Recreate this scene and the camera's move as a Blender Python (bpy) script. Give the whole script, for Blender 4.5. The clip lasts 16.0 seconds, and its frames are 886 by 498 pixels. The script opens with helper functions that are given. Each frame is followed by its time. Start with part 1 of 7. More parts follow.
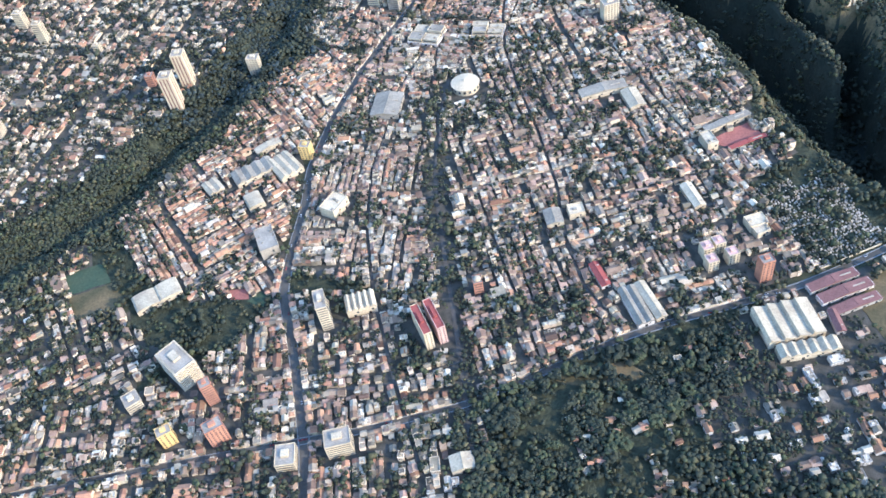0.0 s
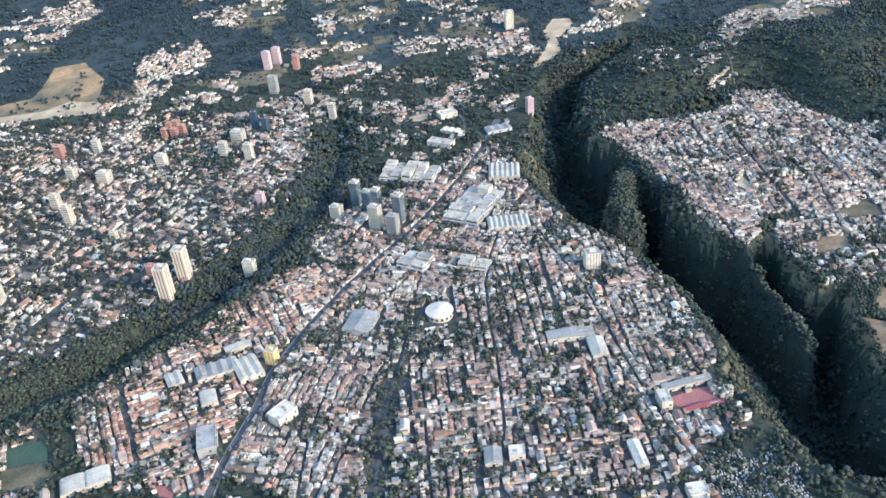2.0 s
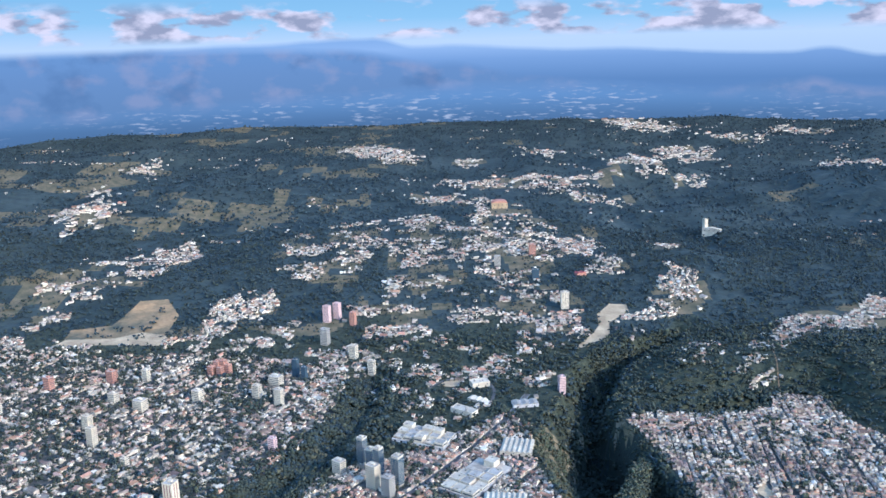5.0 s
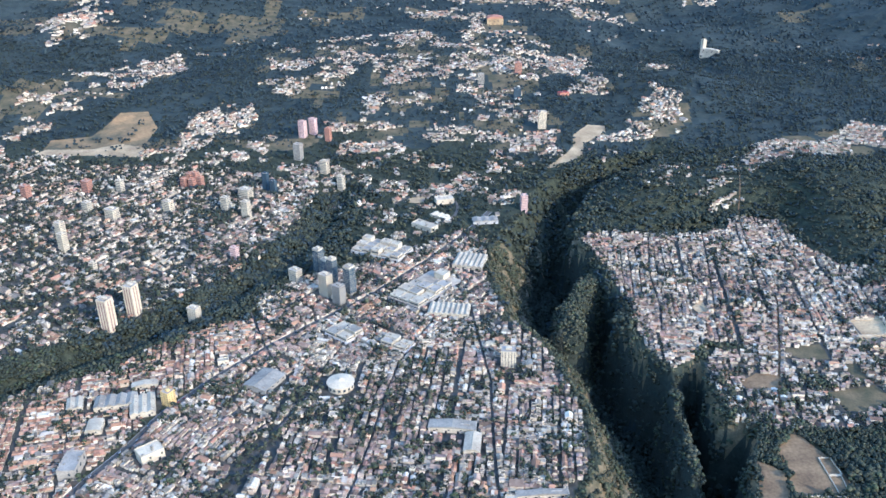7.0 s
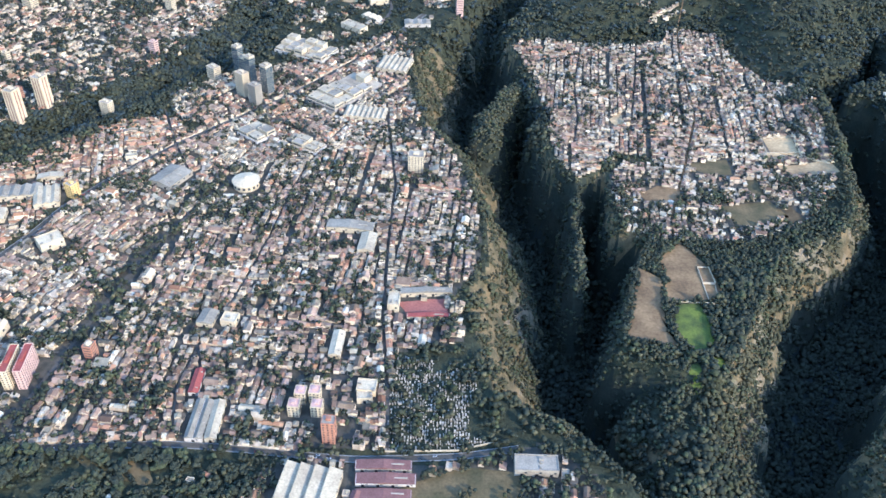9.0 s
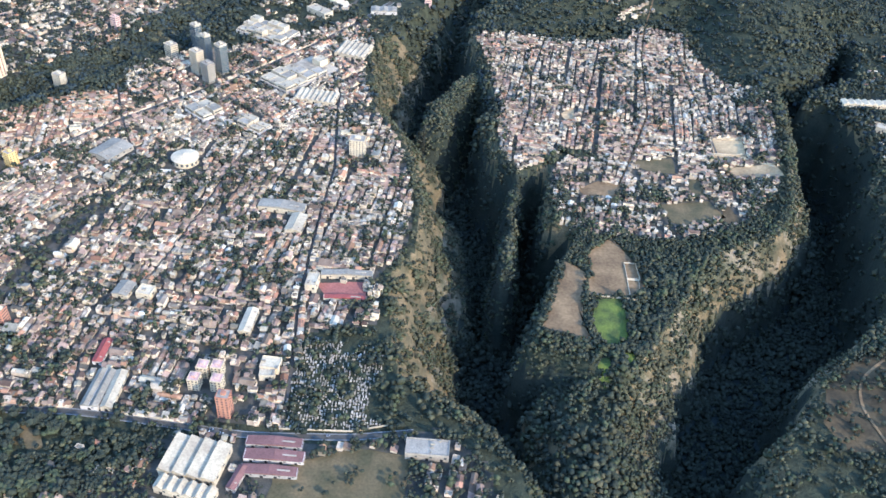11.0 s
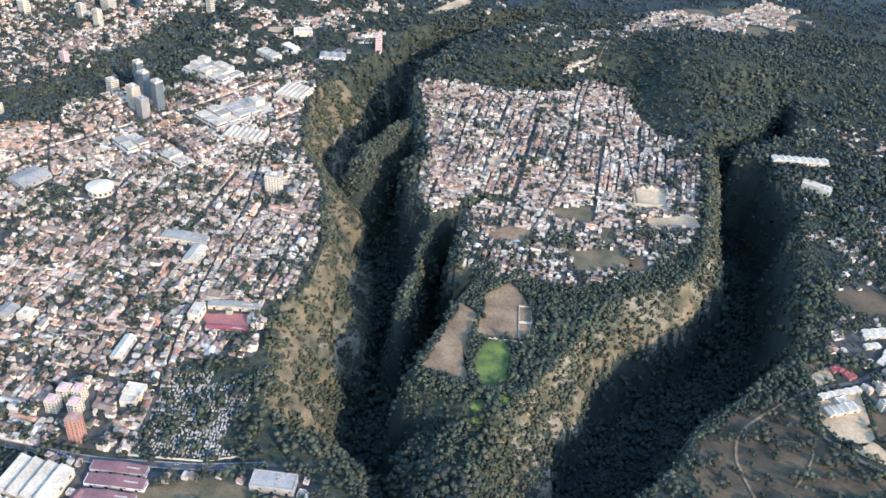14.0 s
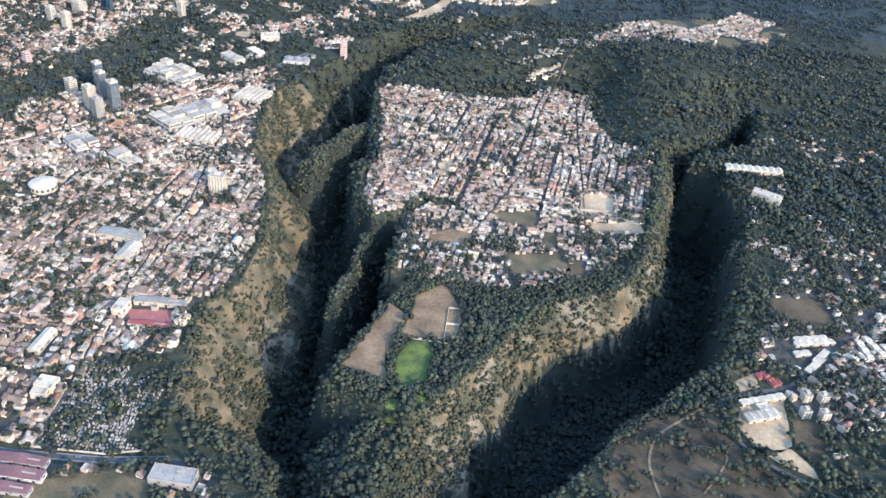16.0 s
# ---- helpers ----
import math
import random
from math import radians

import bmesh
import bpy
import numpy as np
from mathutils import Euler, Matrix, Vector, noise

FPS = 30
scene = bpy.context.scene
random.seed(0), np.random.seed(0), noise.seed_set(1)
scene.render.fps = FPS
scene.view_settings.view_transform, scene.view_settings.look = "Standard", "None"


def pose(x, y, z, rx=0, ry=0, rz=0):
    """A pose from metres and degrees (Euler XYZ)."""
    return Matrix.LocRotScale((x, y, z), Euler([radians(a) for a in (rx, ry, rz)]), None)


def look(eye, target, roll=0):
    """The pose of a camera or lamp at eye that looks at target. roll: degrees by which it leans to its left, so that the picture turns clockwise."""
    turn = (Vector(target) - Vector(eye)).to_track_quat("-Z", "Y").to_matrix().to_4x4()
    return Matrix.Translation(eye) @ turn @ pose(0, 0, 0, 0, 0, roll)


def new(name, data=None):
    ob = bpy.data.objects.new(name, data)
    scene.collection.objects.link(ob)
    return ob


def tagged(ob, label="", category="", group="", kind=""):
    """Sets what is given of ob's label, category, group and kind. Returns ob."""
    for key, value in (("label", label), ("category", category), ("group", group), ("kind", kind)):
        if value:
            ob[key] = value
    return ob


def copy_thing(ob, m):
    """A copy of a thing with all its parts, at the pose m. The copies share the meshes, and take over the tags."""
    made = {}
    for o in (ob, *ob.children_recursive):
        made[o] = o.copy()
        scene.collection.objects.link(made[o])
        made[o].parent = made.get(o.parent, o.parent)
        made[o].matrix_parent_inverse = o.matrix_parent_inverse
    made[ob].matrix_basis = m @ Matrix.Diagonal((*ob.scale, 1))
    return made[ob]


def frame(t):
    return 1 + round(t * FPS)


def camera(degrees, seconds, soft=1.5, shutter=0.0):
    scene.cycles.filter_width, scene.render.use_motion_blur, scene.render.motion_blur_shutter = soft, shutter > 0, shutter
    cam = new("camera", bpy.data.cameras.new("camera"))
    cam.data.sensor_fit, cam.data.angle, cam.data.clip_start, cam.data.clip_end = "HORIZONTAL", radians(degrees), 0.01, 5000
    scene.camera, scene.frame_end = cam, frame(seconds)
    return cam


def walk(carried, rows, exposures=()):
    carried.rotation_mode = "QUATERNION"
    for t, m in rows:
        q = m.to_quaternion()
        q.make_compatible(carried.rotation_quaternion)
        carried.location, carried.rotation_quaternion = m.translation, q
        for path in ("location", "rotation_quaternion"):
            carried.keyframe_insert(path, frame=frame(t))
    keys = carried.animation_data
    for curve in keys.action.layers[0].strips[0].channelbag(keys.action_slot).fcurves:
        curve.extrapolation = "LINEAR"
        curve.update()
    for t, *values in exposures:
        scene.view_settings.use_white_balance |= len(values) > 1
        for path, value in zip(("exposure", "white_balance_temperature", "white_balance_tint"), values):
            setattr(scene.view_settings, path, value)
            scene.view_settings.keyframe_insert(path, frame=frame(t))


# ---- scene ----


# ---------------------------------------------------------------- camera
def view(x, y, z, yaw, pitch, roll):
    return pose(x, y, z, 90 + pitch, 0, yaw) @ pose(0, 0, 0, 0, 0, roll)


cam = camera(55.24, 16.0, soft=1.6)
walk(cam, [
    (0, view(-299.69, 58.46, 476.80, -9.71, -47.13, -11.85)),
    (0.5, view(-280.87, 52.67, 476.19, -9.63, -42.16, -9.27)),
    (1, view(-262.04, 47.20, 475.54, -8.90, -38.85, -7.65)),
    (1.5, view(-243.21, 42.05, 474.86, -8.46, -35.84, -6.68)),
    (2, view(-224.39, 37.20, 474.15, -8.12, -31.91, -5.32)),
    (2.5, view(-205.57, 32.64, 473.41, -7.26, -27.59, -4.41)),
    (3, view(-186.76, 28.38, 472.63, -6.29, -23.59, -3.27)),
    (3.5, view(-167.97, 24.39, 471.81, -5.21, -19.22, -2.39)),
    (4, view(-149.19, 20.68, 470.97, -4.01, -14.41, -1.81)),
    (4.2, view(-141.68, 19.27, 470.62, -3.53, -13.21, -1.70)),
    (6.3, view(-63.12, 6.95, 466.65, 1.75, -18.29, -1.69)),
    (6.5, view(-55.67, 6.00, 466.24, 1.70, -20.49, -1.77)),
    (7, view(-37.07, 3.78, 465.19, 0.49, -25.49, -0.81)),
    (7.5, view(-18.50, 1.79, 464.11, -1.29, -30.81, 0.47)),
    (8, view(0.02, 0.01, 462.99, -1.52, -33.87, 0.73)),
    (8.5, view(18.49, -1.56, 461.84, -1.12, -36.14, 0.99)),
    (9, view(36.91, -2.94, 460.66, -1.03, -38.12, 1.99)),
    (9.2, view(44.26, -3.43, 460.18, -1.11, -38.40, 2.79)),
    (11.5, view(128.10, -7.05, 454.24, 0.00, -38.33, 4.21)),
    (12, view(146.14, -7.38, 452.86, 0.54, -37.62, 4.16)),
    (12.5, view(164.10, -7.55, 451.44, 0.90, -36.50, 4.33)),
    (13, view(181.98, -7.59, 449.98, 1.32, -35.60, 4.45)),
    (13.5, view(199.77, -7.49, 448.50, 1.53, -35.04, 4.73)),
    (14, view(217.48, -7.27, 446.98, 1.86, -34.59, 5.05)),
    (14.5, view(235.10, -6.93, 445.42, 1.76, -34.12, 5.78)),
    (15, view(252.63, -6.48, 443.83, 1.98, -34.11, 5.82)),
    (15.5, view(270.06, -5.92, 442.21, 2.37, -33.97, 5.61)),
    (16, view(287.39, -5.27, 440.55, 2.92, -33.66, 5.36)),
], exposures=[(0.0, 1.14, 4800, 19), (1.0, 1.00, 4700, 17), (2.5, 1.10, 4540, 17), (3.5, 1.18, 4280, 16), (4.2, 0.83, 4240, 17), (6.4, 0.88, 4440, 18), (7.5, 0.92, 4480, 18), (9.0, 1.02, 4680, 18), (16.0, 1.10, 4760, 21)])

# ---------------------------------------------------------------- sky and sun
SUN_EL, SUN_AZ = 26.0, 133.8
world = bpy.data.worlds.new("sky")
scene.world = world
world.use_nodes = True
wn = world.node_tree.nodes
sky = wn.new("ShaderNodeTexSky")
sky.sky_type, sky.sun_disc = "NISHITA", False
sky.sun_elevation, sky.sun_rotation = radians(SUN_EL), radians(SUN_AZ)
sky.air_density, sky.dust_density, sky.ozone_density = 1.9, 0.8, 3.0
world.node_tree.links.new(sky.outputs[0], wn["Background"].inputs[0])
wn["Background"].inputs[1].default_value = 0.23
sun_data = bpy.data.lights.new("sun", "SUN")
sun_data.energy, sun_data.angle, sun_data.color = 3.1, radians(0.53), (1.0, 0.79, 0.45)
sun = new("sun", sun_data)
sun.matrix_world = look((math.sin(radians(SUN_AZ)) * 900, math.cos(radians(SUN_AZ)) * 900, 900 * math.tan(radians(SUN_EL))), (0, 0, 0))


# ---------------------------------------------------------------- materials
def mat(name, color, rough=0.9, second=None, scale=0.2, island=0.0, bump=0.0, fine=1.5, metal=0.0, obj=0.0, patches=None):
    """Base colour with two scales of variation, per-island or per-object brightness, bump and gloss."""
    m = bpy.data.materials.new(name)
    m.use_nodes = True
    n, l = m.node_tree.nodes, m.node_tree.links
    b = n["Principled BSDF"]
    b.inputs["Roughness"].default_value, b.inputs["Metallic"].default_value = rough, metal
    b.inputs["Specular IOR Level"].default_value = 0.15
    geo = n.new("ShaderNodeNewGeometry")
    big = n.new("ShaderNodeTexNoise")
    big.inputs["Scale"].default_value, big.inputs["Detail"].default_value = scale, 5
    l.new(geo.outputs["Position"], big.inputs["Vector"])
    ramp = n.new("ShaderNodeMapRange")
    ramp.inputs[1].default_value, ramp.inputs[2].default_value = 0.35, 0.65
    l.new(big.outputs["Fac"], ramp.inputs[0])
    mix = n.new("ShaderNodeMix")
    mix.data_type = "RGBA"
    l.new(ramp.outputs[0], mix.inputs[0])
    mix.inputs[6].default_value = (*color, 1)
    mix.inputs[7].default_value = (*(second or [c * 0.75 for c in color]), 1)
    out = mix.outputs[2]
    small = n.new("ShaderNodeTexNoise")
    small.inputs["Scale"].default_value, small.inputs["Detail"].default_value = fine, 3
    l.new(geo.outputs["Position"], small.inputs["Vector"])
    hsv = n.new("ShaderNodeHueSaturation")
    l.new(out, hsv.inputs["Color"])
    v = n.new("ShaderNodeMapRange")
    v.inputs[1].default_value, v.inputs[2].default_value = 0.25, 0.75
    v.inputs[3].default_value, v.inputs[4].default_value = 0.75, 1.2
    l.new(small.outputs["Fac"], v.inputs[0])
    val = v.outputs[0]
    if island or obj:
        if island:
            src = geo.outputs["Random Per Island"]
        else:
            src = n.new("ShaderNodeObjectInfo").outputs["Random"]
        r = n.new("ShaderNodeMapRange")
        k = island or obj
        r.inputs[3].default_value, r.inputs[4].default_value = 1 - k, 1 + k
        l.new(src, r.inputs[0])
        mul = n.new("ShaderNodeMath")
        mul.operation = "MULTIPLY"
        l.new(val, mul.inputs[0])
        l.new(r.outputs[0], mul.inputs[1])
        val = mul.outputs[0]
        hue = n.new("ShaderNodeMapRange")
        hue.inputs[3].default_value, hue.inputs[4].default_value = 0.5 - 0.018 * k, 0.5 + 0.018 * k
        frac = n.new("ShaderNodeMath")
        frac.operation = "FRACT"
        times = n.new("ShaderNodeMath")
        times.operation = "MULTIPLY"
        times.inputs[1].default_value = 7.31
        l.new(src, times.inputs[0])
        l.new(times.outputs[0], frac.inputs[0])
        l.new(frac.outputs[0], hue.inputs[0])
        l.new(hue.outputs[0], hsv.inputs["Hue"])
    l.new(val, hsv.inputs["Value"])
    out = hsv.outputs["Color"]
    l.new(out, b.inputs["Base Color"])
    if bump:
        bm_ = n.new("ShaderNodeBump")
        bm_.inputs["Strength"].default_value, bm_.inputs["Distance"].default_value = 0.8, bump
        l.new(small.outputs["Fac"], bm_.inputs["Height"])
        l.new(bm_.outputs[0], b.inputs["Normal"])
    return m


M = {}
M["urban"] = mat("urban_ground", (0.048, 0.045, 0.033), second=(0.105, 0.09, 0.068), scale=0.12, fine=1.2)
M["asphalt"] = mat("asphalt", (0.080, 0.070, 0.056), second=(0.118, 0.103, 0.082), scale=0.06, fine=0.8)
M["woodfloor"] = mat("woodland_floor", (0.030, 0.033, 0.019), second=(0.058, 0.057, 0.030), scale=0.13, fine=0.45, bump=1.5)
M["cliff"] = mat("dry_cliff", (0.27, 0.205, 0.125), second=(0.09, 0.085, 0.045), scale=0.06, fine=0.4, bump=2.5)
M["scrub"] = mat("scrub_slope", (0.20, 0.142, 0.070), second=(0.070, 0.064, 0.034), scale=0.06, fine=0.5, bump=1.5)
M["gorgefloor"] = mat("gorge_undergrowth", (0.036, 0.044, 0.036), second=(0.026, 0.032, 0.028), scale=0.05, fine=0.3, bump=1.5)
# wall colour darkened so the drop reads as deep shade
M["gorgewall"] = mat("dark_gorge_wall", (0.040, 0.042, 0.028), second=(0.026, 0.031, 0.022), scale=0.06, fine=0.4, bump=1.0)
M["drygrass"] = mat("dry_grass", (0.17, 0.12, 0.058), second=(0.08, 0.068, 0.032), scale=0.05, fine=0.5, bump=0.4)
M["earth"] = mat("bare_earth", (0.15, 0.094, 0.046), second=(0.27, 0.172, 0.082), scale=0.05, fine=0.4, bump=0.3)
M["paleearth"] = mat("pale_earth", (0.52, 0.36, 0.18), second=(0.30, 0.20, 0.10), scale=0.03, fine=0.4, bump=0.3)
M["ochre"] = mat("dry_ochre_slope", (0.36, 0.21, 0.085), second=(0.10, 0.085, 0.045), scale=0.02, fine=0.2, bump=0.5)
M["park"] = mat("brown_parkland", (0.06, 0.044, 0.024), second=(0.125, 0.086, 0.042), scale=0.05, fine=0.5, bump=0.4)
M["greenfield"] = mat("green_crop", (0.15, 0.17, 0.03), second=(0.065, 0.08, 0.025), scale=0.09, fine=0.6, bump=0.5)
M["turf"] = mat("sports_turf", (0.048, 0.070, 0.040), second=(0.066, 0.080, 0.042), scale=0.08, fine=0.5)
# slightly bluer than the near woodland floor, a touch of haze in the colour
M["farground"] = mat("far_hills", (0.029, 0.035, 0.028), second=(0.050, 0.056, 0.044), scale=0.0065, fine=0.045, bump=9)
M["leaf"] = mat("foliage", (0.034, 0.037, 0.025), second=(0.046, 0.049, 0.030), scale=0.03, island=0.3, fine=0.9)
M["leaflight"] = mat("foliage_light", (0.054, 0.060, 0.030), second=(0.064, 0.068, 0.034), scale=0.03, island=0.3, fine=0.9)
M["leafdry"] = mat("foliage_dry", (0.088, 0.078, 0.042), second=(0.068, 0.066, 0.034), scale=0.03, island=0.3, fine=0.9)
# far crowns tinted blue to carry haze in their colour
M["hazeleaf"] = mat("hazed_foliage", (0.026, 0.034, 0.035), second=(0.044, 0.054, 0.050), scale=0.008, island=0.35, fine=0.4)
M["bark"] = mat("bark", (0.10, 0.075, 0.05))
M["wall"] = mat("house_wall", (0.62, 0.50, 0.34), second=(0.42, 0.32, 0.21), scale=0.03, island=0.5, fine=1.2)
M["tile"] = mat("clay_tile_roof", (0.40, 0.205, 0.105), second=(0.27, 0.145, 0.085), scale=0.1, island=0.45, fine=1.6, bump=0.1)
M["rust"] = mat("rusty_sheet_roof", (0.19, 0.120, 0.078), second=(0.30, 0.205, 0.135), scale=0.15, island=0.6, fine=1.4)
M["zinc"] = mat("zinc_sheet_roof", (0.31, 0.255, 0.18), second=(0.19, 0.155, 0.11), scale=0.15, island=0.65, fine=1.4, rough=0.7)
M["concrete"] = mat("concrete_roof", (0.32, 0.255, 0.17), second=(0.19, 0.15, 0.10), scale=0.12, island=0.6, fine=1.3)
M["white"] = mat("white_roof", (0.60, 0.50, 0.35), second=(0.40, 0.33, 0.23), scale=0.1, island=0.4, fine=1.1)
M["wall_o"] = mat("rendered_wall", (0.54, 0.48, 0.40), second=(0.44, 0.38, 0.31), scale=0.05, obj=0.35, fine=1.2)
M["white_o"] = mat("white_painted_concrete", (0.60, 0.485, 0.32), second=(0.42, 0.335, 0.22), scale=0.08, fine=0.9)
M["cream_o"] = mat("cream_painted_concrete", (0.62, 0.49, 0.31), second=(0.50, 0.39, 0.25), scale=0.08, fine=0.9)
M["pink_o"] = mat("pink_painted_concrete", (0.62, 0.40, 0.32), second=(0.54, 0.34, 0.27), scale=0.08, fine=0.9)
M["orange_o"] = mat("orange_brick", (0.44, 0.21, 0.125), second=(0.36, 0.165, 0.10), scale=0.08, fine=0.9)
M["yellow_o"] = mat("yellow_painted_wall", (0.68, 0.46, 0.16), second=(0.58, 0.38, 0.14), scale=0.08, fine=0.9)
M["redroof_o"] = mat("red_roof_sheet", (0.32, 0.085, 0.065), second=(0.26, 0.07, 0.055), scale=0.1, fine=1.0)
M["brownroof_o"] = mat("brown_roof_sheet", (0.17, 0.085, 0.07), second=(0.22, 0.11, 0.09), scale=0.1, fine=1.0)
M["metalroof_o"] = mat("white_metal_roof", (0.50, 0.405, 0.265), second=(0.36, 0.285, 0.185), scale=0.08, fine=0.7, rough=0.75)
M["greyroof_o"] = mat("grey_metal_roof", (0.33, 0.28, 0.205), second=(0.22, 0.185, 0.135), scale=0.08, fine=0.7, rough=0.75)
M["clay_o"] = mat("red_clay_court", (0.34, 0.13, 0.095), second=(0.28, 0.11, 0.08), scale=0.1, fine=0.6)
M["glass"] = mat("window_glass", (0.06, 0.07, 0.075), rough=0.15, fine=0.4)
M["blueglass"] = mat("blue_curtain_glass", (0.06, 0.085, 0.10), second=(0.045, 0.062, 0.075), rough=0.15, fine=0.2)
M["dark"] = mat("dark_opening", (0.03, 0.03, 0.032))
M["stone"] = mat("grave_marble", (0.42, 0.355, 0.27), second=(0.28, 0.235, 0.175), scale=0.1, island=0.35)
M["kerb"] = mat("kerb_concrete", (0.24, 0.23, 0.21), scale=0.3)


# ---------------------------------------------------------------- mesh helpers
def mesh_np(name, verts, faces, mats, index=None):
    """faces: arrays of (n, 3) or (n, 4) vertex numbers; index: one array of material numbers for each."""
    me = bpy.data.meshes.new(name)
    verts = np.asarray(verts, np.float32)
    loops = np.concatenate([f.ravel() for f in faces]).astype(np.int32)
    size = np.concatenate([np.full(len(f), f.shape[1]) for f in faces]).astype(np.int32)
    me.vertices.add(len(verts))
    me.vertices.foreach_set("co", verts.ravel())
    me.loops.add(len(loops))
    me.loops.foreach_set("vertex_index", loops)
    me.polygons.add(len(size))
    me.polygons.foreach_set("loop_start", np.r_[0, np.cumsum(size)[:-1]].astype(np.int32))
    for m in mats:
        me.materials.append(m)
    if index is not None:
        me.polygons.foreach_set("material_index", np.concatenate(index).astype(np.int32))
    me.polygons.foreach_set("use_smooth", np.zeros(len(size), bool))
    me.update(calc_edges=True)
    me.validate()
    return me


def part(name, bm, material, parent=None, label=""):
    me = bpy.data.meshes.new(name)
    bm.normal_update()
    bm.to_mesh(me)
    bm.free()
    me.materials.append(material)
    ob = new(name, me)
    if parent is not None:
        ob.parent = parent
    if label:
        ob["label"] = label
    return ob


def thing(name, m, label, category, group=""):
    ob = new(name)
    ob.empty_display_size = 1
    ob.matrix_world = m
    return tagged(ob, label, category, group)


def add_box(bm, x0, x1, y0, y1, z0, z1, bevel=0.0):
    r = bmesh.ops.create_cube(bm, size=1)
    for v in r["verts"]:
        v.co = ((x0 + x1) / 2 + v.co.x * (x1 - x0), (y0 + y1) / 2 + v.co.y * (y1 - y0), (z0 + z1) / 2 + v.co.z * (z1 - z0))
    if bevel:
        edges = list({e for v in r["verts"] for e in v.link_edges})
        bmesh.ops.bevel(bm, geom=edges, offset=bevel, segments=1, affect="EDGES")
    return bm


def boxes(*specs, bevel=0.0):
    bm = bmesh.new()
    for s in specs:
        add_box(bm, *s, bevel=bevel)
    return bm


def inside(px, py, poly):
    px, py = np.asarray(px, float), np.asarray(py, float)
    res = np.zeros(px.shape, bool)
    n = len(poly)
    for i in range(n):
        (x0, y0), (x1, y1) = poly[i], poly[(i + 1) % n]
        if y0 == y1:
            continue
        cross = ((y0 > py) != (y1 > py)) & (px < (x1 - x0) * (py - y0) / (y1 - y0) + x0)
        res ^= cross
    return res


def line_distance(px, py, line, closed=False):
    px, py = np.asarray(px, float), np.asarray(py, float)
    best = np.full(px.shape, 1e9)
    pts = list(line) + ([line[0]] if closed else [])
    for (x0, y0), (x1, y1) in zip(pts, pts[1:]):
        dx, dy = x1 - x0, y1 - y0
        k = np.clip(((px - x0) * dx + (py - y0) * dy) / (dx * dx + dy * dy + 1e-9), 0, 1)
        best = np.minimum(best, np.hypot(px - x0 - k * dx, py - y0 - k * dy))
    return best


def smooth(k):
    k = np.clip(k, 0, 1)
    return k * k * (3 - 2 * k)


# lattice noise, quick on arrays
LAT = np.random.RandomState(5).rand(64, 64)


def wave(x, y, size):
    u, v = np.asarray(x) / size, np.asarray(y) / size
    i, j = np.floor(u).astype(int), np.floor(v).astype(int)
    a, b = smooth(u - i), smooth(v - j)
    g = lambda p, q: LAT[(i + p) % 64, (j + q) % 64]
    return (g(0, 0) * (1 - a) + g(1, 0) * a) * (1 - b) + (g(0, 1) * (1 - a) + g(1, 1) * a) * b


# ---------------------------------------------------------------- the lie of the land
RIM_WEST = [(300, 1345), (215, 1302), (150, 1262), (95, 1190), (61, 1081), (25, 1008), (9, 945), (18, 870), (31, 792), (59, 760), (75, 706), (84, 657),
            (89, 603), (87, 561), (68, 528), (75, 473), (81, 437), (87, 415), (110, 396), (131, 380), (152, 363), (173, 340)]
MAINLAND = [(-4000, 1365), (300, 1365)] + RIM_WEST + [(200, 250), (150, 130), (205, -40), (110, -300), (170, -600), (120, -900), (-4000, -900)]
PENINSULA = [(130, 1020), (177, 1039), (236, 1023), (288, 1025), (333, 1043), (348, 1082), (374, 1078), (411, 1067), (418, 991),
             (437, 917), (481, 903), (475, 842), (465, 768), (447, 682), (420, 624), (353, 590), (323, 547), (305, 509), (278, 467),
             (255, 435), (226, 443), (189, 469), (218, 571), (237, 615), (207, 622), (208, 647), (214, 696), (209, 716), (231, 746), (197, 709),
             (180, 698), (168, 712), (158, 732), (155, 747), (152, 800), (159, 826), (152, 866), (146, 924)]
RIM_EAST = [(519, 880), (555, 868), (561, 770), (545, 703), (524, 625), (508, 566), (495, 527), (457, 494), (426, 464), (403, 442),
            (382, 411), (362, 383), (352, 366)]
EASTLAND = [(640, 1085), (600, 940)] + RIM_EAST + [(335, 300), (322, 120), (372, -50), (270, -300), (330, -600), (260, -900), (4000, -900), (4000, 1230)]
NORTHLAND = [(-4000, 1360), (302, 1361), (330, 1325), (285, 1285), (228, 1240), (182, 1180), (156, 1120), (138, 1040), (130, 1020), (347, 1078), (411, 1064),
             (418, 991), (437, 914), (481, 902), (505, 925), (540, 950), (590, 1047), (640, 1060), (4000, 1200), (4000, 6000), (-4000, 6000)]
SPUR_A = [(184, 730), (182, 694), (175, 659), (171, 613), (167, 563)]
SPUR_B = [(150, 930), (123, 886), (101, 842), (93, 795)]
NOSE = [(232, 470), (228, 417), (215, 340), (205, 250)]
RAVINE = [(-199, 1200), (-212, 1057), (-232, 985), (-258, 925), (-294, 865), (-338, 810), (-370, 765), (-416, 733), (-462, 690), (-498, 668), (-543, 652), (-640, 600), (-760, 560)]


def far_rise(y):
    return np.clip((y - 1250) / 450, 0, 1) * 25 + 45 * np.clip((y - 2500) / 2100, 0, 2) ** 1.2


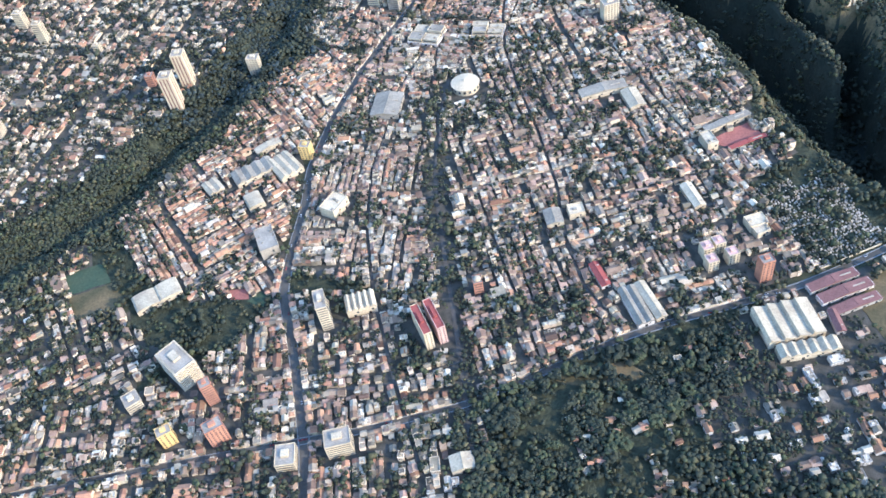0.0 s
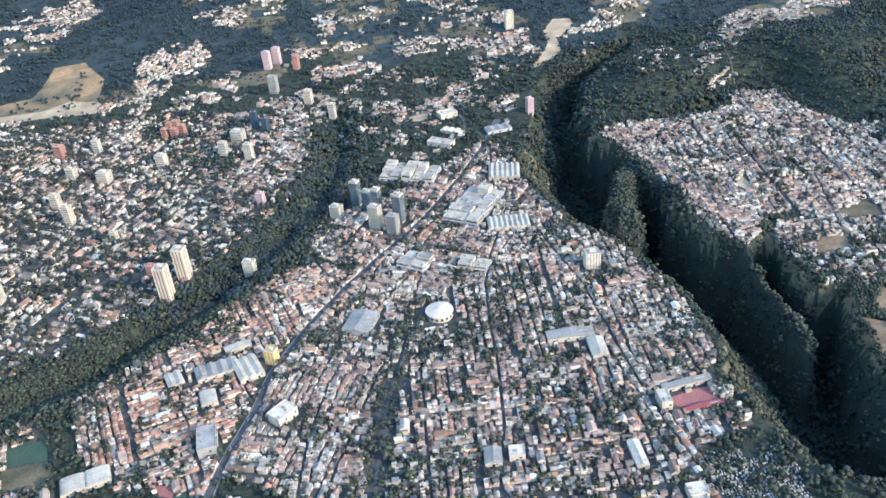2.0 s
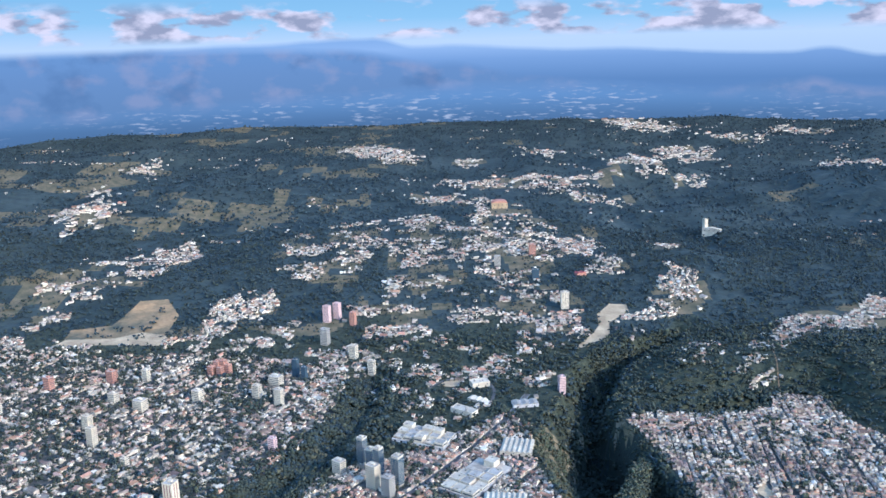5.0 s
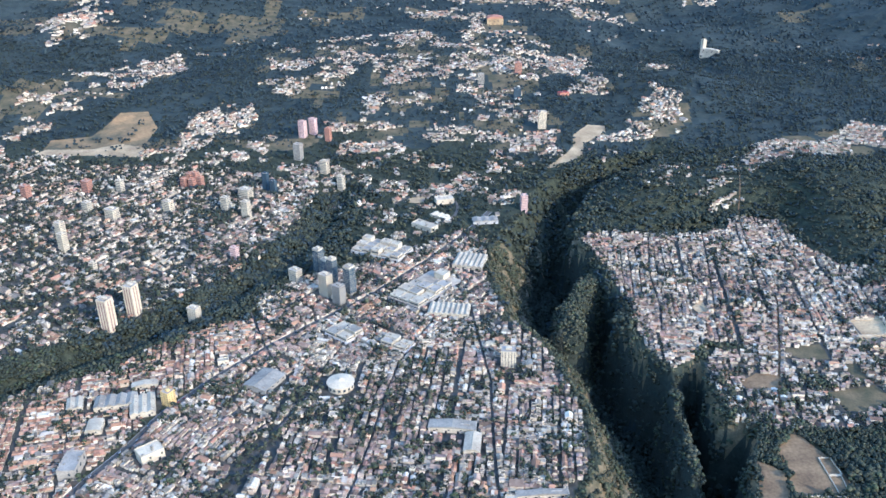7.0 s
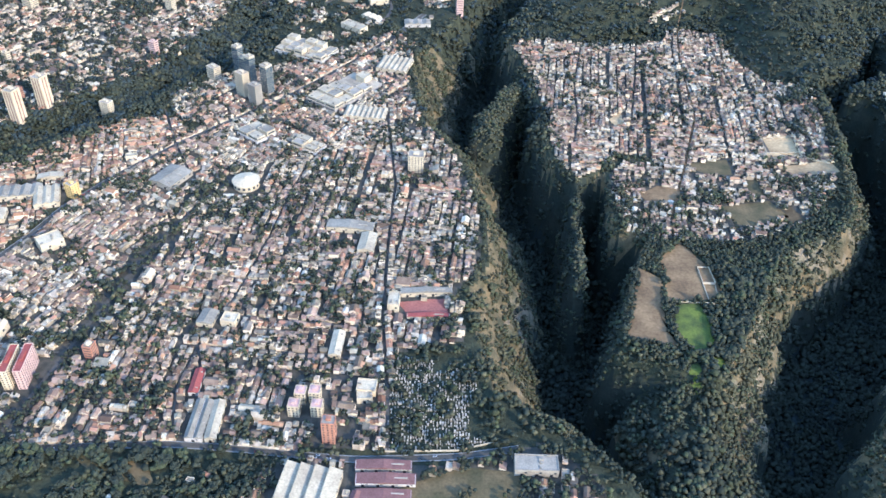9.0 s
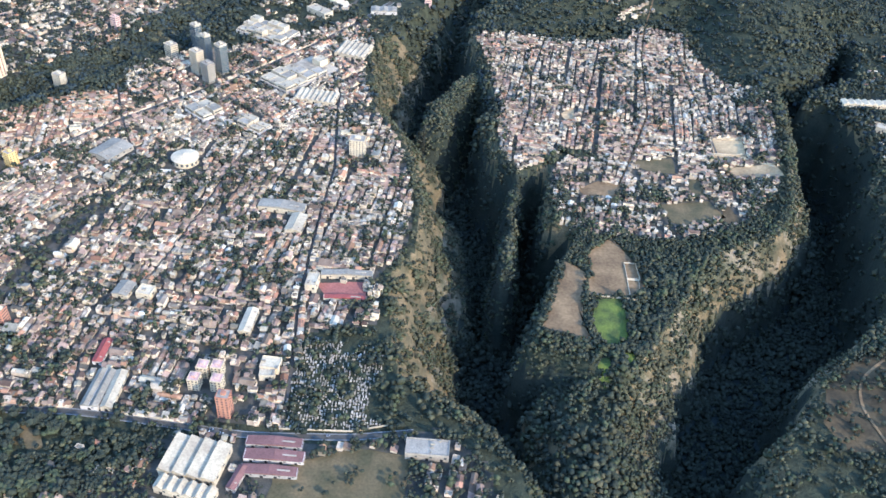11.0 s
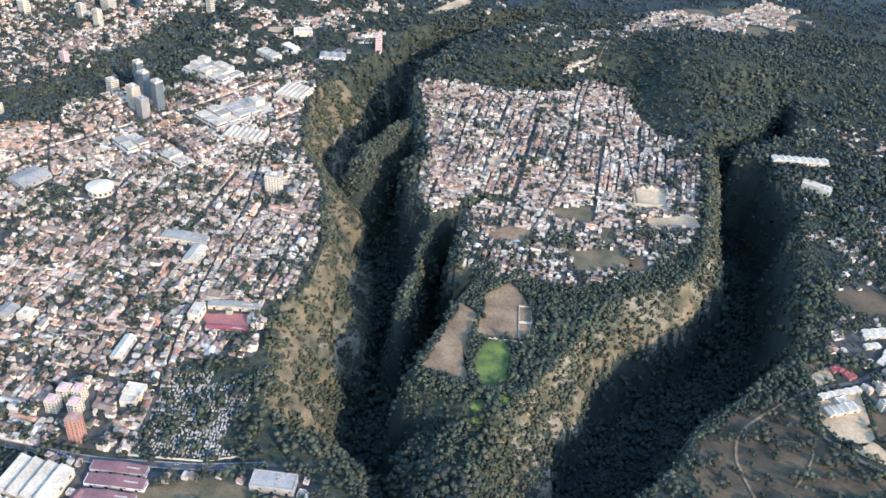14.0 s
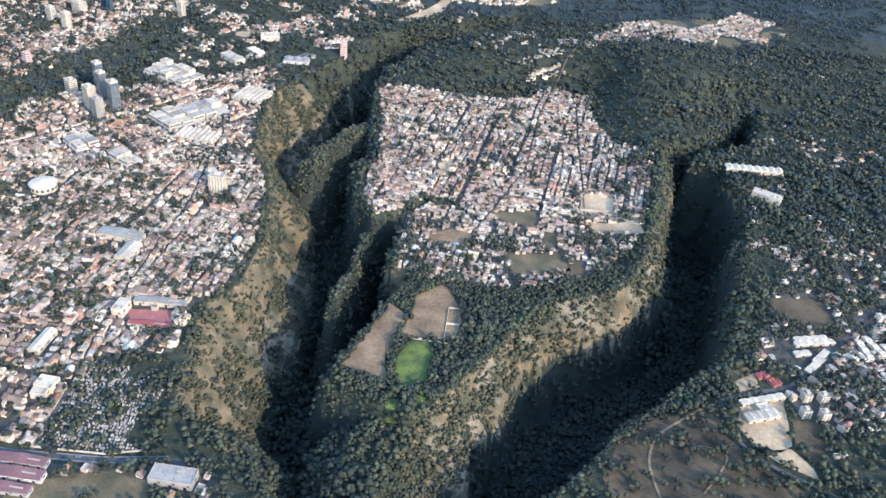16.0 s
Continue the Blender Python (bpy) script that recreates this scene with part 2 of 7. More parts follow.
def height(x, y, edge=False):
    x, y = np.asarray(x, float), np.asarray(y, float)
    z = far_rise(y) + 13 * smooth((x - 400) / 90) * smooth((1250 - y) / 200)
    hills = (wave(x, y, 330) - 0.45) * 120 + (wave(x + 90, y, 120) - 0.5) * 40 + (wave(x, y + 50, 52) - 0.5) * 20 * smooth((y - 1350) / 300)
    z = z + hills * smooth((y - 1230) / 700) * (1 - 0.7 * smooth((y - 2900) / 1400)) * (0.35 + 0.65 * smooth((np.abs(x + 150) - 300) / 500))
    # wooded hill north of the settlement
    hill = np.exp(-(((x - 500) / 170) ** 2 + ((y - 1130) / 140) ** 2)) * 34 + np.exp(-(((x - 250) / 110) ** 2 + ((y - 1160) / 90) ** 2)) * 16
    z = z + hill * inside(x, y, NORTHLAND) * smooth(line_distance(x, y, NORTHLAND, True) / 60)
    d, shelf, run = np.full(x.shape, 1e9), np.zeros(x.shape), np.full(x.shape, 22.0)
    sunny = smooth((x - (238 + 110 * smooth((y - 600) / 100))) / 40)
    for land, soft, sheer in ((MAINLAND, 40.0, 22), (PENINSULA, 4 + 13 * sunny, 17), (EASTLAND, 4.0, 16), (NORTHLAND, 14.0, 22)):
        dl = np.where(inside(x, y, land), 0, line_distance(x, y, land, True))
        shelf, run = np.where(dl < d, soft, shelf), np.where(dl < d, sheer, run)
        d = np.minimum(d, dl)
    wob = (wave(x, y, 47) - 0.5) * 22 + (wave(x, y, 19) - 0.5) * 7
    e = np.where(d > 0, np.maximum(d + wob * smooth(d / 14), 0.0), 0)
    deep = 112 - 48 * smooth((y - 1000) / 200)
    # a steep scrubby slope below the sunlit rims, then a sheer drop to the floor
    drop = 1.55 * np.minimum(e, shelf) + np.maximum(deep - 1.55 * shelf, 0) * smooth((e - shelf) / run)
    rel = e - shelf
    gully = np.abs(wave(x + 13, y, 31) - 0.5) * 14 * smooth(e / 16) * smooth((shelf + 10 - e) / 12)
    cut = z - drop - gully + (wave(x, y, 13) - 0.5) * 5 * smooth(e / 20)
    for line, crest, top, half in ((SPUR_A, -12, 2.5, 12), (SPUR_B, -9, 10, 20)):
        k = np.maximum(line_distance(x, y, line) + (wave(x, y, 21) - 0.5) * 8 - top, 0)
        ridge = crest - 92 * smooth(k / half) ** 1.3 + (wave(x, y, 15) - 0.5) * 4
        rel = np.where((d > 0) & (ridge > cut), k - half * 0.8, rel)
        cut = np.where(d > 0, np.maximum(cut, ridge), cut)
    k = line_distance(x, y, NOSE) * np.where(x < 228 - 0.12 * (470 - y), 1.55, 1.0) + (wave(x, y, 30) - 0.5) * 30
    nose = -8 - 14 * np.clip((470 - y) / 120, 0, 2) - 26 * np.clip((k - 6) / 55, 0, 1) - 70 * smooth((k - 62) / 16) + (wave(x, y, 17) - 0.5) * 8
    rel = np.where((d > 0) & (nose > cut), k - 62, rel)
    cut = np.where(d > 0, np.maximum(cut, nose), cut)
    if edge:
        return rel
    r = line_distance(x, y, RAVINE)
    cut = cut - 15 * (1 - smooth(r / 34)) * smooth((1300 - y) / 120)
    return cut


def bare(x, y):
    """Distance into the gorges, 0 on the level land."""
    d = np.full(np.shape(x), 1e9)
    for land in (MAINLAND, PENINSULA, EASTLAND, NORTHLAND):
        d = np.minimum(d, np.where(inside(x, y, land), 0, line_distance(x, y, land, True)))
    return d


def steps(lo, hi, fine_lo, fine_hi, fine, grow=1.12):
    mid = list(np.arange(fine_lo, fine_hi + 0.1, fine))
    up, s = [], fine
    v = fine_hi
    while v < hi:
        s = min(s * grow, 70)
        v += s
        up.append(v)
    down, s, v = [], fine, fine_lo
    while v > lo:
        s = min(s * grow, 130)
        v -= s
        down.append(v)
    return np.array(down[::-1] + mid + up)


gx, gy = steps(-4300, 4300, -620, 720, 9), steps(-900, 4640, 250, 1360, 4.2)
gy = np.unique(np.concatenate([gy, np.arange(-260, 250, 12.0)]))
gx = np.unique(np.concatenate([gx, np.arange(0, 660, 3.5)]))
X, Y = np.meshgrid(gx, gy)
Z = height(X, Y)
for _ in range(2):
    soft_z = Z.copy()
    soft_z[1:-1, 1:-1] = (4 * Z[1:-1, 1:-1] + 2 * (Z[:-2, 1:-1] + Z[2:, 1:-1] + Z[1:-1, :-2] + Z[1:-1, 2:]) + Z[:-2, :-2] + Z[:-2, 2:] + Z[2:, :-2] + Z[2:, 2:]) / 16
    Z = np.where(Z < -4, soft_z, Z)
nx, ny = len(gx), len(gy)
ids = np.arange(nx * ny).reshape(ny, nx)
quad = np.stack([ids[:-1, :-1], ids[:-1, 1:], ids[1:, 1:], ids[1:, :-1]], -1).reshape(-1, 4)
cx, cy = (X[:-1, :-1] + X[1:, 1:]).ravel() / 2, (Y[:-1, :-1] + Y[1:, 1:]).ravel() / 2
gorge = bare(cx, cy)
slope = np.hypot(np.gradient(Z, axis=1) / np.gradient(X, axis=1), np.gradient(Z, axis=0) / np.gradient(Y, axis=0))[:-1, :-1].ravel()
kind = np.zeros(len(cx), int)

# ---------------------------------------------------------------- districts: outline, street angle, lot front, lot depth, street gap, lots per row, house share, tree share, roof shares
DISTRICTS = [
    # the dense quarter on the main tableland
    dict(poly=[(-262, 300), (-236, 440), (-210, 580), (-172, 690), (-60, 760), (18, 772), (24, 800), (52, 762), (68, 705), (78, 650), (82, 600),
               (78, 560), (60, 530), (64, 470), (12, 455), (10, 362), (-235, 362)],
         turn=-6, front=3.5, deep=5.6, street=1.6, row=13, houses=0.84, trees=0.26, roofs=(0.12, 0.26, 0.20, 0.27, 0.15)),
    dict(poly=[(-262, 300), (-236, 440), (-288, 480), (-350, 500), (-400, 470), (-470, 460), (-620, 470), (-620, 380), (-470, 330), (-400, 290)],
         turn=-13, front=3.7, deep=5.8, street=1.3, row=12, houses=0.80, trees=0.26, roofs=(0.26, 0.16, 0.12, 0.26, 0.20)),
    dict(poly=[(-285, 480), (-236, 440), (-210, 580), (-172, 690), (-140, 745), (-200, 790), (-250, 740), (-310, 620), (-345, 530)],
         turn=-24, front=3.4, deep=5.4, street=1.6, row=14, houses=0.90, trees=0.14, roofs=(0.14, 0.28, 0.20, 0.26, 0.12)),
    dict(poly=[(-350, 500), (-345, 540), (-310, 630), (-250, 740), (-220, 770), (-235, 800), (-280, 800), (-330, 765), (-375, 705), (-430, 680),
               (-470, 640), (-455, 575), (-420, 530)],
         turn=14, front=3.4, deep=5.2, street=1.2, row=12, houses=0.95, trees=0.2, roofs=(0.50, 0.20, 0.10, 0.12, 0.08)),
    dict(poly=[(-170, 690), (-60, 760), (18, 772), (22, 830), (8, 880), (2, 940), (16, 1000), (-20, 1040), (-60, 1000), (-150, 930), (-220, 900),
               (-262, 850), (-238, 800), (-200, 790), (-140, 745)],
         turn=-37, front=3.5, deep=5.6, street=1.6, row=13, houses=0.86, trees=0.16, roofs=(0.26, 0.24, 0.16, 0.22, 0.12)),
    # the garden suburb beyond the wooded ravine
    dict(poly=[(-300, 905), (-345, 860), (-385, 805), (-430, 772), (-475, 730), (-545, 695), (-680, 650), (-800, 700), (-900, 1290), (-600, 1300),
               (-420, 1290), (-240, 1210), (-240, 1060), (-268, 975)],
         turn=-32, front=4.8, deep=6.4, street=3.0, row=9, houses=0.58, trees=0.5, roofs=(0.24, 0.14, 0.14, 0.24, 0.24)),
    dict(poly=[(-480, 560), (-455, 500), (-440, 482), (-470, 464), (-620, 474), (-760, 480), (-760, 600), (-640, 640), (-540, 632), (-500, 640)],
         turn=10, front=4.2, deep=6.0, street=3.0, row=10, houses=0.5, trees=0.5, roofs=(0.30, 0.18, 0.12, 0.20, 0.20)),
    # the settlement on the tongue of land between the gorges
    dict(poly=[(134, 1010), (177, 1028), (236, 1013), (288, 1015), (333, 1031), (350, 1070), (374, 1066), (405, 1054), (410, 985), (430, 912),
               (472, 893), (465, 842), (456, 768), (440, 712), (300, 700), (250, 750), (232, 752), (200, 716), (182, 704), (172, 717), (164, 735), (160, 800), (166, 828), (158, 866), (153, 924)],
         turn=-8, front=3.2, deep=4.9, street=1.3, row=12, houses=0.93, trees=0.12, roofs=(0.14, 0.26, 0.20, 0.21, 0.19)),
    dict(poly=[(440, 712), (432, 690), (395, 642), (340, 608), (297, 602), (257, 604), (213, 596), (212, 690), (216, 716), (240, 742), (300, 700)],
         turn=-8, front=3.2, deep=5.0, street=1.6, row=10, houses=0.66, trees=0.3, roofs=(0.08, 0.14, 0.22, 0.22, 0.34)),
    dict(poly=[(-130, 290), (-60, 352), (60, 350), (118, 372), (150, 345), (190, 190), (-60, 150)],
         turn=-8, front=4.8, deep=6.5, street=4.0, row=9, houses=0.5, trees=0.5, roofs=(0.25, 0.12, 0.13, 0.2, 0.3)),
    dict(poly=[(512, 520), (600, 520), (760, 560), (760, 780), (620, 780), (575, 700), (545, 600)],
         turn=20, front=4.4, deep=6.0, street=3.6, row=9, houses=0.34, trees=0.5, roofs=(0.10, 0.15, 0.2, 0.2, 0.35)),
    dict(poly=[(530, 503), (560, 518), (620, 583), (690, 600), (690, 520), (610, 465), (540, 462)],
         turn=35, front=4.0, deep=5.8, street=2.6, row=9, houses=0.75, trees=0.3, roofs=(0.10, 0.08, 0.14, 0.2, 0.48)),
]
# hamlets among the woods: centre, half sizes, share built
HAMLETS = [(319, 1149, 48, 64, 0.4), (303, 1212, 42, 58, 0.3), (691, 926, 67, 46, 0.35), (576, 708, 37, 21, 0.7), (620, 660, 50, 60, 0.5),
           (590, 790, 30, 60, 0.5), (-165, 270, 95, 60, 0.3), (-150, 30, 120, 80, 0.12), (-360, 50, 110, 90, 0.2), (60, 10, 80, 80, 0.12), (-60, -130, 150, 80, 0.1)]
# quarters of the upper town and the hills: share built, street angle, house size, outline
QUARTERS = {
    "suburb_top": (0.62, -30, 1.1, [(-900, 1285), (-550, 1300), (-420, 1285), (-333, 1262), (-480, 1358), (-786, 1381), (-950, 1400)]),
    "west_valley": (0.62, 20, 1.15, [(-842, 1680), (-817, 2016), (-687, 2081), (-628, 1939), (-671, 1618), (-749, 1538), (-797, 1408), (-877, 1612)]),
    "west_heights": (0.8, 10, 2.0, [(-1113, 2231), (-1225, 2621), (-986, 2394), (-950, 2235), (-1039, 2202)]),
    "west_works": (0.85, 0, 2.2, [(-1200, 2790), (-1118, 2738), (-1040, 2500), (-1170, 2705)]),
    "hill_row": (0.92, 60, 1.1, [(-511, 1374), (-497, 1511), (-464, 1560), (-450, 1502), (-471, 1356)]),
    "hill_terrace": (0.6, 30, 1.1, [(-454, 1529), (-410, 1581), (-385, 1466), (-407, 1418), (-447, 1425)]),
    "upper_town": (0.66, -20, 1.1, [(-433, 1349), (-329, 1407), (-274, 1437), (-231, 1323), (-194, 1294), (-210, 1208), (-260, 1216), (-333, 1271)]),
    "ridge_west": (0.44, 15, 1.15, [(-471, 1924), (-371, 2087), (-266, 2218), (-202, 1974), (-247, 1766), (-282, 1569), (-350, 1612), (-435, 1762)]),
    "ridge_middle": (0.5, -10, 1.15, [(-237, 2246), (-86, 2258), (3, 2038), (-44, 1596), (-135, 1487), (-197, 1547), (-199, 1792)]),
    "ridge_foot": (0.52, 5, 1.1, [(-239, 1556), (-135, 1487), (-7, 1529), (4, 1362), (-82, 1348), (-194, 1340), (-245, 1448)]),
    "ridge_east": (0.46, 25, 1.2, [(43, 2529), (172, 2350), (227, 1967), (121, 1591), (13, 1614), (-15, 1818)]),
    "brown_estate": (0.9, 20, 1.1, [(181, 1938), (300, 2053), (243, 1737), (168, 1726)]),
    "small_estate": (0.55, 0, 1.1, [(227, 1720), (299, 1718), (286, 1624), (214, 1608)]),
    "clearing_estate": (0.7, 0, 1.2, [(447, 2040), (520, 2040), (413, 1720), (360, 1740)]),
    "quarry_town": (0.5, -10, 1.1, [(9, 1586), (126, 1559), (171, 1467), (138, 1317), (54, 1261), (4, 1362)]),
    "east_slope": (0.62, 30, 1.1, [(187, 1380), (265, 1429), (355, 1627), (411, 1555), (390, 1434), (310, 1380)]),
    "east_terraces": (0.9, 30, 1.0, [(199, 1373), (260, 1420), (290, 1396), (235, 1368)]),
    "east_town": (0.92, -25, 1.05, [(369, 1149), (454, 1319), (532, 1382), (616, 1388), (688, 1443), (743, 1412), (693, 1330), (597, 1279), (509, 1295), (406, 1194)]),
    "wood_houses": (0.4, -20, 1.1, [(-105, 1281), (-49, 1298), (-13, 1222), (-76, 1187)]),
    "ravine_houses": (0.55, -30, 1.1, [(-337, 1104), (-277, 1219), (-224, 1141), (-215, 1115), (-278, 1042)]),
    "gorge_head_row": (0.8, 10, 1.1, [(-8, 1074), (47, 1168), (88, 1185), (56, 1085), (4, 1054)]),
    "mall_back": (0.45, -30, 1.1, [(-103, 1147), (-68, 1084), (-89, 1015), (-153, 1041)]),
    "head_woods": (0.36, -20, 1.1, [(-190, 1030), (-110, 1000), (0, 1060), (40, 1180), (60, 1262), (0, 1340), (-180, 1345), (-205, 1200)]),
    "north_hill": (0.5, 10, 1.1, [(290, 1085), (345, 1090), (385, 1150), (405, 1230), (350, 1235), (300, 1150)]),
    "loop_houses": (0.8, 20, 1.0, [(522, 542), (547, 543), (543, 526), (522, 532)]),
    "loop_lane": (0.75, 35, 1.0, [(566, 535), (590, 538), (585, 504), (565, 506)]),
    "loop_south": (0.55, 20, 1.0, [(547, 450), (566, 454), (575, 419), (547, 414)]),
    "terrace_end": (0.7, 35, 1.0, [(604, 584), (640, 567), (640, 509), (591, 512)]),
}
FAR_QUARTERS = {
    "dome_town": (0.5, 0, 1.7, [(-64, 2876), (214, 2931), (557, 2865), (545, 2813), (326, 2669), (2, 2687)]),
    "dome_east": (0.5, 10, 1.6, [(307, 2666), (512, 2538), (510, 2464), (341, 2390)]),
    "plain_town": (0.72, 0, 2.0, [(-458, 3712), (-330, 3834), (-203, 3688), (-113, 3257), (-262, 3188), (-378, 3380)]),
    "plain_works": (0.7, 0, 2.4, [(306, 3465), (424, 3473), (383, 3225), (282, 3286)]),
    "plain_middle": (0.75, 0, 1.9, [(504, 2981), (623, 3048), (815, 3350), (701, 2885), (500, 2873)]),
    "plain_east": (0.62, 0, 2.1, [(904, 3660), (1102, 3648), (1004, 3230), (838, 3349)]),
    "plain_far": (0.8, 0, 2.8, [(807, 4497), (1061, 4425), (1151, 4132), (845, 4033)]),
    "plain_white": (0.7, 0, 2.8, [(1130, 3892), (1345, 3692), (1296, 3567), (1109, 3748)]),
    "plain_edge": (0.6, 0, 2.6, [(1521, 3995), (1714, 3763), (1595, 3624), (1472, 3812)]),
    "east_plain": (0.7, 0, 2.0, [(1391, 3116), (1494, 3124), (1337, 2679), (1278, 2605), (1333, 2975)]),
    "wood_row": (0.75, 0, 1.9, [(716, 2800), (871, 2909), (815, 2748), (708, 2773)]),
    "wood_lane": (0.5, 0, 1.6, [(-195, 2625), (-39, 2607), (18, 2431), (-113, 2413)]),
    "west_row": (0.6, 0, 2.2, [(-1284, 3355), (-1215, 3485), (-1193, 3480), (-1145, 2996)]),
    "north_row": (0.6, 0, 2.0, [(1, 3394), (128, 3290), (94, 3147), (-5, 3273)]),
}
ALL_QUARTERS = list(QUARTERS.values()) + list(FAR_QUARTERS.values())

# roads: half width and line
ROADS = {
    "boulevard": (2.15, [(-600, 420), (-462, 394), (-402, 382), (-325, 366), (-256, 357), (-200, 360), (-137, 364), (-100, 362), (-60, 358), (-11, 354), (58, 358), (100, 366)]),
    "avenue": (3.3, [(-372, 330), (-363, 366), (-354, 449), (-351, 505), (-337, 543), (-316, 588), (-301, 634), (-266, 693), (-225, 748), (-184, 795), (-143, 838), (-114, 875), (-64, 947), (-15, 1027), (20, 1100)]),
    "green_avenue": (1.5, [(-270, 285), (-259, 339), (-247, 391), (-236, 440), (-230, 472), (-223, 501), (-209, 564), (-179, 646), (-150, 700)]),
    "north_street": (1.15, [(-137, 372), (-144, 414), (-139, 454), (-120, 519), (-107, 591), (-100, 649), (-89, 712), (-70, 767), (-50, 810)]),
    "east_street": (1.15, [(11, 359), (8, 411), (0, 490), (-1, 581), (1, 684), (-10, 780), (-15, 836), (-30, 880)]),
    "cross_street": (1.1, [(-259, 560), (-208, 552), (-106, 534), (0, 520)]),
    "long_street": (1.3, [(-229, 514), (-162, 497), (-98, 489), (-37, 484), (0, 480)]),
    "short_street": (1.1, [(-150, 458), (-89, 453), (-21, 448), (4, 445)]),
    "school_street": (0.9, [(-198, 364), (-192, 419), (-188, 470), (-180, 540)]),
    "market_street": (0.9, [(-124, 366), (-128, 424), (-137, 453)]),
    "west_street": (1.15, [(-297, 320), (-294, 392), (-287, 475), (-273, 545), (-251, 609), (-221, 660), (-205, 697), (-164, 745), (-120, 800), (-76, 835), (-38, 895), (-12, 1009)]),
    "hill_street": (1.1, [(-470, 450), (-391, 425), (-331, 403), (-294, 392), (-247, 391)]),
    "church_street": (1.1, [(-350, 463), (-300, 458), (-276, 453), (-240, 447)]),
    "suburb_road": (1.9, [(-700, 640), (-578, 812), (-551, 856), (-521, 926), (-483, 976), (-441, 1030), (-400, 1110), (-360, 1230)]),
    "ridge_road": (0.9, [(262, 640), (267, 656), (294, 730), (327, 830), (341, 976), (358, 1066), (382, 1148), (409, 1239), (428, 1284), (470, 1330)]),
    "settlement_street": (0.9, [(390, 720), (390, 791), (388, 908), (389, 1019)]),
    "settlement_lane": (0.9, [(185, 770), (195, 820), (201, 904), (221, 1003)]),
    "settlement_alley": (0.9, [(251, 804), (275, 917), (294, 1017)]),
    "loop_road": (1.9, [(720, 700), (660, 646), (626, 612), (601, 576), (560, 526), (538, 505), (519, 496), (501, 491), (477, 477)]),
    "site_road": (1.2, [(480, 478), (481, 461), (483, 442), (495, 424), (516, 412), (537, 402), (560, 385), (640, 330)]),
    "field_road": (1.0, [(476, 476), (459, 466), (429, 443), (421, 417), (430, 370), (450, 300)]),
    "park_path": (0.7, [(430, 441), (465, 431), (479, 427), (470, 411), (455, 390)]),
    "curved_ramp": (2.2, [(-118, 1128), (-104, 1150), (-84, 1164), (-60, 1170), (-40, 1160), (-27, 1140), (-24, 1112), (-30, 1085)]),
    "row_street": (0.9, [(-272, 840), (-263, 833), (-228, 747), (-201, 694)]),
}

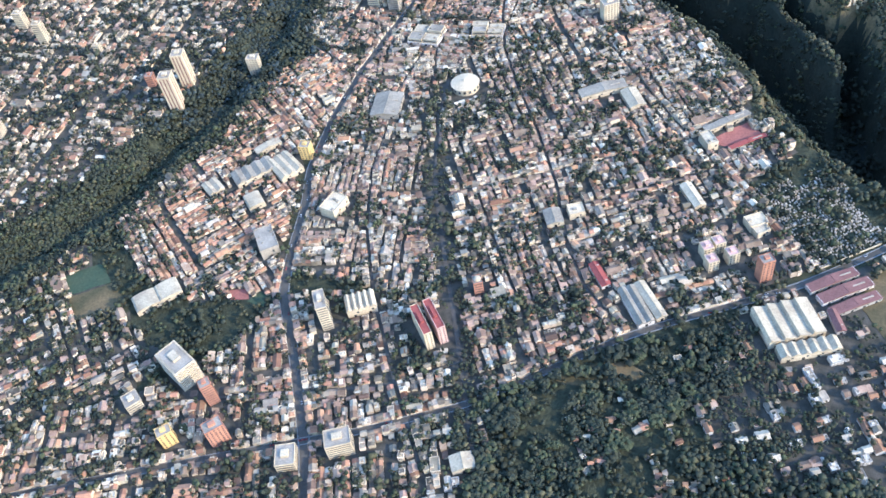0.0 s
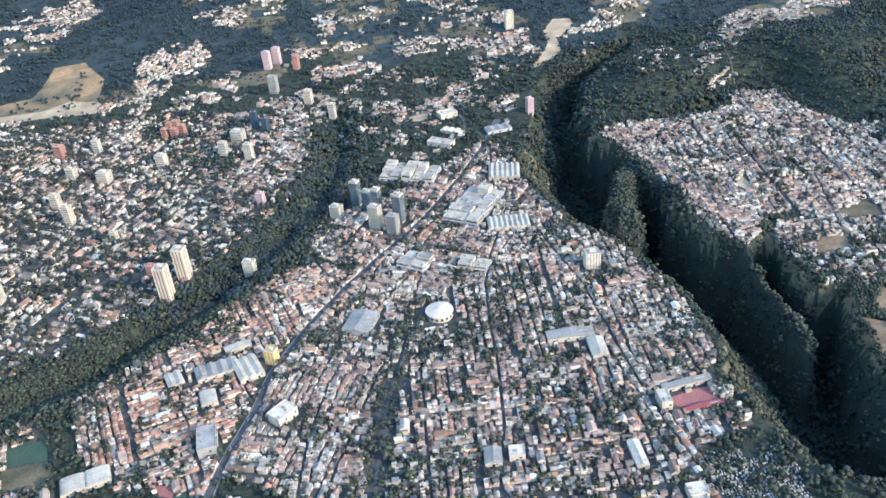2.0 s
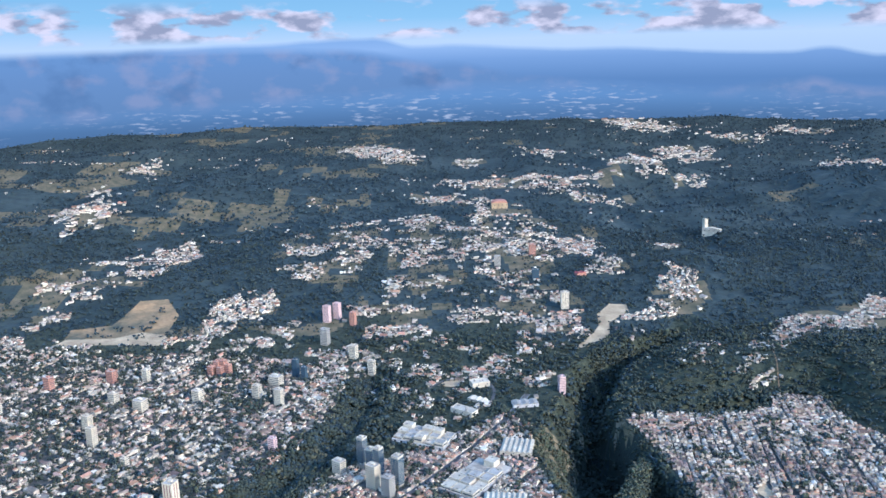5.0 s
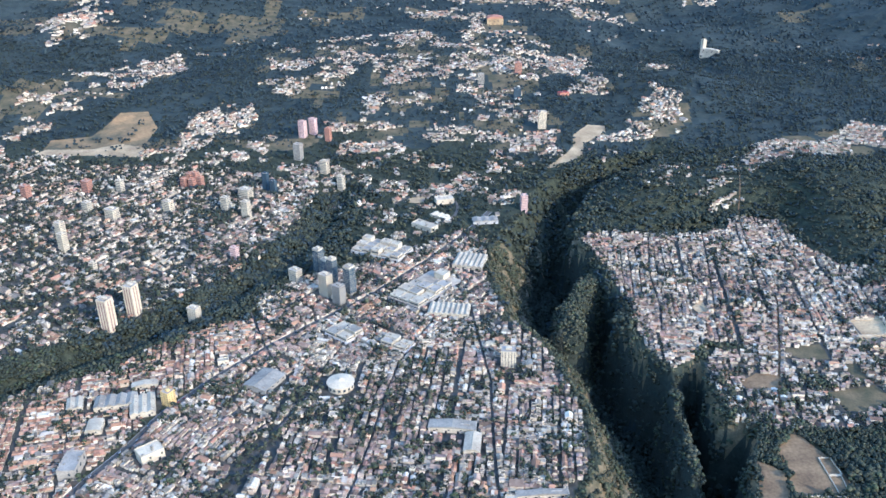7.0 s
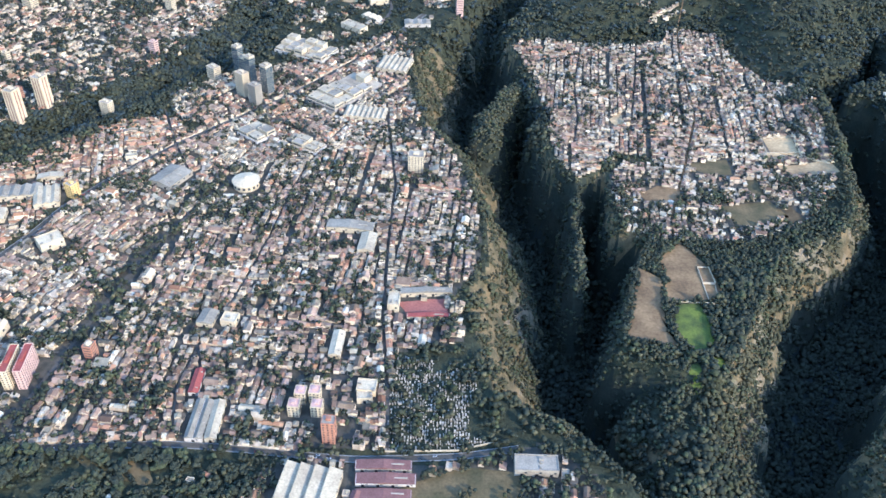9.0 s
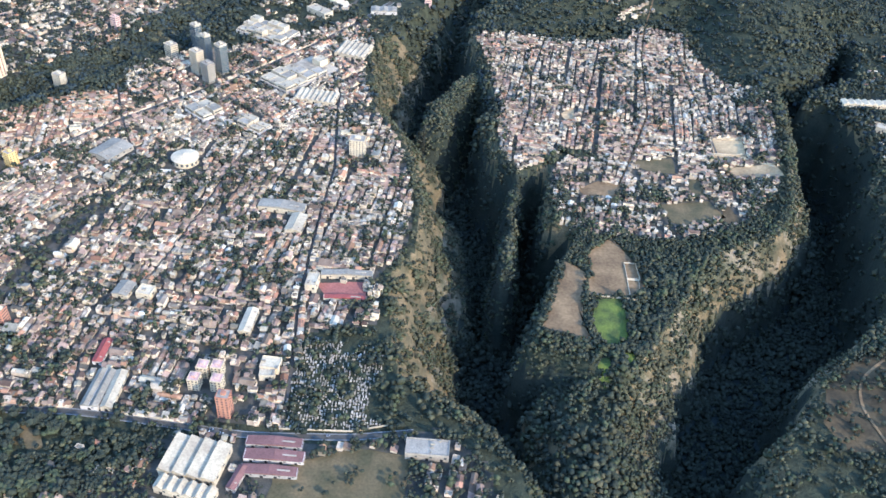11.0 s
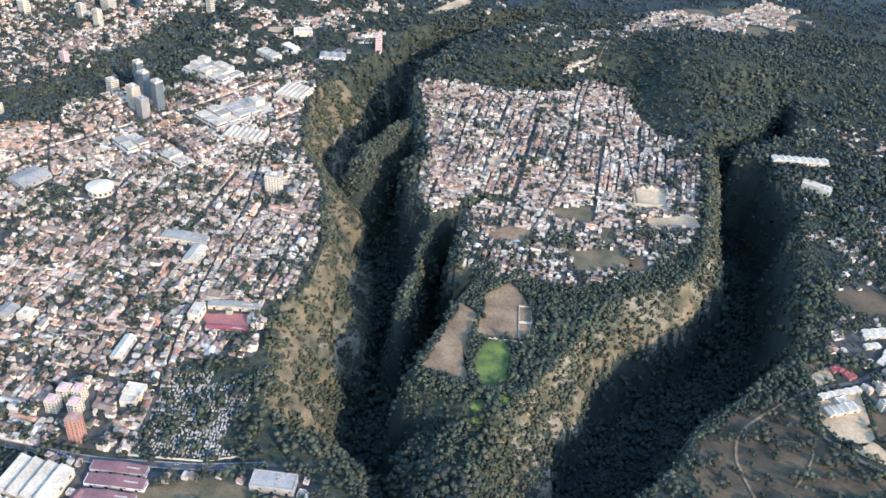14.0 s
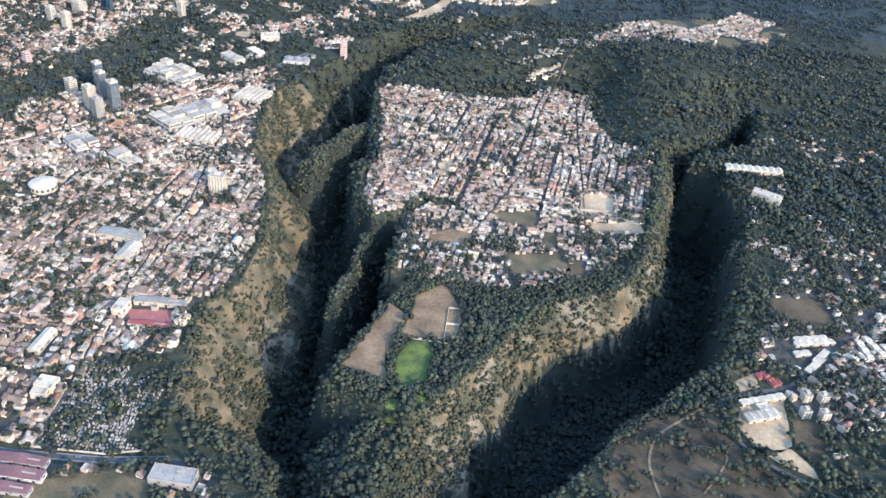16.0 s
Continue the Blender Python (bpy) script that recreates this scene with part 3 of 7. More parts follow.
# open ground: material and outline
FIELDS = [
    ("football_pitch", "turf", [(-518, 602), (-485, 603), (-480, 578), (-514, 579)], "dark green worn football pitch beside the houses"),
    ("dry_pitch", "drygrass", [(-514, 577), (-479, 576), (-468, 547), (-511, 549)], "dry brown playing field"),
    ("clay_court", "clay_o", [(-390, 526), (-375, 522), (-377, 511), (-390, 516)], "red clay sports court"),
    ("tennis_court", "turf", [(-379, 509), (-367, 515), (-360, 506), (-368, 498)], "green tennis court with fence"),
    ("park_ground", "drygrass", [(-194, 350), (-184, 357), (-145, 346), (-139, 333), (-145, 330), (-183, 342)], "dry trodden park clearing among trees"),
    ("ploughed_field", "earth", [(217, 564), (235, 549), (229, 518), (227, 503), (226, 483), (233, 465), (192, 475)], "bare brown field on the tableland edge"),
    ("green_field", "greenfield", [(239, 516), (259, 520), (264, 497), (260, 470), (240, 460), (233, 491)], "bright green crop field"),
    ("green_field", "greenfield", [(232, 446), (242, 451), (246, 436), (240, 430), (234, 436)], "small green plot among trees"),
    ("green_field", "greenfield", [(251, 456), (262, 458), (264, 448), (255, 446)], "small green plot among trees"),
    ("plough_strip", "earth", [(238, 577), (262, 603), (281, 558), (282, 526), (256, 524), (232, 520), (237, 549)], "reddish bare ground plots"),
    ("walled_yard", "paleearth", [(388, 790), (423, 792), (419, 748), (383, 744)], "pale tan walled yard"),
    ("walled_ground", "paleearth", [(386, 740), (400, 736), (443, 740), (447, 716), (398, 719)], "pale sandy levelled ground"),
    ("vacant_plot", "drygrass", [(347, 703), (361, 711), (361, 680), (350, 673)], "dry vacant plot between houses"),
    ("vacant_plot", "park", [(379, 670), (389, 639), (363, 628)], "dark trodden plot behind houses"),
    ("vacant_plot", "paleearth", [(231, 823), (245, 840), (247, 814), (236, 804)], "ochre bare bank between houses"),
    ("terraced_field", "park", [(545, 621), (588, 631), (598, 598), (579, 579), (548, 595)], "brown terraced field below woods"),
    ("vacant_plot", "drygrass", [(292, 733), (341, 745), (339, 716), (313, 716)], "dry vacant plot between houses"),
    ("vacant_plot", "drygrass", [(315, 660), (363, 671), (374, 645), (332, 627), (319, 633)], "dry vacant plot between houses"),
    ("vacant_plot", "earth", [(238, 678), (259, 693), (281, 688), (272, 665), (243, 664)], "bare vacant plot between houses"),
    ("school_court", "clay_o", [(11, 513), (50, 518), (52, 500), (18, 500)], "red paved school court"),
    ("dry_meadow", "drygrass", [(14, 330), (62, 350), (100, 346), (96, 300), (40, 280), (10, 290)], "dry meadow beside the sheds"),
    ("bare_hillside", "ochre", [(-726, 1372), (-734, 1424), (-669, 1441), (-651, 1544), (-603, 1556), (-561, 1475), (-558, 1345), (-648, 1370)], "bare tan cleared hillside"),
    ("hill_scar", "paleearth", [(-735, 1348), (-724, 1376), (-640, 1376), (-604, 1400), (-552, 1376), (-556, 1334), (-640, 1346)], "pale dug edge of the cleared hillside"),
    ("quarry", "paleearth", [(114, 1269), (137, 1275), (181, 1318), (192, 1374), (236, 1421), (241, 1453), (210, 1457), (179, 1412), (172, 1361), (145, 1308)], "pale sand quarry scar"),
    ("cleared_plot", "paleearth", [(-104, 1140), (-92, 1155), (-70, 1158), (-66, 1142), (-84, 1134)], "pale cleared plot inside the curved ramp"),
    ("building_site", "paleearth", [(492, 478), (509, 488), (528, 489), (527, 475), (523, 441), (513, 432), (497, 434), (489, 451)], "pale sandy building site"),
    ("sports_ground", "paleearth", [(494, 503), (512, 516), (513, 500), (496, 491)], "tan earth sports ground"),
    ("sports_ground", "drygrass", [(487, 511), (508, 522), (511, 518), (493, 505)], "small dry sports ground"),
    ("bare_plot", "park", [(530, 469), (553, 465), (538, 422), (526, 441)], "dark brown bare plot beside the building site"),
    ("earth_bank", "paleearth", [(499, 431), (522, 438), (533, 422), (536, 411), (515, 420)], "pale excavated earth bank"),
    ("dry_park", "park", [(403, 436), (434, 464), (474, 473), (479, 440), (494, 420), (527, 396), (440, 376), (398, 376), (390, 400)], "dry grass park with paths"),
]

# ---------------------------------------------------------------- ground sheet
in_town = np.zeros(len(cx), bool)
for d_ in DISTRICTS:
    in_town |= inside(cx, cy, d_["poly"])
kind[:] = 1
kind[in_town & (gorge <= 0)] = 0
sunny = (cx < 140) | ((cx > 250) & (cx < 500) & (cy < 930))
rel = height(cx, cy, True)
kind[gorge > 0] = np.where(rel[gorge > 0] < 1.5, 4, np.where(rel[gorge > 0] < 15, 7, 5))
# lit sides get the pale cliff colour, the others keep the darkened wall
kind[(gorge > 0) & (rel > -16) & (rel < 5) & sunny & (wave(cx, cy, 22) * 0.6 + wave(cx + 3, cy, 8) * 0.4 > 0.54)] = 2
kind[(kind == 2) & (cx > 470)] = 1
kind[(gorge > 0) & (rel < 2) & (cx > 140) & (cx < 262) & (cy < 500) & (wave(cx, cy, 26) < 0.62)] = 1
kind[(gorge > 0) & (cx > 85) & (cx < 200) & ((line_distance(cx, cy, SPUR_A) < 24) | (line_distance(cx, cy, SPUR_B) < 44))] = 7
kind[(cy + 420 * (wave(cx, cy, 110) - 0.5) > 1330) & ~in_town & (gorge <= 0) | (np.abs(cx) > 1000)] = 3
for share_, _, _, outline_ in ALL_QUARTERS:
    kind[(kind == 3) & inside(cx, cy, outline_) & (wave(cx + 7, cy, 40) > 0.55)] = 6
kind[(kind == 3) & (wave(cx + 40, cy, 170) * 0.65 + wave(cx, cy + 9, 50) * 0.35 > np.where(cx < -250, 0.66, 0.80))] = 6
kind[(kind == 4) & ((cx > 470) & (cy > 860) | (cy > 1010))] = 1
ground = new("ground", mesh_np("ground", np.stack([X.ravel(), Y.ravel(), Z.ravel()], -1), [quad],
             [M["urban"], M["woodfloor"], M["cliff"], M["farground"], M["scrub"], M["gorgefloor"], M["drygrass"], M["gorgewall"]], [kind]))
ground.data.polygons.foreach_set("use_smooth", np.ones(len(quad), bool))
tagged(ground, "tableland with wooded gorges and far hills", "ground", kind="structure")


def ground_z(x, y):
    """Height of the ground sheet itself, between its grid lines."""
    i = np.clip(np.searchsorted(gx, x) - 1, 0, nx - 2)
    j = np.clip(np.searchsorted(gy, y) - 1, 0, ny - 2)
    u, v = (x - gx[i]) / (gx[i + 1] - gx[i]), (y - gy[j]) / (gy[j + 1] - gy[j])
    return (Z[j, i] * (1 - u) + Z[j, i + 1] * u) * (1 - v) + (Z[j + 1, i] * (1 - u) + Z[j + 1, i + 1] * u) * v


def ribbon(line, half, lift, thick=0.5):
    """A road slab that follows the ground."""
    pts = []
    for (x0, y0), (x1, y1) in zip(line, line[1:]):
        n = max(1, int(math.hypot(x1 - x0, y1 - y0) / 6))
        pts += [(x0 + (x1 - x0) * k / n, y0 + (y1 - y0) * k / n) for k in range(n)]
    p = np.array(pts + [line[-1]], float)
    for _ in range(3):
        p[1:-1] = (p[:-2] + 2 * p[1:-1] + p[2:]) / 4
    t = np.gradient(p, axis=0)
    t /= np.linalg.norm(t, axis=1)[:, None]
    nrm = np.stack([-t[:, 1], t[:, 0]], -1)
    a, b = p + nrm * half, p - nrm * half
    zz = np.maximum(np.maximum(ground_z(a[:, 0], a[:, 1]), ground_z(b[:, 0], b[:, 1])), ground_z(p[:, 0], p[:, 1])) + lift
    n = len(p)
    v = np.concatenate([np.c_[a, zz], np.c_[b, zz], np.c_[a, zz - thick], np.c_[b, zz - thick]])
    i = np.arange(n - 1)
    f = np.concatenate([np.stack([i + n, i + n + 1, i + 1, i], -1), np.stack([i, i + 1, i + 2 * n + 1, i + 2 * n], -1),
                        np.stack([i + 3 * n, i + 3 * n + 1, i + n + 1, i + n], -1)])
    return v, f


for i_, (rname, (half, line)) in enumerate(ROADS.items()):
    v_, f_ = ribbon(line, half, 0.22 + 0.012 * i_)
    dirt = rname in ("field_road", "park_path", "ridge_road")
    road = new("road", mesh_np("road", v_, [f_], [M["earth"] if dirt else M["asphalt"]]))
    tagged(road, "brown trodden dirt track" if dirt else "grey asphalt street between houses", "road", kind="structure")
    if rname in ("boulevard", "avenue"):
        for side in (-1, 1):
            p_ = np.array(line, float)
            t_ = np.gradient(p_, axis=0)
            t_ /= np.linalg.norm(t_, axis=1)[:, None]
            off = p_ + np.stack([-t_[:, 1], t_[:, 0]], -1) * side * (half + 0.35)
            v_, f_ = ribbon([tuple(q) for q in off], 0.35, 0.50)
            tagged(new("pavement", mesh_np("pavement", v_, [f_], [M["kerb"]])), "pale concrete pavement with kerb", "pavement", kind="structure")

for fname, fm, outline, lab in FIELDS:
    o = np.array(outline, float)
    c_ = o.mean(0)
    # rings from the rim to the middle, draped on the ground
    edge = []
    for a_, b_ in zip(o, np.roll(o, -1, 0)):
        n_ = max(2, int(np.hypot(*(b_ - a_)) / 6))
        edge += [a_ + (b_ - a_) * k / n_ for k in range(n_)]
    edge = np.array(edge)
    edge += (np.random.RandomState(len(edge)).rand(*edge.shape) - 0.5) * 1.2
    ks = [1.0, 0.8, 0.6, 0.4, 0.2]
    rings = np.concatenate([c_ + (edge - c_) * k for k in ks])
    v_ = np.c_[rings, ground_z(rings[:, 0], rings[:, 1]) + 0.22]
    low = v_[:len(edge)].copy()
    low[:, 2] -= 1.0
    mid_ = np.r_[c_, ground_z(c_[0], c_[1]) + 0.22]
    v_ = np.concatenate([v_, low, mid_[None]])
    n_ = len(edge)
    i_ = np.arange(n_)
    j_ = (i_ + 1) % n_
    qs = [np.stack([i_ + k * n_, j_ + k * n_, j_ + (k + 1) * n_, i_ + (k + 1) * n_], -1) for k in range(4)]
    qs.append(np.stack([i_ + 5 * n_, j_ + 5 * n_, j_, i_], -1))
    tri = np.stack([i_ + 4 * n_, j_ + 4 * n_, np.full(n_, len(v_) - 1)], -1)
    tagged(new(fname, mesh_np(fname, v_, [np.concatenate(qs), tri], [M[fm]])), lab, "field", kind="structure")

CN = mat("plain_concrete", (0.38, 0.32, 0.24), second=(0.28, 0.235, 0.175), scale=0.1, fine=0.9)

# ---------------------------------------------------------------- larger buildings: footprints kept free of houses
FREE = []


def keep_free(x, y, rot, w, d, margin=1.5):
    FREE.append((x, y, radians(rot), w / 2 + margin, d / 2 + margin))


def base_z(x, y, w, d, rot):
    c, s = math.cos(radians(rot)), math.sin(radians(rot))
    px = np.array([x + c * a * w / 2 - s * b * d / 2 for a in (-1, 0, 1) for b in (-1, 0, 1)])
    py = np.array([y + s * a * w / 2 + c * b * d / 2 for a in (-1, 0, 1) for b in (-1, 0, 1)])
    z = ground_z(px, py)
    return float(z.min()), float(z.max())


def tower(x, y, rot, w, d, h, storeys, wall, label, style="bands", group="", roof=None, name="apartment_tower"):
    """A tall block: body, windows storey by storey on each face, parapet, lift house."""
    keep_free(x, y, rot, w, d, 3)
    lo, hi = base_z(x, y, w, d, rot)
    t = thing(name, pose(x, y, hi, 0, 0, rot), label, "building", group)
    part("body", boxes((-w / 2, w / 2, -d / 2, d / 2, lo - hi - 1, h), bevel=0.12), wall, t)
    fh = h / storeys
    if style == "bands":
        for k in range(storeys):
            z0, z1 = k * fh + fh * 0.38, k * fh + fh * 0.72
            for nm, s in (("front", (-w / 2 + 0.6, w / 2 - 0.6, -d / 2 - 0.05, -d / 2 + 0.2)), ("back", (-w / 2 + 0.6, w / 2 - 0.6, d / 2 - 0.2, d / 2 + 0.05)),
                          ("side", (-w / 2 - 0.05, -w / 2 + 0.2, -d / 2 + 0.6, d / 2 - 0.6)), ("side", (w / 2 - 0.2, w / 2 + 0.05, -d / 2 + 0.6, d / 2 - 0.6))):
                part("window_band", boxes((*s, z0, z1)), M["glass"], t)
    elif style == "grid":
        nx_, ny_ = max(2, int(w / 2.6)), max(2, int(d / 2.6))
        for k in range(storeys):
            z0, z1 = k * fh + fh * 0.30, k * fh + fh * 0.78
            for i in range(nx_):
                u = -w / 2 + (i + 0.5) * w / nx_
                part("window", boxes((u - 0.62, u + 0.62, -d / 2 - 0.05, -d / 2 + 0.2, z0, z1)), M["glass"], t)
            for i in range(ny_):
                u = -d / 2 + (i + 0.5) * d / ny_
                part("window", boxes((w / 2 - 0.2, w / 2 + 0.05, u - 0.62, u + 0.62, z0, z1)), M["glass"], t)
    elif style == "stacks":
        for i in range(3):
            u = -w / 2 + (i + 0.75) * w / 3.5
            part("recessed_strip", boxes((u - w * 0.055, u + w * 0.055, -d / 2 - 0.06, -d / 2 + 0.3, 1.2, h - 1.2)), M["brownroof_o"], t, "recessed brown window stack")
        for i in range(2):
            u = -d / 2 + (i + 1) * d / 3
            part("recessed_strip", boxes((w / 2 - 0.3, w / 2 + 0.06, u - d * 0.06, u + d * 0.06, 1.2, h - 1.2)), M["brownroof_o"], t, "recessed brown window stack")
        for k in range(storeys):
            part("slab_edge", boxes((-w / 2 - 0.12, w / 2 + 0.12, -d / 2 - 0.12, d / 2 + 0.12, (k + 1) * fh - 0.22, (k + 1) * fh)), wall, t)
    elif style == "glass":
        part("curtain_wall", boxes((-w / 2 - 0.15, w / 2 + 0.15, -d / 2 - 0.15, d / 2 + 0.15, 1.5, h - 1.5), bevel=0.1), M["blueglass"], t, "blue reflective curtain wall")
        for k in range(1, storeys):
            part("mullion", boxes((-w / 2 - 0.3, w / 2 + 0.3, -d / 2 - 0.3, d / 2 + 0.3, k * fh - 0.12, k * fh + 0.12)), M["white_o"], t)
    elif style == "balconies":
        for k in range(storeys):
            z = k * fh
            part("balcony", boxes((-w / 2 - 1.0, w / 2 + 1.0, -d / 2 - 0.9, d / 2 + 0.9, z + fh * 0.72, z + fh - 0.06)), wall, t)
            part("window_band", boxes((-w / 2 - 0.06, w / 2 + 0.06, -d / 2 - 0.06, d / 2 + 0.06, z + fh * 0.2, z + fh * 0.66)), M["glass"], t)
    top = boxes((-w / 2, w / 2, -d / 2, -d / 2 + 0.3, h, h + 0.7), (-w / 2, w / 2, d / 2 - 0.3, d / 2, h, h + 0.7),
                (-w / 2, -w / 2 + 0.3, -d / 2 + 0.3, d / 2 - 0.3, h, h + 0.7), (w / 2 - 0.3, w / 2, -d / 2 + 0.3, d / 2 - 0.3, h, h + 0.7))
    part("parapet", top, wall, t)
    part("roof", boxes((-w / 2 + 0.3, w / 2 - 0.3, -d / 2 + 0.3, d / 2 - 0.3, h, h + 0.14)), roof or CN, t)
    part("lift_house", boxes((-w * 0.18, w * 0.2, -d * 0.15, d * 0.2, h, h + 2.0), bevel=0.08), roof or wall, t)
    if storeys > 9:
        part("water_tank", boxes((w * 0.26, w * 0.38, -d * 0.3, -d * 0.1, h, h + 1.0), bevel=0.1), M["greyroof_o"], t)
    return t


def hall(x, y, rot, w, d, h, wall, roof, label, style="gable", bays=1, name="warehouse", group=""):
    """A wide low building: walls, roof bays, doors, roof vents."""
    keep_free(x, y, rot, w, d)
    lo, hi = base_z(x, y, w, d, rot)
    t = thing(name, pose(x, y, hi, 0, 0, rot), label, "building", group)
    wz = h if style == "flat" else h * 0.72
    part("wall", boxes((-w / 2, w / 2, -d / 2, d / 2, lo - hi - 1, wz), bevel=0.1), wall, t)
    if style == "flat":
        part("roof", boxes((-w / 2 + 0.4, w / 2 - 0.4, -d / 2 + 0.4, d / 2 - 0.4, h, h + 0.12)), roof, t)
        for s in ((-w / 2, w / 2, -d / 2, -d / 2 + 0.4), (-w / 2, w / 2, d / 2 - 0.4, d / 2), (-w / 2, -w / 2 + 0.4, -d / 2 + 0.4, d / 2 - 0.4), (w / 2 - 0.4, w / 2, -d / 2 + 0.4, d / 2 - 0.4)):
            part("parapet", boxes((*s, h, h + 0.8)), wall, t)
        rs = random.Random(int(abs(x * 7 + y)))
        for _ in range(max(2, int(w * d / 90))):
            u, v = rs.uniform(-0.42, 0.42) * w, rs.uniform(-0.42, 0.42) * d
            a, b, c = rs.uniform(0.5, 1.6), rs.uniform(0.5, 1.6), rs.uniform(0.6, 1.6)
            part("roof_unit", boxes((u - a, u + a, v - b, v + b, h + 0.12, h + 0.12 + c), bevel=0.06), M["greyroof_o"], t)
    else:
        n = bays
        for k in range(n):
            bm = bmesh.new()
            x0, x1 = -w / 2 + k * w / n, -w / 2 + (k + 1) * w / n
            xr = (x0 + x1) / 2 if style == "gable" else x0 + (x1 - x0) * 0.12
            o = 0.3
            prof = [(x0 - (o if k == 0 else -0.02), wz - 0.05), (xr, h), (x1 + (o if k == n - 1 else -0.02), wz - 0.05)]
            if style == "vault":
                prof = [(x0 + 0.02 + (x1 - x0 - 0.04) * (1 - math.cos(math.pi * q / 8)) / 2, wz + (h - wz) * math.sin(math.pi * q / 8)) for q in range(9)]
            vs = [[bm.verts.new((px, yy, pz)) for px, pz in prof] for yy in (-d / 2 - 0.3, d / 2 + 0.3)]
            for i in range(len(prof) - 1):
                bm.faces.new((vs[0][i], vs[0][i + 1], vs[1][i + 1], vs[1][i]))
            bm.faces.new(vs[0][::-1])
            bm.faces.new(vs[1])
            bm.faces.new([vs[0][0], vs[1][0], vs[1][-1], vs[0][-1]])
            bmesh.ops.recalc_face_normals(bm, faces=bm.faces)
            part("roof_bay", bm, roof, t)
            if (x1 - x0) > 3:
                part("ridge_cap", boxes((xr - 0.25, xr + 0.25, -d / 2, d / 2, h - 0.1, h + 0.18)), roof, t)
            ns = max(1, int(d / 7))
            for i in range(ns):
                v = -d / 2 + (i + 0.5) * d / ns
                if style == "gable" and (i + k) % 2 == 0:
                    zm = wz + (h - wz) * 0.5
                    u = (x1 + xr) / 2
                    part("skylight", boxes((u - (x1 - x0) * 0.12, u + (x1 - x0) * 0.12, v - 0.5, v + 0.5, zm - 0.35, zm + 0.3)), M["zinc"], t)
    nd = max(1, int(w / 9))
    for i in range(nd):
        u = -w / 2 + (i + 0.5) * w / nd
        part("door", boxes((u - 1.0, u + 1.0, -d / 2 - 0.06, -d / 2 + 0.3, 0, min(2.6, wz * 0.6))), M["dark"], t)
        part("window", boxes((u - 0.8 + 2.4, u + 0.8 + 2.4, -d / 2 - 0.06, -d / 2 + 0.3, wz * 0.5, wz * 0.75)), M["glass"], t)
    for i in range(max(1, int(d / 8))):
        v = -d / 2 + (i + 0.5) * d / max(1, int(d / 8))
        part("window", boxes((w / 2 - 0.3, w / 2 + 0.06, v - 1.2, v + 1.2, wz * 0.5, wz * 0.78)), M["glass"], t)
    return t


def centre(x, y, rot, w, d, h, wall, roof, label, name, seed):
    """A shopping centre: stepped blocks of several heights on a low podium, each with its own roof and parapets."""
    keep_free(x, y, rot, w, d)
    lo, hi = base_z(x, y, w, d, rot)
    t = thing(name, pose(x, y, hi, 0, 0, rot), label, "building")
    rs = random.Random(seed)
    part("podium", boxes((-w / 2, w / 2, -d / 2, d / 2, lo - hi - 1, h * 0.45), bevel=0.1), M["wall_o"], t)
    part("terrace", boxes((-w / 2 + 0.4, w / 2 - 0.4, -d / 2 + 0.4, d / 2 - 0.4, h * 0.45, h * 0.45 + 0.1)), M["concrete"], t)
    nu, nv = max(2, round(w / 15)), max(2, round(d / 15))
    for i in range(nu):
        for j in range(nv):
            if rs.random() < 0.16:
                continue
            a0, a1 = -w / 2 + i * w / nu + rs.uniform(0.4, 2), -w / 2 + (i + 1) * w / nu - rs.uniform(0.1, 1.2)
            b0, b1 = -d / 2 + j * d / nv + rs.uniform(0.4, 2.4), -d / 2 + (j + 1) * d / nv - rs.uniform(0.1, 1.4)
            top = h * rs.choice((0.7, 0.85, 1.0, 1.0, 1.3))
            blk = part("block", boxes((a0, a1, b0, b1, h * 0.4, top), bevel=0.08), wall, t)
            part("roof", boxes((a0 + 0.35, a1 - 0.35, b0 + 0.35, b1 - 0.35, top, top + 0.08)), rs.choice((roof, roof, M["greyroof_o"], CN)), blk)
            for s in ((a0, a1, b0, b0 + 0.3), (a0, a1, b1 - 0.3, b1), (a0, a0 + 0.3, b0 + 0.3, b1 - 0.3), (a1 - 0.3, a1, b0 + 0.3, b1 - 0.3)):
                part("parapet", boxes((*s, top, top + 0.5)), wall, blk)
            u, v = rs.uniform(a0 + 2, a1 - 2), rs.uniform(b0 + 2, b1 - 2)
            part("roof_unit", boxes((u - 1.1, u + 1.1, v - 0.8, v + 0.8, top + 0.08, top + 1.2), bevel=0.06), M["greyroof_o"], blk)
            if j == 0:
                part("window_band", boxes((a0 + 0.8, a1 - 0.8, b0 - 0.05, b0 + 0.2, top * 0.62, top * 0.8)), M["glass"], blk)
            if i == nu - 1:
                part("window_band", boxes((a1 - 0.2, a1 + 0.05, b0 + 0.8, b1 - 0.8, top * 0.62, top * 0.8)), M["glass"], blk)
    for k in range(int(w / 8)):
        u = -w / 2 + (k + 0.5) * w / int(w / 8)
        part("entrance", boxes((u - 1.4, u + 1.4, -d / 2 - 0.06, -d / 2 + 0.3, 0, h * 0.3)), M["dark"], t)
    return t


W, CR, PK, OR, YL = M["white_o"], M["cream_o"], M["pink_o"], M["orange_o"], M["yellow_o"]
MR, GR, BR, RR = M["metalroof_o"], M["greyroof_o"], M["brownroof_o"], M["redroof_o"]

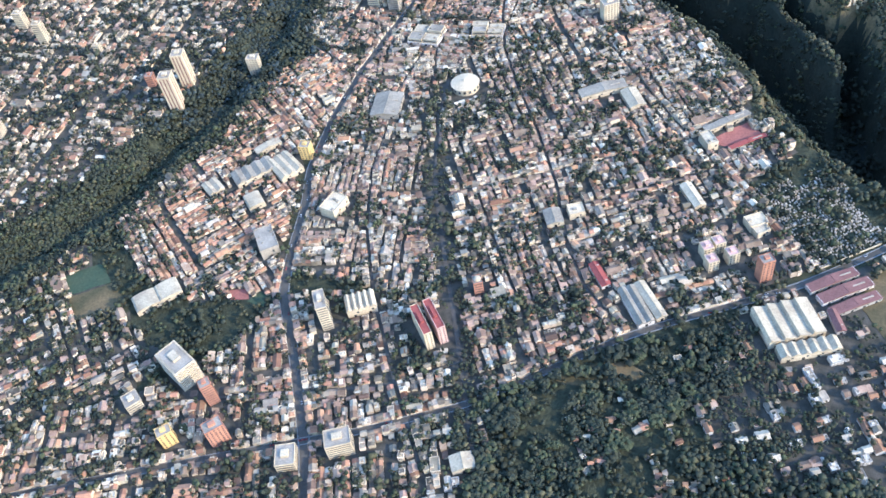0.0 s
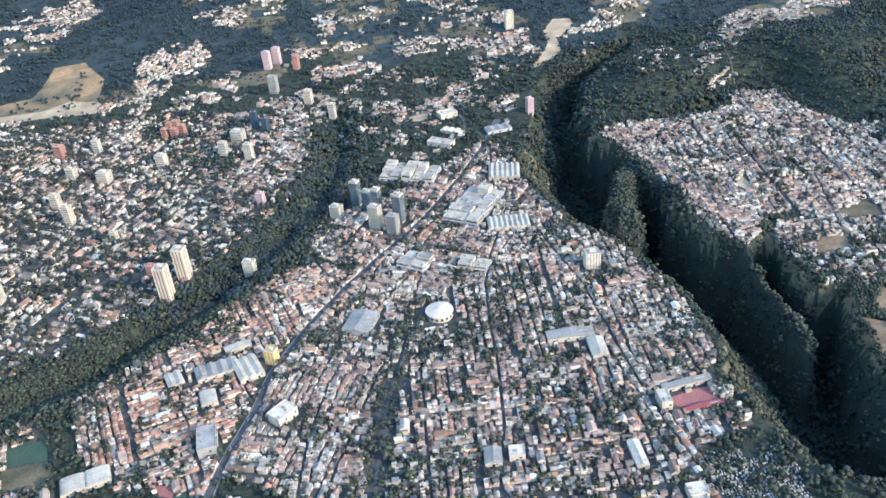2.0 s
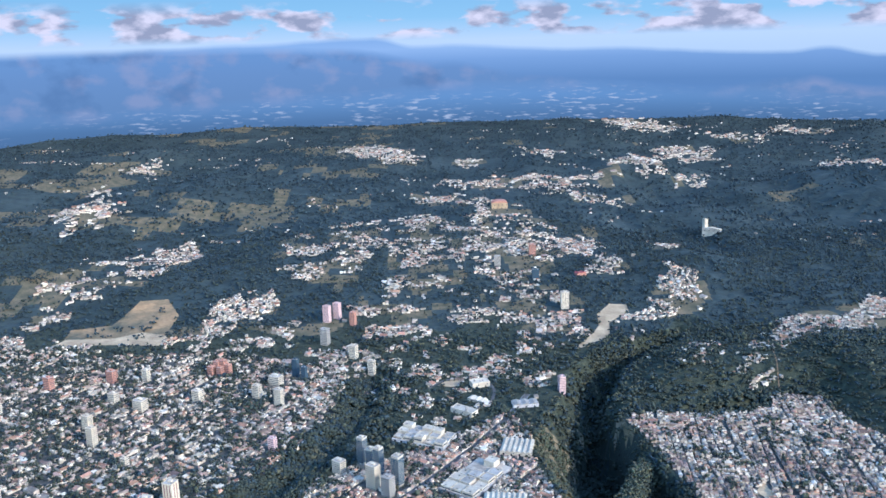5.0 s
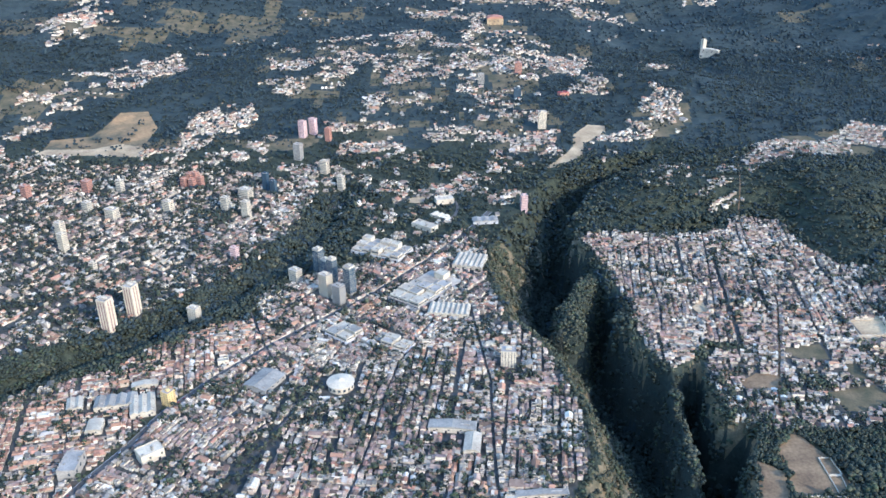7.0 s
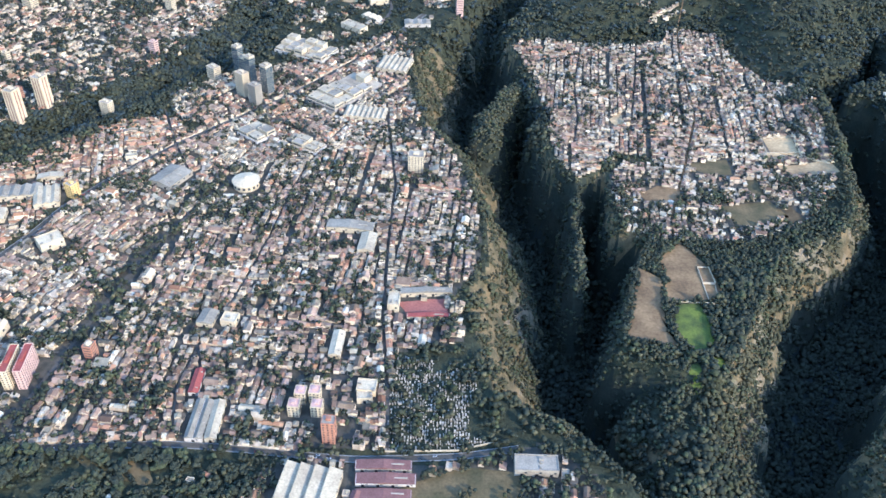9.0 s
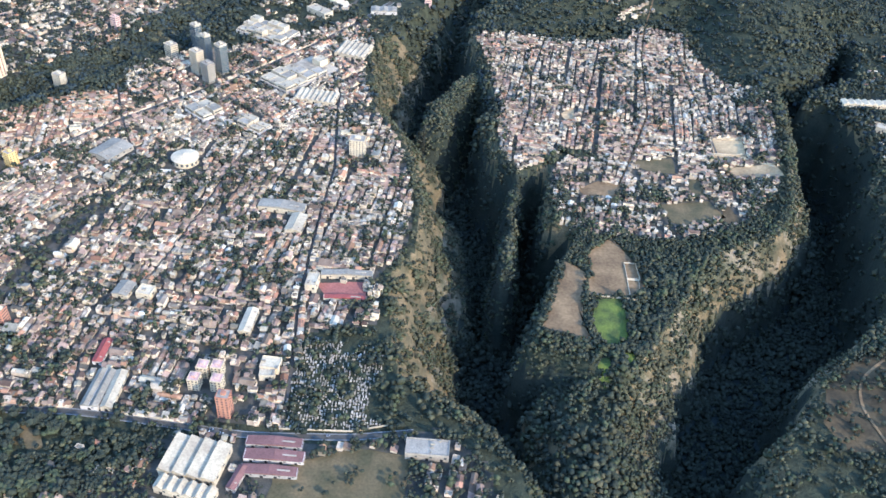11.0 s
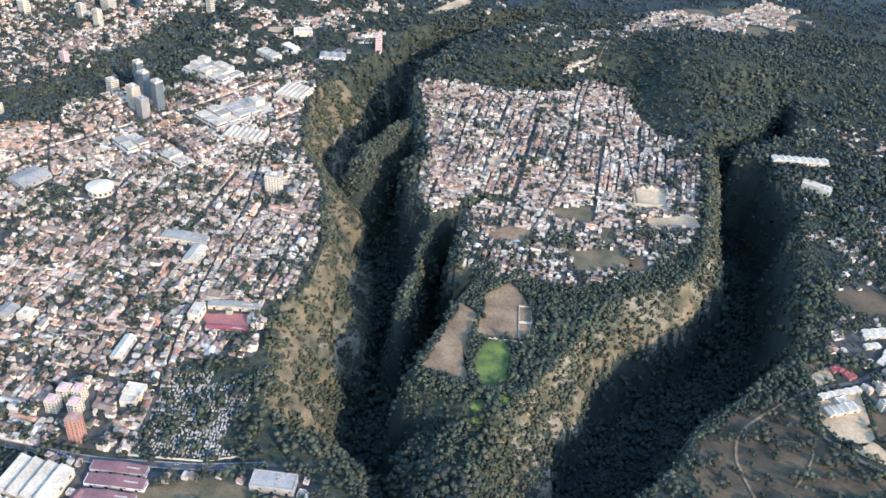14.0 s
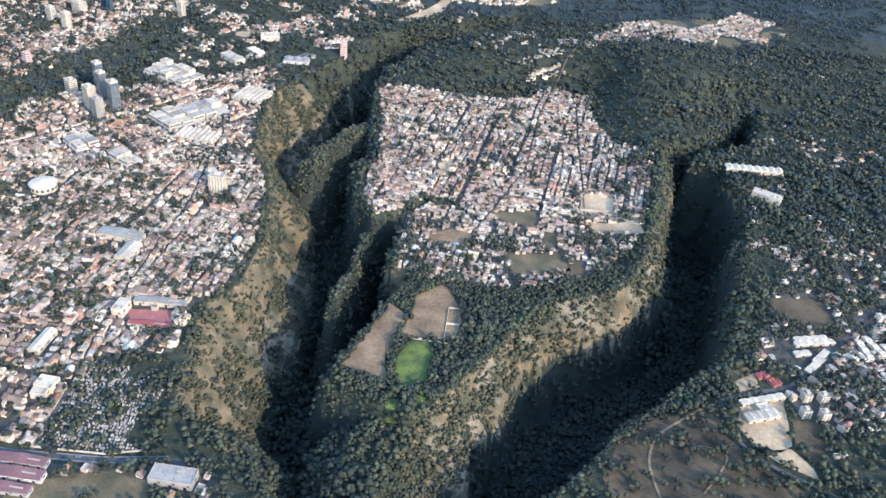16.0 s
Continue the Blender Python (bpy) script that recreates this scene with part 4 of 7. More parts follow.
# hotel towers by the wooded ravine
tower(-402, 786, -20, 12, 12, 38, 17, CR, "tall cream hotel tower with brown window stacks", "stacks", "hotel towers")
tower(-387, 821, -20, 12, 12, 36, 16, CR, "cream tower block with brown window stacks", "stacks", "hotel towers")
tower(-423, 838, -20, 8, 8, 12, 5, OR, "low orange block beside the hotel", "bands", name="apartment_block")
tower(-320, 818, -25, 12, 9, 17, 7, W, "white apartment block among trees", "grid", name="apartment_block")
tower(-557, 1035, -25, 11, 9, 19, 8, CR, "beige tower block in the garden suburb", "bands")
tower(-532, 985, -25, 10, 9, 25, 10, CR, "beige tower block in the garden suburb", "bands")
tower(-582, 832, -20, 18, 16, 22, 9, W, "white office block beside the suburb road", "grid", name="office_block")
# towers of the upper town
for x_, y_, w_, h_, mt_, lb_ in [
    (-289, 1415, 12, 28, PK, "pinkish tower block on the hillside"), (-273, 1430, 12, 27, PK, "pinkish tower block on the hillside"),
    (-243, 1398, 10, 22, OR, "brick-coloured tower block on the hillside"), (-282, 1318, 13, 26, CN, "grey concrete tower on hillside"),
    (-232, 1262, 12, 20, CR, "cream tower block above the wooded valley"), (-201, 1211, 10, 19, W, "white tower block above the wooded valley"),
    (-665, 1173, 12, 19, OR, "brick-red apartment tower among houses"), (-582, 1194, 13, 18, OR, "brick-red apartment tower among houses"),
    (-531, 1192, 10, 19, W, "slim white apartment tower"), (-354, 1116, 11, 20, W, "white apartment tower among houses"),
    (-320, 1092, 11, 23, W, "white apartment tower among houses"), (-436, 1115, 13, 16, CR, "cream apartment block among houses"),
    (-336, 1164, 17, 14, W, "wide white apartment block"), (-312, 1195, 9, 26, M["blueglass"], "slim dark glass tower"),
    (-298, 1182, 8, 19, M["blueglass"], "slim dark glass tower"), (-306, 958, 9, 16, PK, "small pinkish tower block"),
    (-553, 1118, 12, 14, W, "white apartment block among houses"), (-507, 1090, 16, 15, CR, "cream apartment block among houses"),
    (-474, 930, 8, 10, CR, "small cream block among houses"), (-700, 1090, 11, 16, W, "white apartment block among houses")]:
    tower(x_, y_, -25, w_, w_ * 0.8, h_, max(4, int(h_ / 2.4)), mt_, lb_, "bands" if h_ < 21 else "grid")
for k_, (dx_, dy_, h_) in enumerate([(-12, 0, 14), (-4, 5, 20), (5, 4, 22), (13, 0, 16), (2, -5, 14)]):
    tower(-428 + dx_, 1210 + dy_, -25, 9, 8, h_, int(h_ / 2.4), OR, "stepped orange brick apartment block", "bands", "orange stepped blocks", name="apartment_block")
tower(128, 1445, 0, 14, 11, 29, 12, CR, "cream tower block above the quarry", "grid")
tower(109, 1750, 0, 14, 11, 22, 9, OR, "brick-coloured tower on the wooded slope", "bands")
tower(30, 1695, 0, 13, 11, 18, 8, CN, "grey tower on the wooded slope", "bands")
tower(68, 1106, 10, 9, 9, 22, 9, PK, "pinkish tower at the gorge edge", "bands")
tower(96, 1600, 0, 14, 10, 18, 8, M["blueglass"], "dark glass block on the wooded slope", "bands", name="office_block")
hall(185, 1606, 20, 20, 12, 7, OR, RR, "red-roofed hall among trees", "gable", 2, name="hall")
hall(-70, 1046, -38, 34, 15, 6, W, MR, "long white hall beyond the shopping centre", "flat", name="commercial_building")
hall(-50, 1082, -38, 26, 12, 5, W, CR, "cream commercial hall beside the avenue", "gable", 3, name="commercial_building")
hall(-44, 1136, 15, 26, 16, 7, CR, CR, "cream hall inside the curved ramp", "flat", name="commercial_building")
hall(12, 1064, 5, 34, 16, 6, M["wall_o"], GR, "grey-roofed hall at the gorge head", "gable", 3, name="commercial_building")
# glass towers and offices at the shopping centre
tower(-195, 918, -37, 9, 9, 32, 14, W, "slim blue glass office tower", "glass", "glass towers", name="office_tower")
tower(-174, 883, -37, 8.5, 8.5, 36, 16, W, "slim blue glass office tower", "glass", "glass towers", name="office_tower")
tower(-152, 864, -37, 10, 10, 35, 15, W, "slim blue glass office tower", "glass", "glass towers", name="office_tower")
tower(-184, 900, -37, 8, 8, 27, 12, W, "slim blue glass office tower", "glass", "glass towers", name="office_tower")
tower(-179, 860, -37, 13, 10, 27, 11, CR, "cream office tower beside the glass towers", "bands", name="office_tower")
tower(-162, 842, -37, 12, 10, 22, 9, CN, "grey concrete office tower block", "bands", name="office_tower")
tower(-220, 897, -37, 13, 10, 15, 6, W, "low white painted office block", "bands", name="office_block")
# single towers of the main quarter
tower(20, 712, -4, 15, 12, 18, 8, W, "white apartment block standing alone among houses", "grid", name="apartment_block")
tower(-432, 461, 27, 15, 26, 21, 9, W, "white apartment building with stepped balconies", "balconies", name="apartment_block")
tower(-415, 431, 9, 8, 8, 21, 9, OR, "slim orange brick apartment tower", "bands")
tower(-415, 398, 12, 13, 9, 18, 8, OR, "orange brick apartment block", "grid", name="apartment_block")
tower(-448, 410, 10, 10, 8, 14, 6, YL, "small ochre painted apartment block", "grid", name="apartment_block")
tower(-469, 449, 16, 11, 12, 9, 4, W, "low white apartment block", "bands", name="apartment_block")
tower(-325, 465, -4, 8, 18, 25, 10, W, "tall white narrow office block", "bands", name="office_block")
tower(-263, 423, 4, 6, 28, 18, 8, CR, "long cream apartment slab with red roof", "grid", "red roofed slabs", roof=RR, name="apartment_slab")
tower(-253, 424, 4, 6, 28, 18, 8, PK, "long pink apartment slab with red roof", "grid", "red roofed slabs", roof=RR, name="apartment_slab")
tower(-340, 359, -8, 17, 13, 14, 6, CR, "bulky cream painted office block", "bands", name="office_block")
tower(-375, 364, -14, 13, 15, 8, 3, CR, "low cream painted commercial block", "bands", name="office_block")
tower(-214, 444, -10, 7, 8, 13, 5, OR, "orange block with white domed roof", "bands", name="apartment_block")
tower(-299, 652, -30, 10, 9, 14, 6, YL, "yellow office block beside the avenue", "grid", name="office_block")
for x_, y_ in [(-56, 394), (-53, 406), (-43, 407), (-40, 394)]:
    tower(x_, y_, -4, 8, 8.5, 10, 4, CR, "cream and pink apartment block", "grid", "cream apartment blocks", roof=PK, name="apartment_block")
tower(-29, 371, -4, 9, 8, 20, 8, OR, "orange brick apartment tower", "grid")
# halls and shopping centre
centre(-123, 973, -27, 70, 38, 8, W, MR, "long cream-white shopping centre with stepped roofs", "shopping_centre", 3)
centre(-66, 868, -36, 44, 82, 8, W, MR, "large cream-white shopping centre with stepped flat roofs", "shopping_centre", 8)
hall(-38, 818, -8, 45, 24, 6, W, MR, "white hall with ridged metal roof", "gable", 8)
hall(-12, 939, -14, 37, 36, 6, W, MR, "white hall with ridged metal roof", "gable", 6)
centre(-149, 772, -40, 32, 27, 6, W, MR, "white commercial complex with stepped flat roofs", "commercial_building", 4)
centre(-92, 750, -30, 32, 20, 5, W, MR, "white flat-roofed commercial building in stepped blocks", "commercial_building", 6)
hall(-36, 610, -6, 42, 12, 7, W, GR, "long grey-roofed factory hall", "gable", 1)
hall(-19, 586, -6, 14, 25, 7, W, MR, "white-roofed hall beside the factory", "gable", 1)
hall(-216, 683, -27, 26, 32, 7, CN, GR, "grey metal-roofed warehouse by the avenue", "gable", 1)
hall(-348, 651, 12, 37, 18, 7, W, GR, "wide grey-roofed factory hall", "gable", 4)
hall(-321, 645, 18, 22, 30, 7, W, MR, "wide cream-roofed factory hall", "gable", 3)
hall(-330, 679, 14, 24, 8, 6, W, MR, "narrow white-roofed metal shed", "gable", 1)
hall(-354, 614, 10, 14, 17, 6, W, MR, "small white round-roofed shed", "vault", 1)
hall(-385, 648, 18, 14, 18, 6, W, MR, "small white-roofed metal shed", "gable", 2)
hall(-352, 559, 3, 15, 26, 10, CN, CN, "grey concrete office building", "flat", name="office_block")
hall(-292, 575, 40, 20, 15, 9, CR, CR, "cream commercial building beside the avenue", "flat", name="commercial_building")
hall(-444, 543, 12, 37, 17, 6, W, MR, "white sports hall with vaulted roof", "vault", 2, name="sports_hall")
hall(-298, 466, -6, 22, 15, 10, CR, CR, "cream building with ribbed roof", "gable", 5, name="commercial_building")
hall(-38, 329, -9, 38, 29, 9, W, MR, "white factory with sawtooth roof bays", "saw", 4, name="factory")
hall(-38, 306, -12, 39, 10, 8, W, MR, "white factory wing with ridged roof", "gable", 6, name="factory")
hall(9, 348, 0, 37, 7, 5, M["wall_o"], BR, "long shed with brown metal roof", "gable", 1, name="shed", group="brown sheds")
hall(11, 337, 0, 39, 8, 5, M["wall_o"], BR, "long shed with brown metal roof", "gable", 1, name="shed", group="brown sheds")
hall(10, 325, 0, 36, 7, 5, M["wall_o"], BR, "long shed with brown metal roof", "gable", 1, name="shed", group="brown sheds")
hall(-9, 318, -15, 6, 18, 5, M["wall_o"], BR, "short shed with brown metal roof", "gable", 1, name="shed", group="brown sheds")
hall(8, 508, -4, 9, 16, 8, W, W, "white flat-roofed school building", "flat", name="school_building")
hall(34, 523, 4, 42, 6, 6, W, GR, "long school wing beside the red court", "gable", 1, name="school_building")
hall(36, 495, 2, 34, 4, 4, W, RR, "low red-roofed school wing", "gable", 1, name="school_building")
hall(-33, 460, -4, 9, 26, 6, W, W, "white gabled hall among houses", "gable", 1, name="hall")
hall(-7, 416, -4, 14, 11, 6, CR, CR, "square cream hall among houses", "flat", name="hall")
hall(110, 350, -1, 29, 13, 6, CN, CN, "grey concrete building at the gorge edge", "flat", name="commercial_building")
hall(-137, 486, -10, 13, 16, 6, W, GR, "small warehouse with grey metal roof", "gable", 1)
hall(-119, 484, -10, 12, 11, 6, CR, CR, "small warehouse with cream flat roof", "flat")
hall(511, 484, 22, 38, 5, 3.6, W, CR, "long low cream building on the building site", "gable", 5, name="site_building")
hall(507, 466, 22, 27, 8, 4.2, W, MR, "white terraced building shell on the building site", "gable", 4, name="site_building")
hall(510, 475, 22, 10, 7, 3.0, W, W, "small white hut on the building site", "flat", name="site_building")
for x_, y_ in [(545, 492), (558, 493), (540, 474), (554, 474)]:
    tower(x_, y_, 14, 6.5, 6.5, 6.5, 3, W, "small white apartment block beside the loop road", "grid", "white loop road blocks", name="apartment_block")
for x_, y_, r_, l_ in [(570, 562, 16, 36), (568, 567, 16, 30), (556, 546, 17, 14), (563, 533, 48, 26), (571, 545, 50, 22), (610, 561, -80, 25), (620, 567, -68, 26), (632, 560, -68, 24)]:
    hall(x_, y_, r_, l_, 5, 3.4, W, CR, "long cream row of terraced houses", "gable", max(2, int(l_ / 7)), name="terrace_row", group="cream terraces")
for x_, y_, r_ in [(516, 512, 30), (521, 509, -50), (526, 505, 30)]:
    hall(x_, y_, r_, 8, 5, 3.6, OR, RR, "orange club house with red roof", "gable", 2, name="club_house", group="club houses")
hall(582, 867, 3, 64, 11, 6, W, CR, "long cream terrace of row houses", "gable", 8, name="terrace_row")
hall(583, 806, -28, 30, 12, 6, W, W, "white L-shaped building among trees", "flat", name="school_building")
hall(-271, 317, -8, 15, 11, 7, W, MR, "white hall with metal roof", "gable", 1)
hall(-130, 419, -1, 7, 23, 5, M["wall_o"], RR, "long market hall with red roof", "gable", 1, name="market_hall")
hall(-109, 383, 0, 8, 34, 6, W, MR, "long market hall with white roof", "gable", 1, name="market_hall")
hall(-120, 383, -2, 12, 34, 6, M["wall_o"], GR, "long market hall with grey roof", "gable", 2, name="market_hall")
hall(-8, 408, 4, 11, 9, 5, W, W, "small white flat-roofed hall", "flat", name="hall")
hall(601, 2070, -35, 44, 12, 10, W, W, "far white building with tall bell tower", "gable", 1, name="church")
tower(588, 2085, 20, 10, 10, 40, 6, W, "far white bell tower beside the church", "none", name="bell_tower")
hall(93, 2356, 0, 44, 30, 22, M["paleearth"], OR, "far orange hall with rounded roof", "vault", 1, name="domed_hall")

# round building with a shallow conical roof
t_ = thing("round_hall", pose(-142, 676, 0, 0, 0, 0), "round cream hall with shallow conical roof", "building")
FREE.append((-142, 676, 0, 16, 16))
bm_ = bmesh.new()
bmesh.ops.create_cone(bm_, cap_ends=True, segments=24, radius1=12.5, radius2=12.5, depth=7, matrix=Matrix.Translation((0, 0, 3.0)))
part("wall", bm_, CR, t_)
bm_ = bmesh.new()
bmesh.ops.create_cone(bm_, cap_ends=True, segments=24, radius1=13.4, radius2=3.0, depth=2.4, matrix=Matrix.Translation((0, 0, 7.7)))
part("roof", bm_, CR, t_)
bm_ = bmesh.new()
bmesh.ops.create_cone(bm_, cap_ends=True, segments=16, radius1=3.0, radius2=1.2, depth=1.4, matrix=Matrix.Translation((0, 0, 9.5)))
part("lantern", bm_, CR, t_)
for k_ in range(16):
    a_ = k_ / 16 * math.tau
    bm_ = boxes((-1.2, 1.2, -0.1, 0.25, 2.0, 4.6))
    bmesh.ops.transform(bm_, matrix=Matrix.Rotation(a_, 4, "Z") @ Matrix.Translation((0, -12.5, 0)), verts=bm_.verts)
    part("window", bm_, M["glass"], t_)
# white dome of the orange block
t_ = thing("water_dome", pose(-214, 444, 13.7), "white domed roof tank on the orange block", "tank")
bm_ = bmesh.new()
bmesh.ops.create_uvsphere(bm_, u_segments=14, v_segments=8, radius=2.6)
bmesh.ops.bisect_plane(bm_, geom=bm_.verts[:] + bm_.edges[:] + bm_.faces[:], plane_co=(0, 0, 0), plane_no=(0, 0, -1), clear_outer=True)
part("dome", bm_, W, t_)
bm_ = bmesh.new()
bmesh.ops.create_cone(bm_, cap_ends=True, segments=14, radius1=2.8, radius2=2.8, depth=0.5, matrix=Matrix.Translation((0, 0, 0.2)))
part("rim", bm_, CR, t_)


def walls(name, label, pts, h=1.6, closed=True):
    """A garden wall along a line, one piece a side."""
    t = thing(name, pose(*pts[0], float(ground_z(*pts[0]))), label, "wall")
    ends = list(zip(pts, pts[1:] + pts[:1])) if closed else list(zip(pts, pts[1:]))
    for (x0, y0), (x1, y1) in ends:
        n = max(1, int(math.hypot(x1 - x0, y1 - y0) / 8))
        for k in range(n):
            ax, ay, bx, by = x0 + (x1 - x0) * k / n, y0 + (y1 - y0) * k / n, x0 + (x1 - x0) * (k + 1) / n, y0 + (y1 - y0) * (k + 1) / n
            z0 = float(ground_z((ax + bx) / 2, (ay + by) / 2)) - float(ground_z(*pts[0]))
            ln, an = math.hypot(bx - ax, by - ay), math.atan2(by - ay, bx - ax)
            bm = boxes((-ln / 2, ln / 2, -0.2, 0.2, z0 - 0.8, z0 + h), bevel=0.04)
            bmesh.ops.transform(bm, matrix=Matrix.Translation(((ax + bx) / 2 - pts[0][0], (ay + by) / 2 - pts[0][1], 0)) @ Matrix.Rotation(an, 4, "Z"), verts=bm.verts)
            part("wall_section", bm, W, t)
    return t


walls("boundary_wall", "long white boundary wall across the fields", [(238, 521), (262, 519), (300, 518)], 1.8, False)
walls("plot_wall", "white walled plot on bare ground", [(268, 566), (278, 566), (279, 545), (268, 545)])
walls("plot_wall", "white walled plot on bare ground", [(268, 544), (278, 544), (276, 524), (268, 524)], 1.2)
walls("plot_wall", "pale wall round a sandy yard", [(386, 758), (389, 792), (423, 790), (422, 759)], 2.2)
walls("plot_wall", "pale wall below the sandy ground", [(386, 757), (421, 749), (442, 732)], 2.4, False)
walls("boundary_wall", "long pale cemetery wall beside the boulevard", [(9, 361), (58, 363), (84, 371)], 1.6, False)

# ---------------------------------------------------------------- houses
rng = np.random.RandomState(11)
WOODS = [
    [(-275, 295), (-236, 352), (-205, 350), (-184, 352), (-138, 346), (-122, 335), (-110, 307), (-87, 300), (-60, 250), (-57, 130), (-275, 130)],
    [(-290, 440), (-268, 440), (-262, 385), (-290, 392)],
    [(-190, 640), (-160, 655), (-155, 690), (-180, 690), (-215, 600), (-205, 585)],
    [(-160, 650), (-120, 655), (-115, 620), (-180, 610)],
]


def blocked(x, y, road_gap=1.6, meadows=True):
    """Where no house or tree may stand: streets, larger buildings, open ground, gorges."""
    bad = bare(x, y) > 0
    for half, line in ROADS.values():
        bad |= line_distance(x, y, line) < half + road_gap
    for fx, fy, rot, hw, hd in FREE:
        dx, dy = x - fx, y - fy
        u, v = dx * math.cos(rot) + dy * math.sin(rot), -dx * math.sin(rot) + dy * math.cos(rot)
        bad |= (np.abs(u) < hw + 2) & (np.abs(v) < hd + 2)
    for fname_, _, outline, _ in FIELDS:
        if meadows or fname_ not in ("dry_park", "park_ground", "dry_meadow"):
            bad |= inside(x, y, outline)
    return bad


lots = []   # x, y, turn, width, depth, height, roof kind, is house
tree_spots = []
CEMETERY = [(9, 362), (10, 411), (14, 452), (44, 445), (72, 444), (74, 420), (65, 401), (83, 372), (58, 364)]
for dn, D in enumerate(DISTRICTS):
    p_ = np.array(D["poly"], float)
    c0, th = p_.mean(0), radians(D["turn"])
    ex, ey = np.array([math.cos(th), math.sin(th)]), np.array([-math.sin(th), math.cos(th)])
    uv = np.stack([(p_ - c0) @ ex, (p_ - c0) @ ey], -1)
    umin, umax, vmin, vmax = uv[:, 0].min(), uv[:, 0].max(), uv[:, 1].min(), uv[:, 1].max()
    fr, dp, st, rowlen = D["front"] * 0.86, D["deep"] * 0.88, D["street"], round(D["row"] * 1.15)
    len_u, len_v = rowlen * fr, rowlen * fr * 0.8
    block_u, block_v = len_u + st + 1.2, len_v + st + 1.0
    ui, vi = np.meshgrid(np.arange(int((umax - umin) / block_u) + 1), np.arange(int((vmax - vmin) / block_v) + 1))
    for a, b in zip(ui.ravel(), vi.ravel()):
        bu, bv = umin + a * block_u, vmin + b * block_v
        along = rng.rand() < (0.5 if D["deep"] < 5.3 else 0.62)
        long_, wide_ = (len_v, len_u) if along else (len_u, len_v)
        across, n_row = 0.0, 0
        while across < wide_ - dp * 0.5:
            deep_ = dp * rng.uniform(0.72, 0.92)
            tone, tall = rng.rand(2)
            s_ = rng.uniform(0, 1.5)
            while s_ < long_ - 1.5:
                w = fr * rng.uniform(0.6, 1.7)
                dd = deep_ * rng.uniform(0.86, 1.0)
                p, q = s_ + w / 2, across + deep_ / 2 + rng.uniform(-0.25, 0.25)
                lu, lv = (q, p) if along else (p, q)
                lots.append((*(c0 + ex * (bu + lu) + ey * (bv + lv)), D["turn"] + (90 if along else 0) + rng.normal() * 1.0, w, dd, dn, tone, tall))
                s_ += w + (rng.rand() < 0.06) * 2.5
            across += deep_ + (0.5 if n_row % 2 == 0 else st + rng.uniform(0.2, 1.2))
            n_row += 1
lots = np.array(lots)
ok = np.zeros(len(lots), bool)
for dn, D in enumerate(DISTRICTS):
    ok |= (lots[:, 5] == dn) & inside(lots[:, 0], lots[:, 1], D["poly"])
lots = lots[ok]
lots = lots[~blocked(lots[:, 0], lots[:, 1], 4.6)]
# unbroken rows of houses along the streets
front = []
for rname, (half, line) in ROADS.items():
    if rname in ("loop_road", "field_road", "site_road", "park_path"):
        continue
    for (x0, y0), (x1, y1) in zip(line, line[1:]):
        ln, an_ = math.hypot(x1 - x0, y1 - y0), math.atan2(y1 - y0, x1 - x0)
        for side in (-1, 1):
            s_ = 0.0
            while s_ < ln - 1:
                w = rng.uniform(2.6, 5.4)
                dd = rng.uniform(3.6, 5.2)
                off = side * (half + 0.5 + dd / 2)
                front.append((x0 + (s_ + w / 2) * math.cos(an_) - off * math.sin(an_), y0 + (s_ + w / 2) * math.sin(an_) + off * math.cos(an_), math.degrees(an_), w, dd))
                s_ += w + (rng.rand() < 0.12) * 3.0
front = np.array(front)
front = front[~blocked(front[:, 0], front[:, 1], 1.3)]
which = np.full(len(front), -1)
for dn, D in enumerate(DISTRICTS):
    which[inside(front[:, 0], front[:, 1], D["poly"])] = dn
front, which = front[which >= 0], which[which >= 0]
lots = np.concatenate([lots, np.c_[front, which, rng.rand(len(front), 2)]])
is_front = np.arange(len(lots)) >= len(lots) - len(front)
k_ = ~inside(lots[:, 0], lots[:, 1], CEMETERY)
k_ &= line_distance(lots[:, 0] + (wave(lots[:, 0], lots[:, 1], 75) - 0.5) * 46, lots[:, 1] + (wave(lots[:, 0] + 31, lots[:, 1], 75) - 0.5) * 46, RAVINE) > 6 + 40 * wave(lots[:, 0], lots[:, 1], 58)
k_ &= line_distance(lots[:, 0], lots[:, 1], ROADS["green_avenue"][1]) > 4 + 8 * wave(lots[:, 0], lots[:, 1], 30) * (lots[:, 1] < 600)
lots, is_front = lots[k_], is_front[k_]
share = np.array([D["houses"] for D in DISTRICTS])[lots[:, 5].astype(int)]
for w_ in WOODS:
    share = np.where(inside(lots[:, 0], lots[:, 1], w_), 0.4, share)
share = share * (0.55 + 0.9 * wave(lots[:, 0] + 30, lots[:, 1], 40)).clip(0.3, 1.12)
built = rng.rand(len(lots)) < np.where(is_front, np.minimum(share * 1.25, 0.95), share)
empty = lots[~built]
lots = lots[built]
n_ = len(lots)
roofs = np.array([D["roofs"] for D in DISTRICTS])[lots[:, 5].astype(int)]
style = (np.where(rng.rand(n_) < 0.74, lots[:, 6], rng.rand(n_))[:, None] > np.cumsum(roofs, 1)).sum(1).clip(0, 4)   # tile, rust, zinc, concrete, white
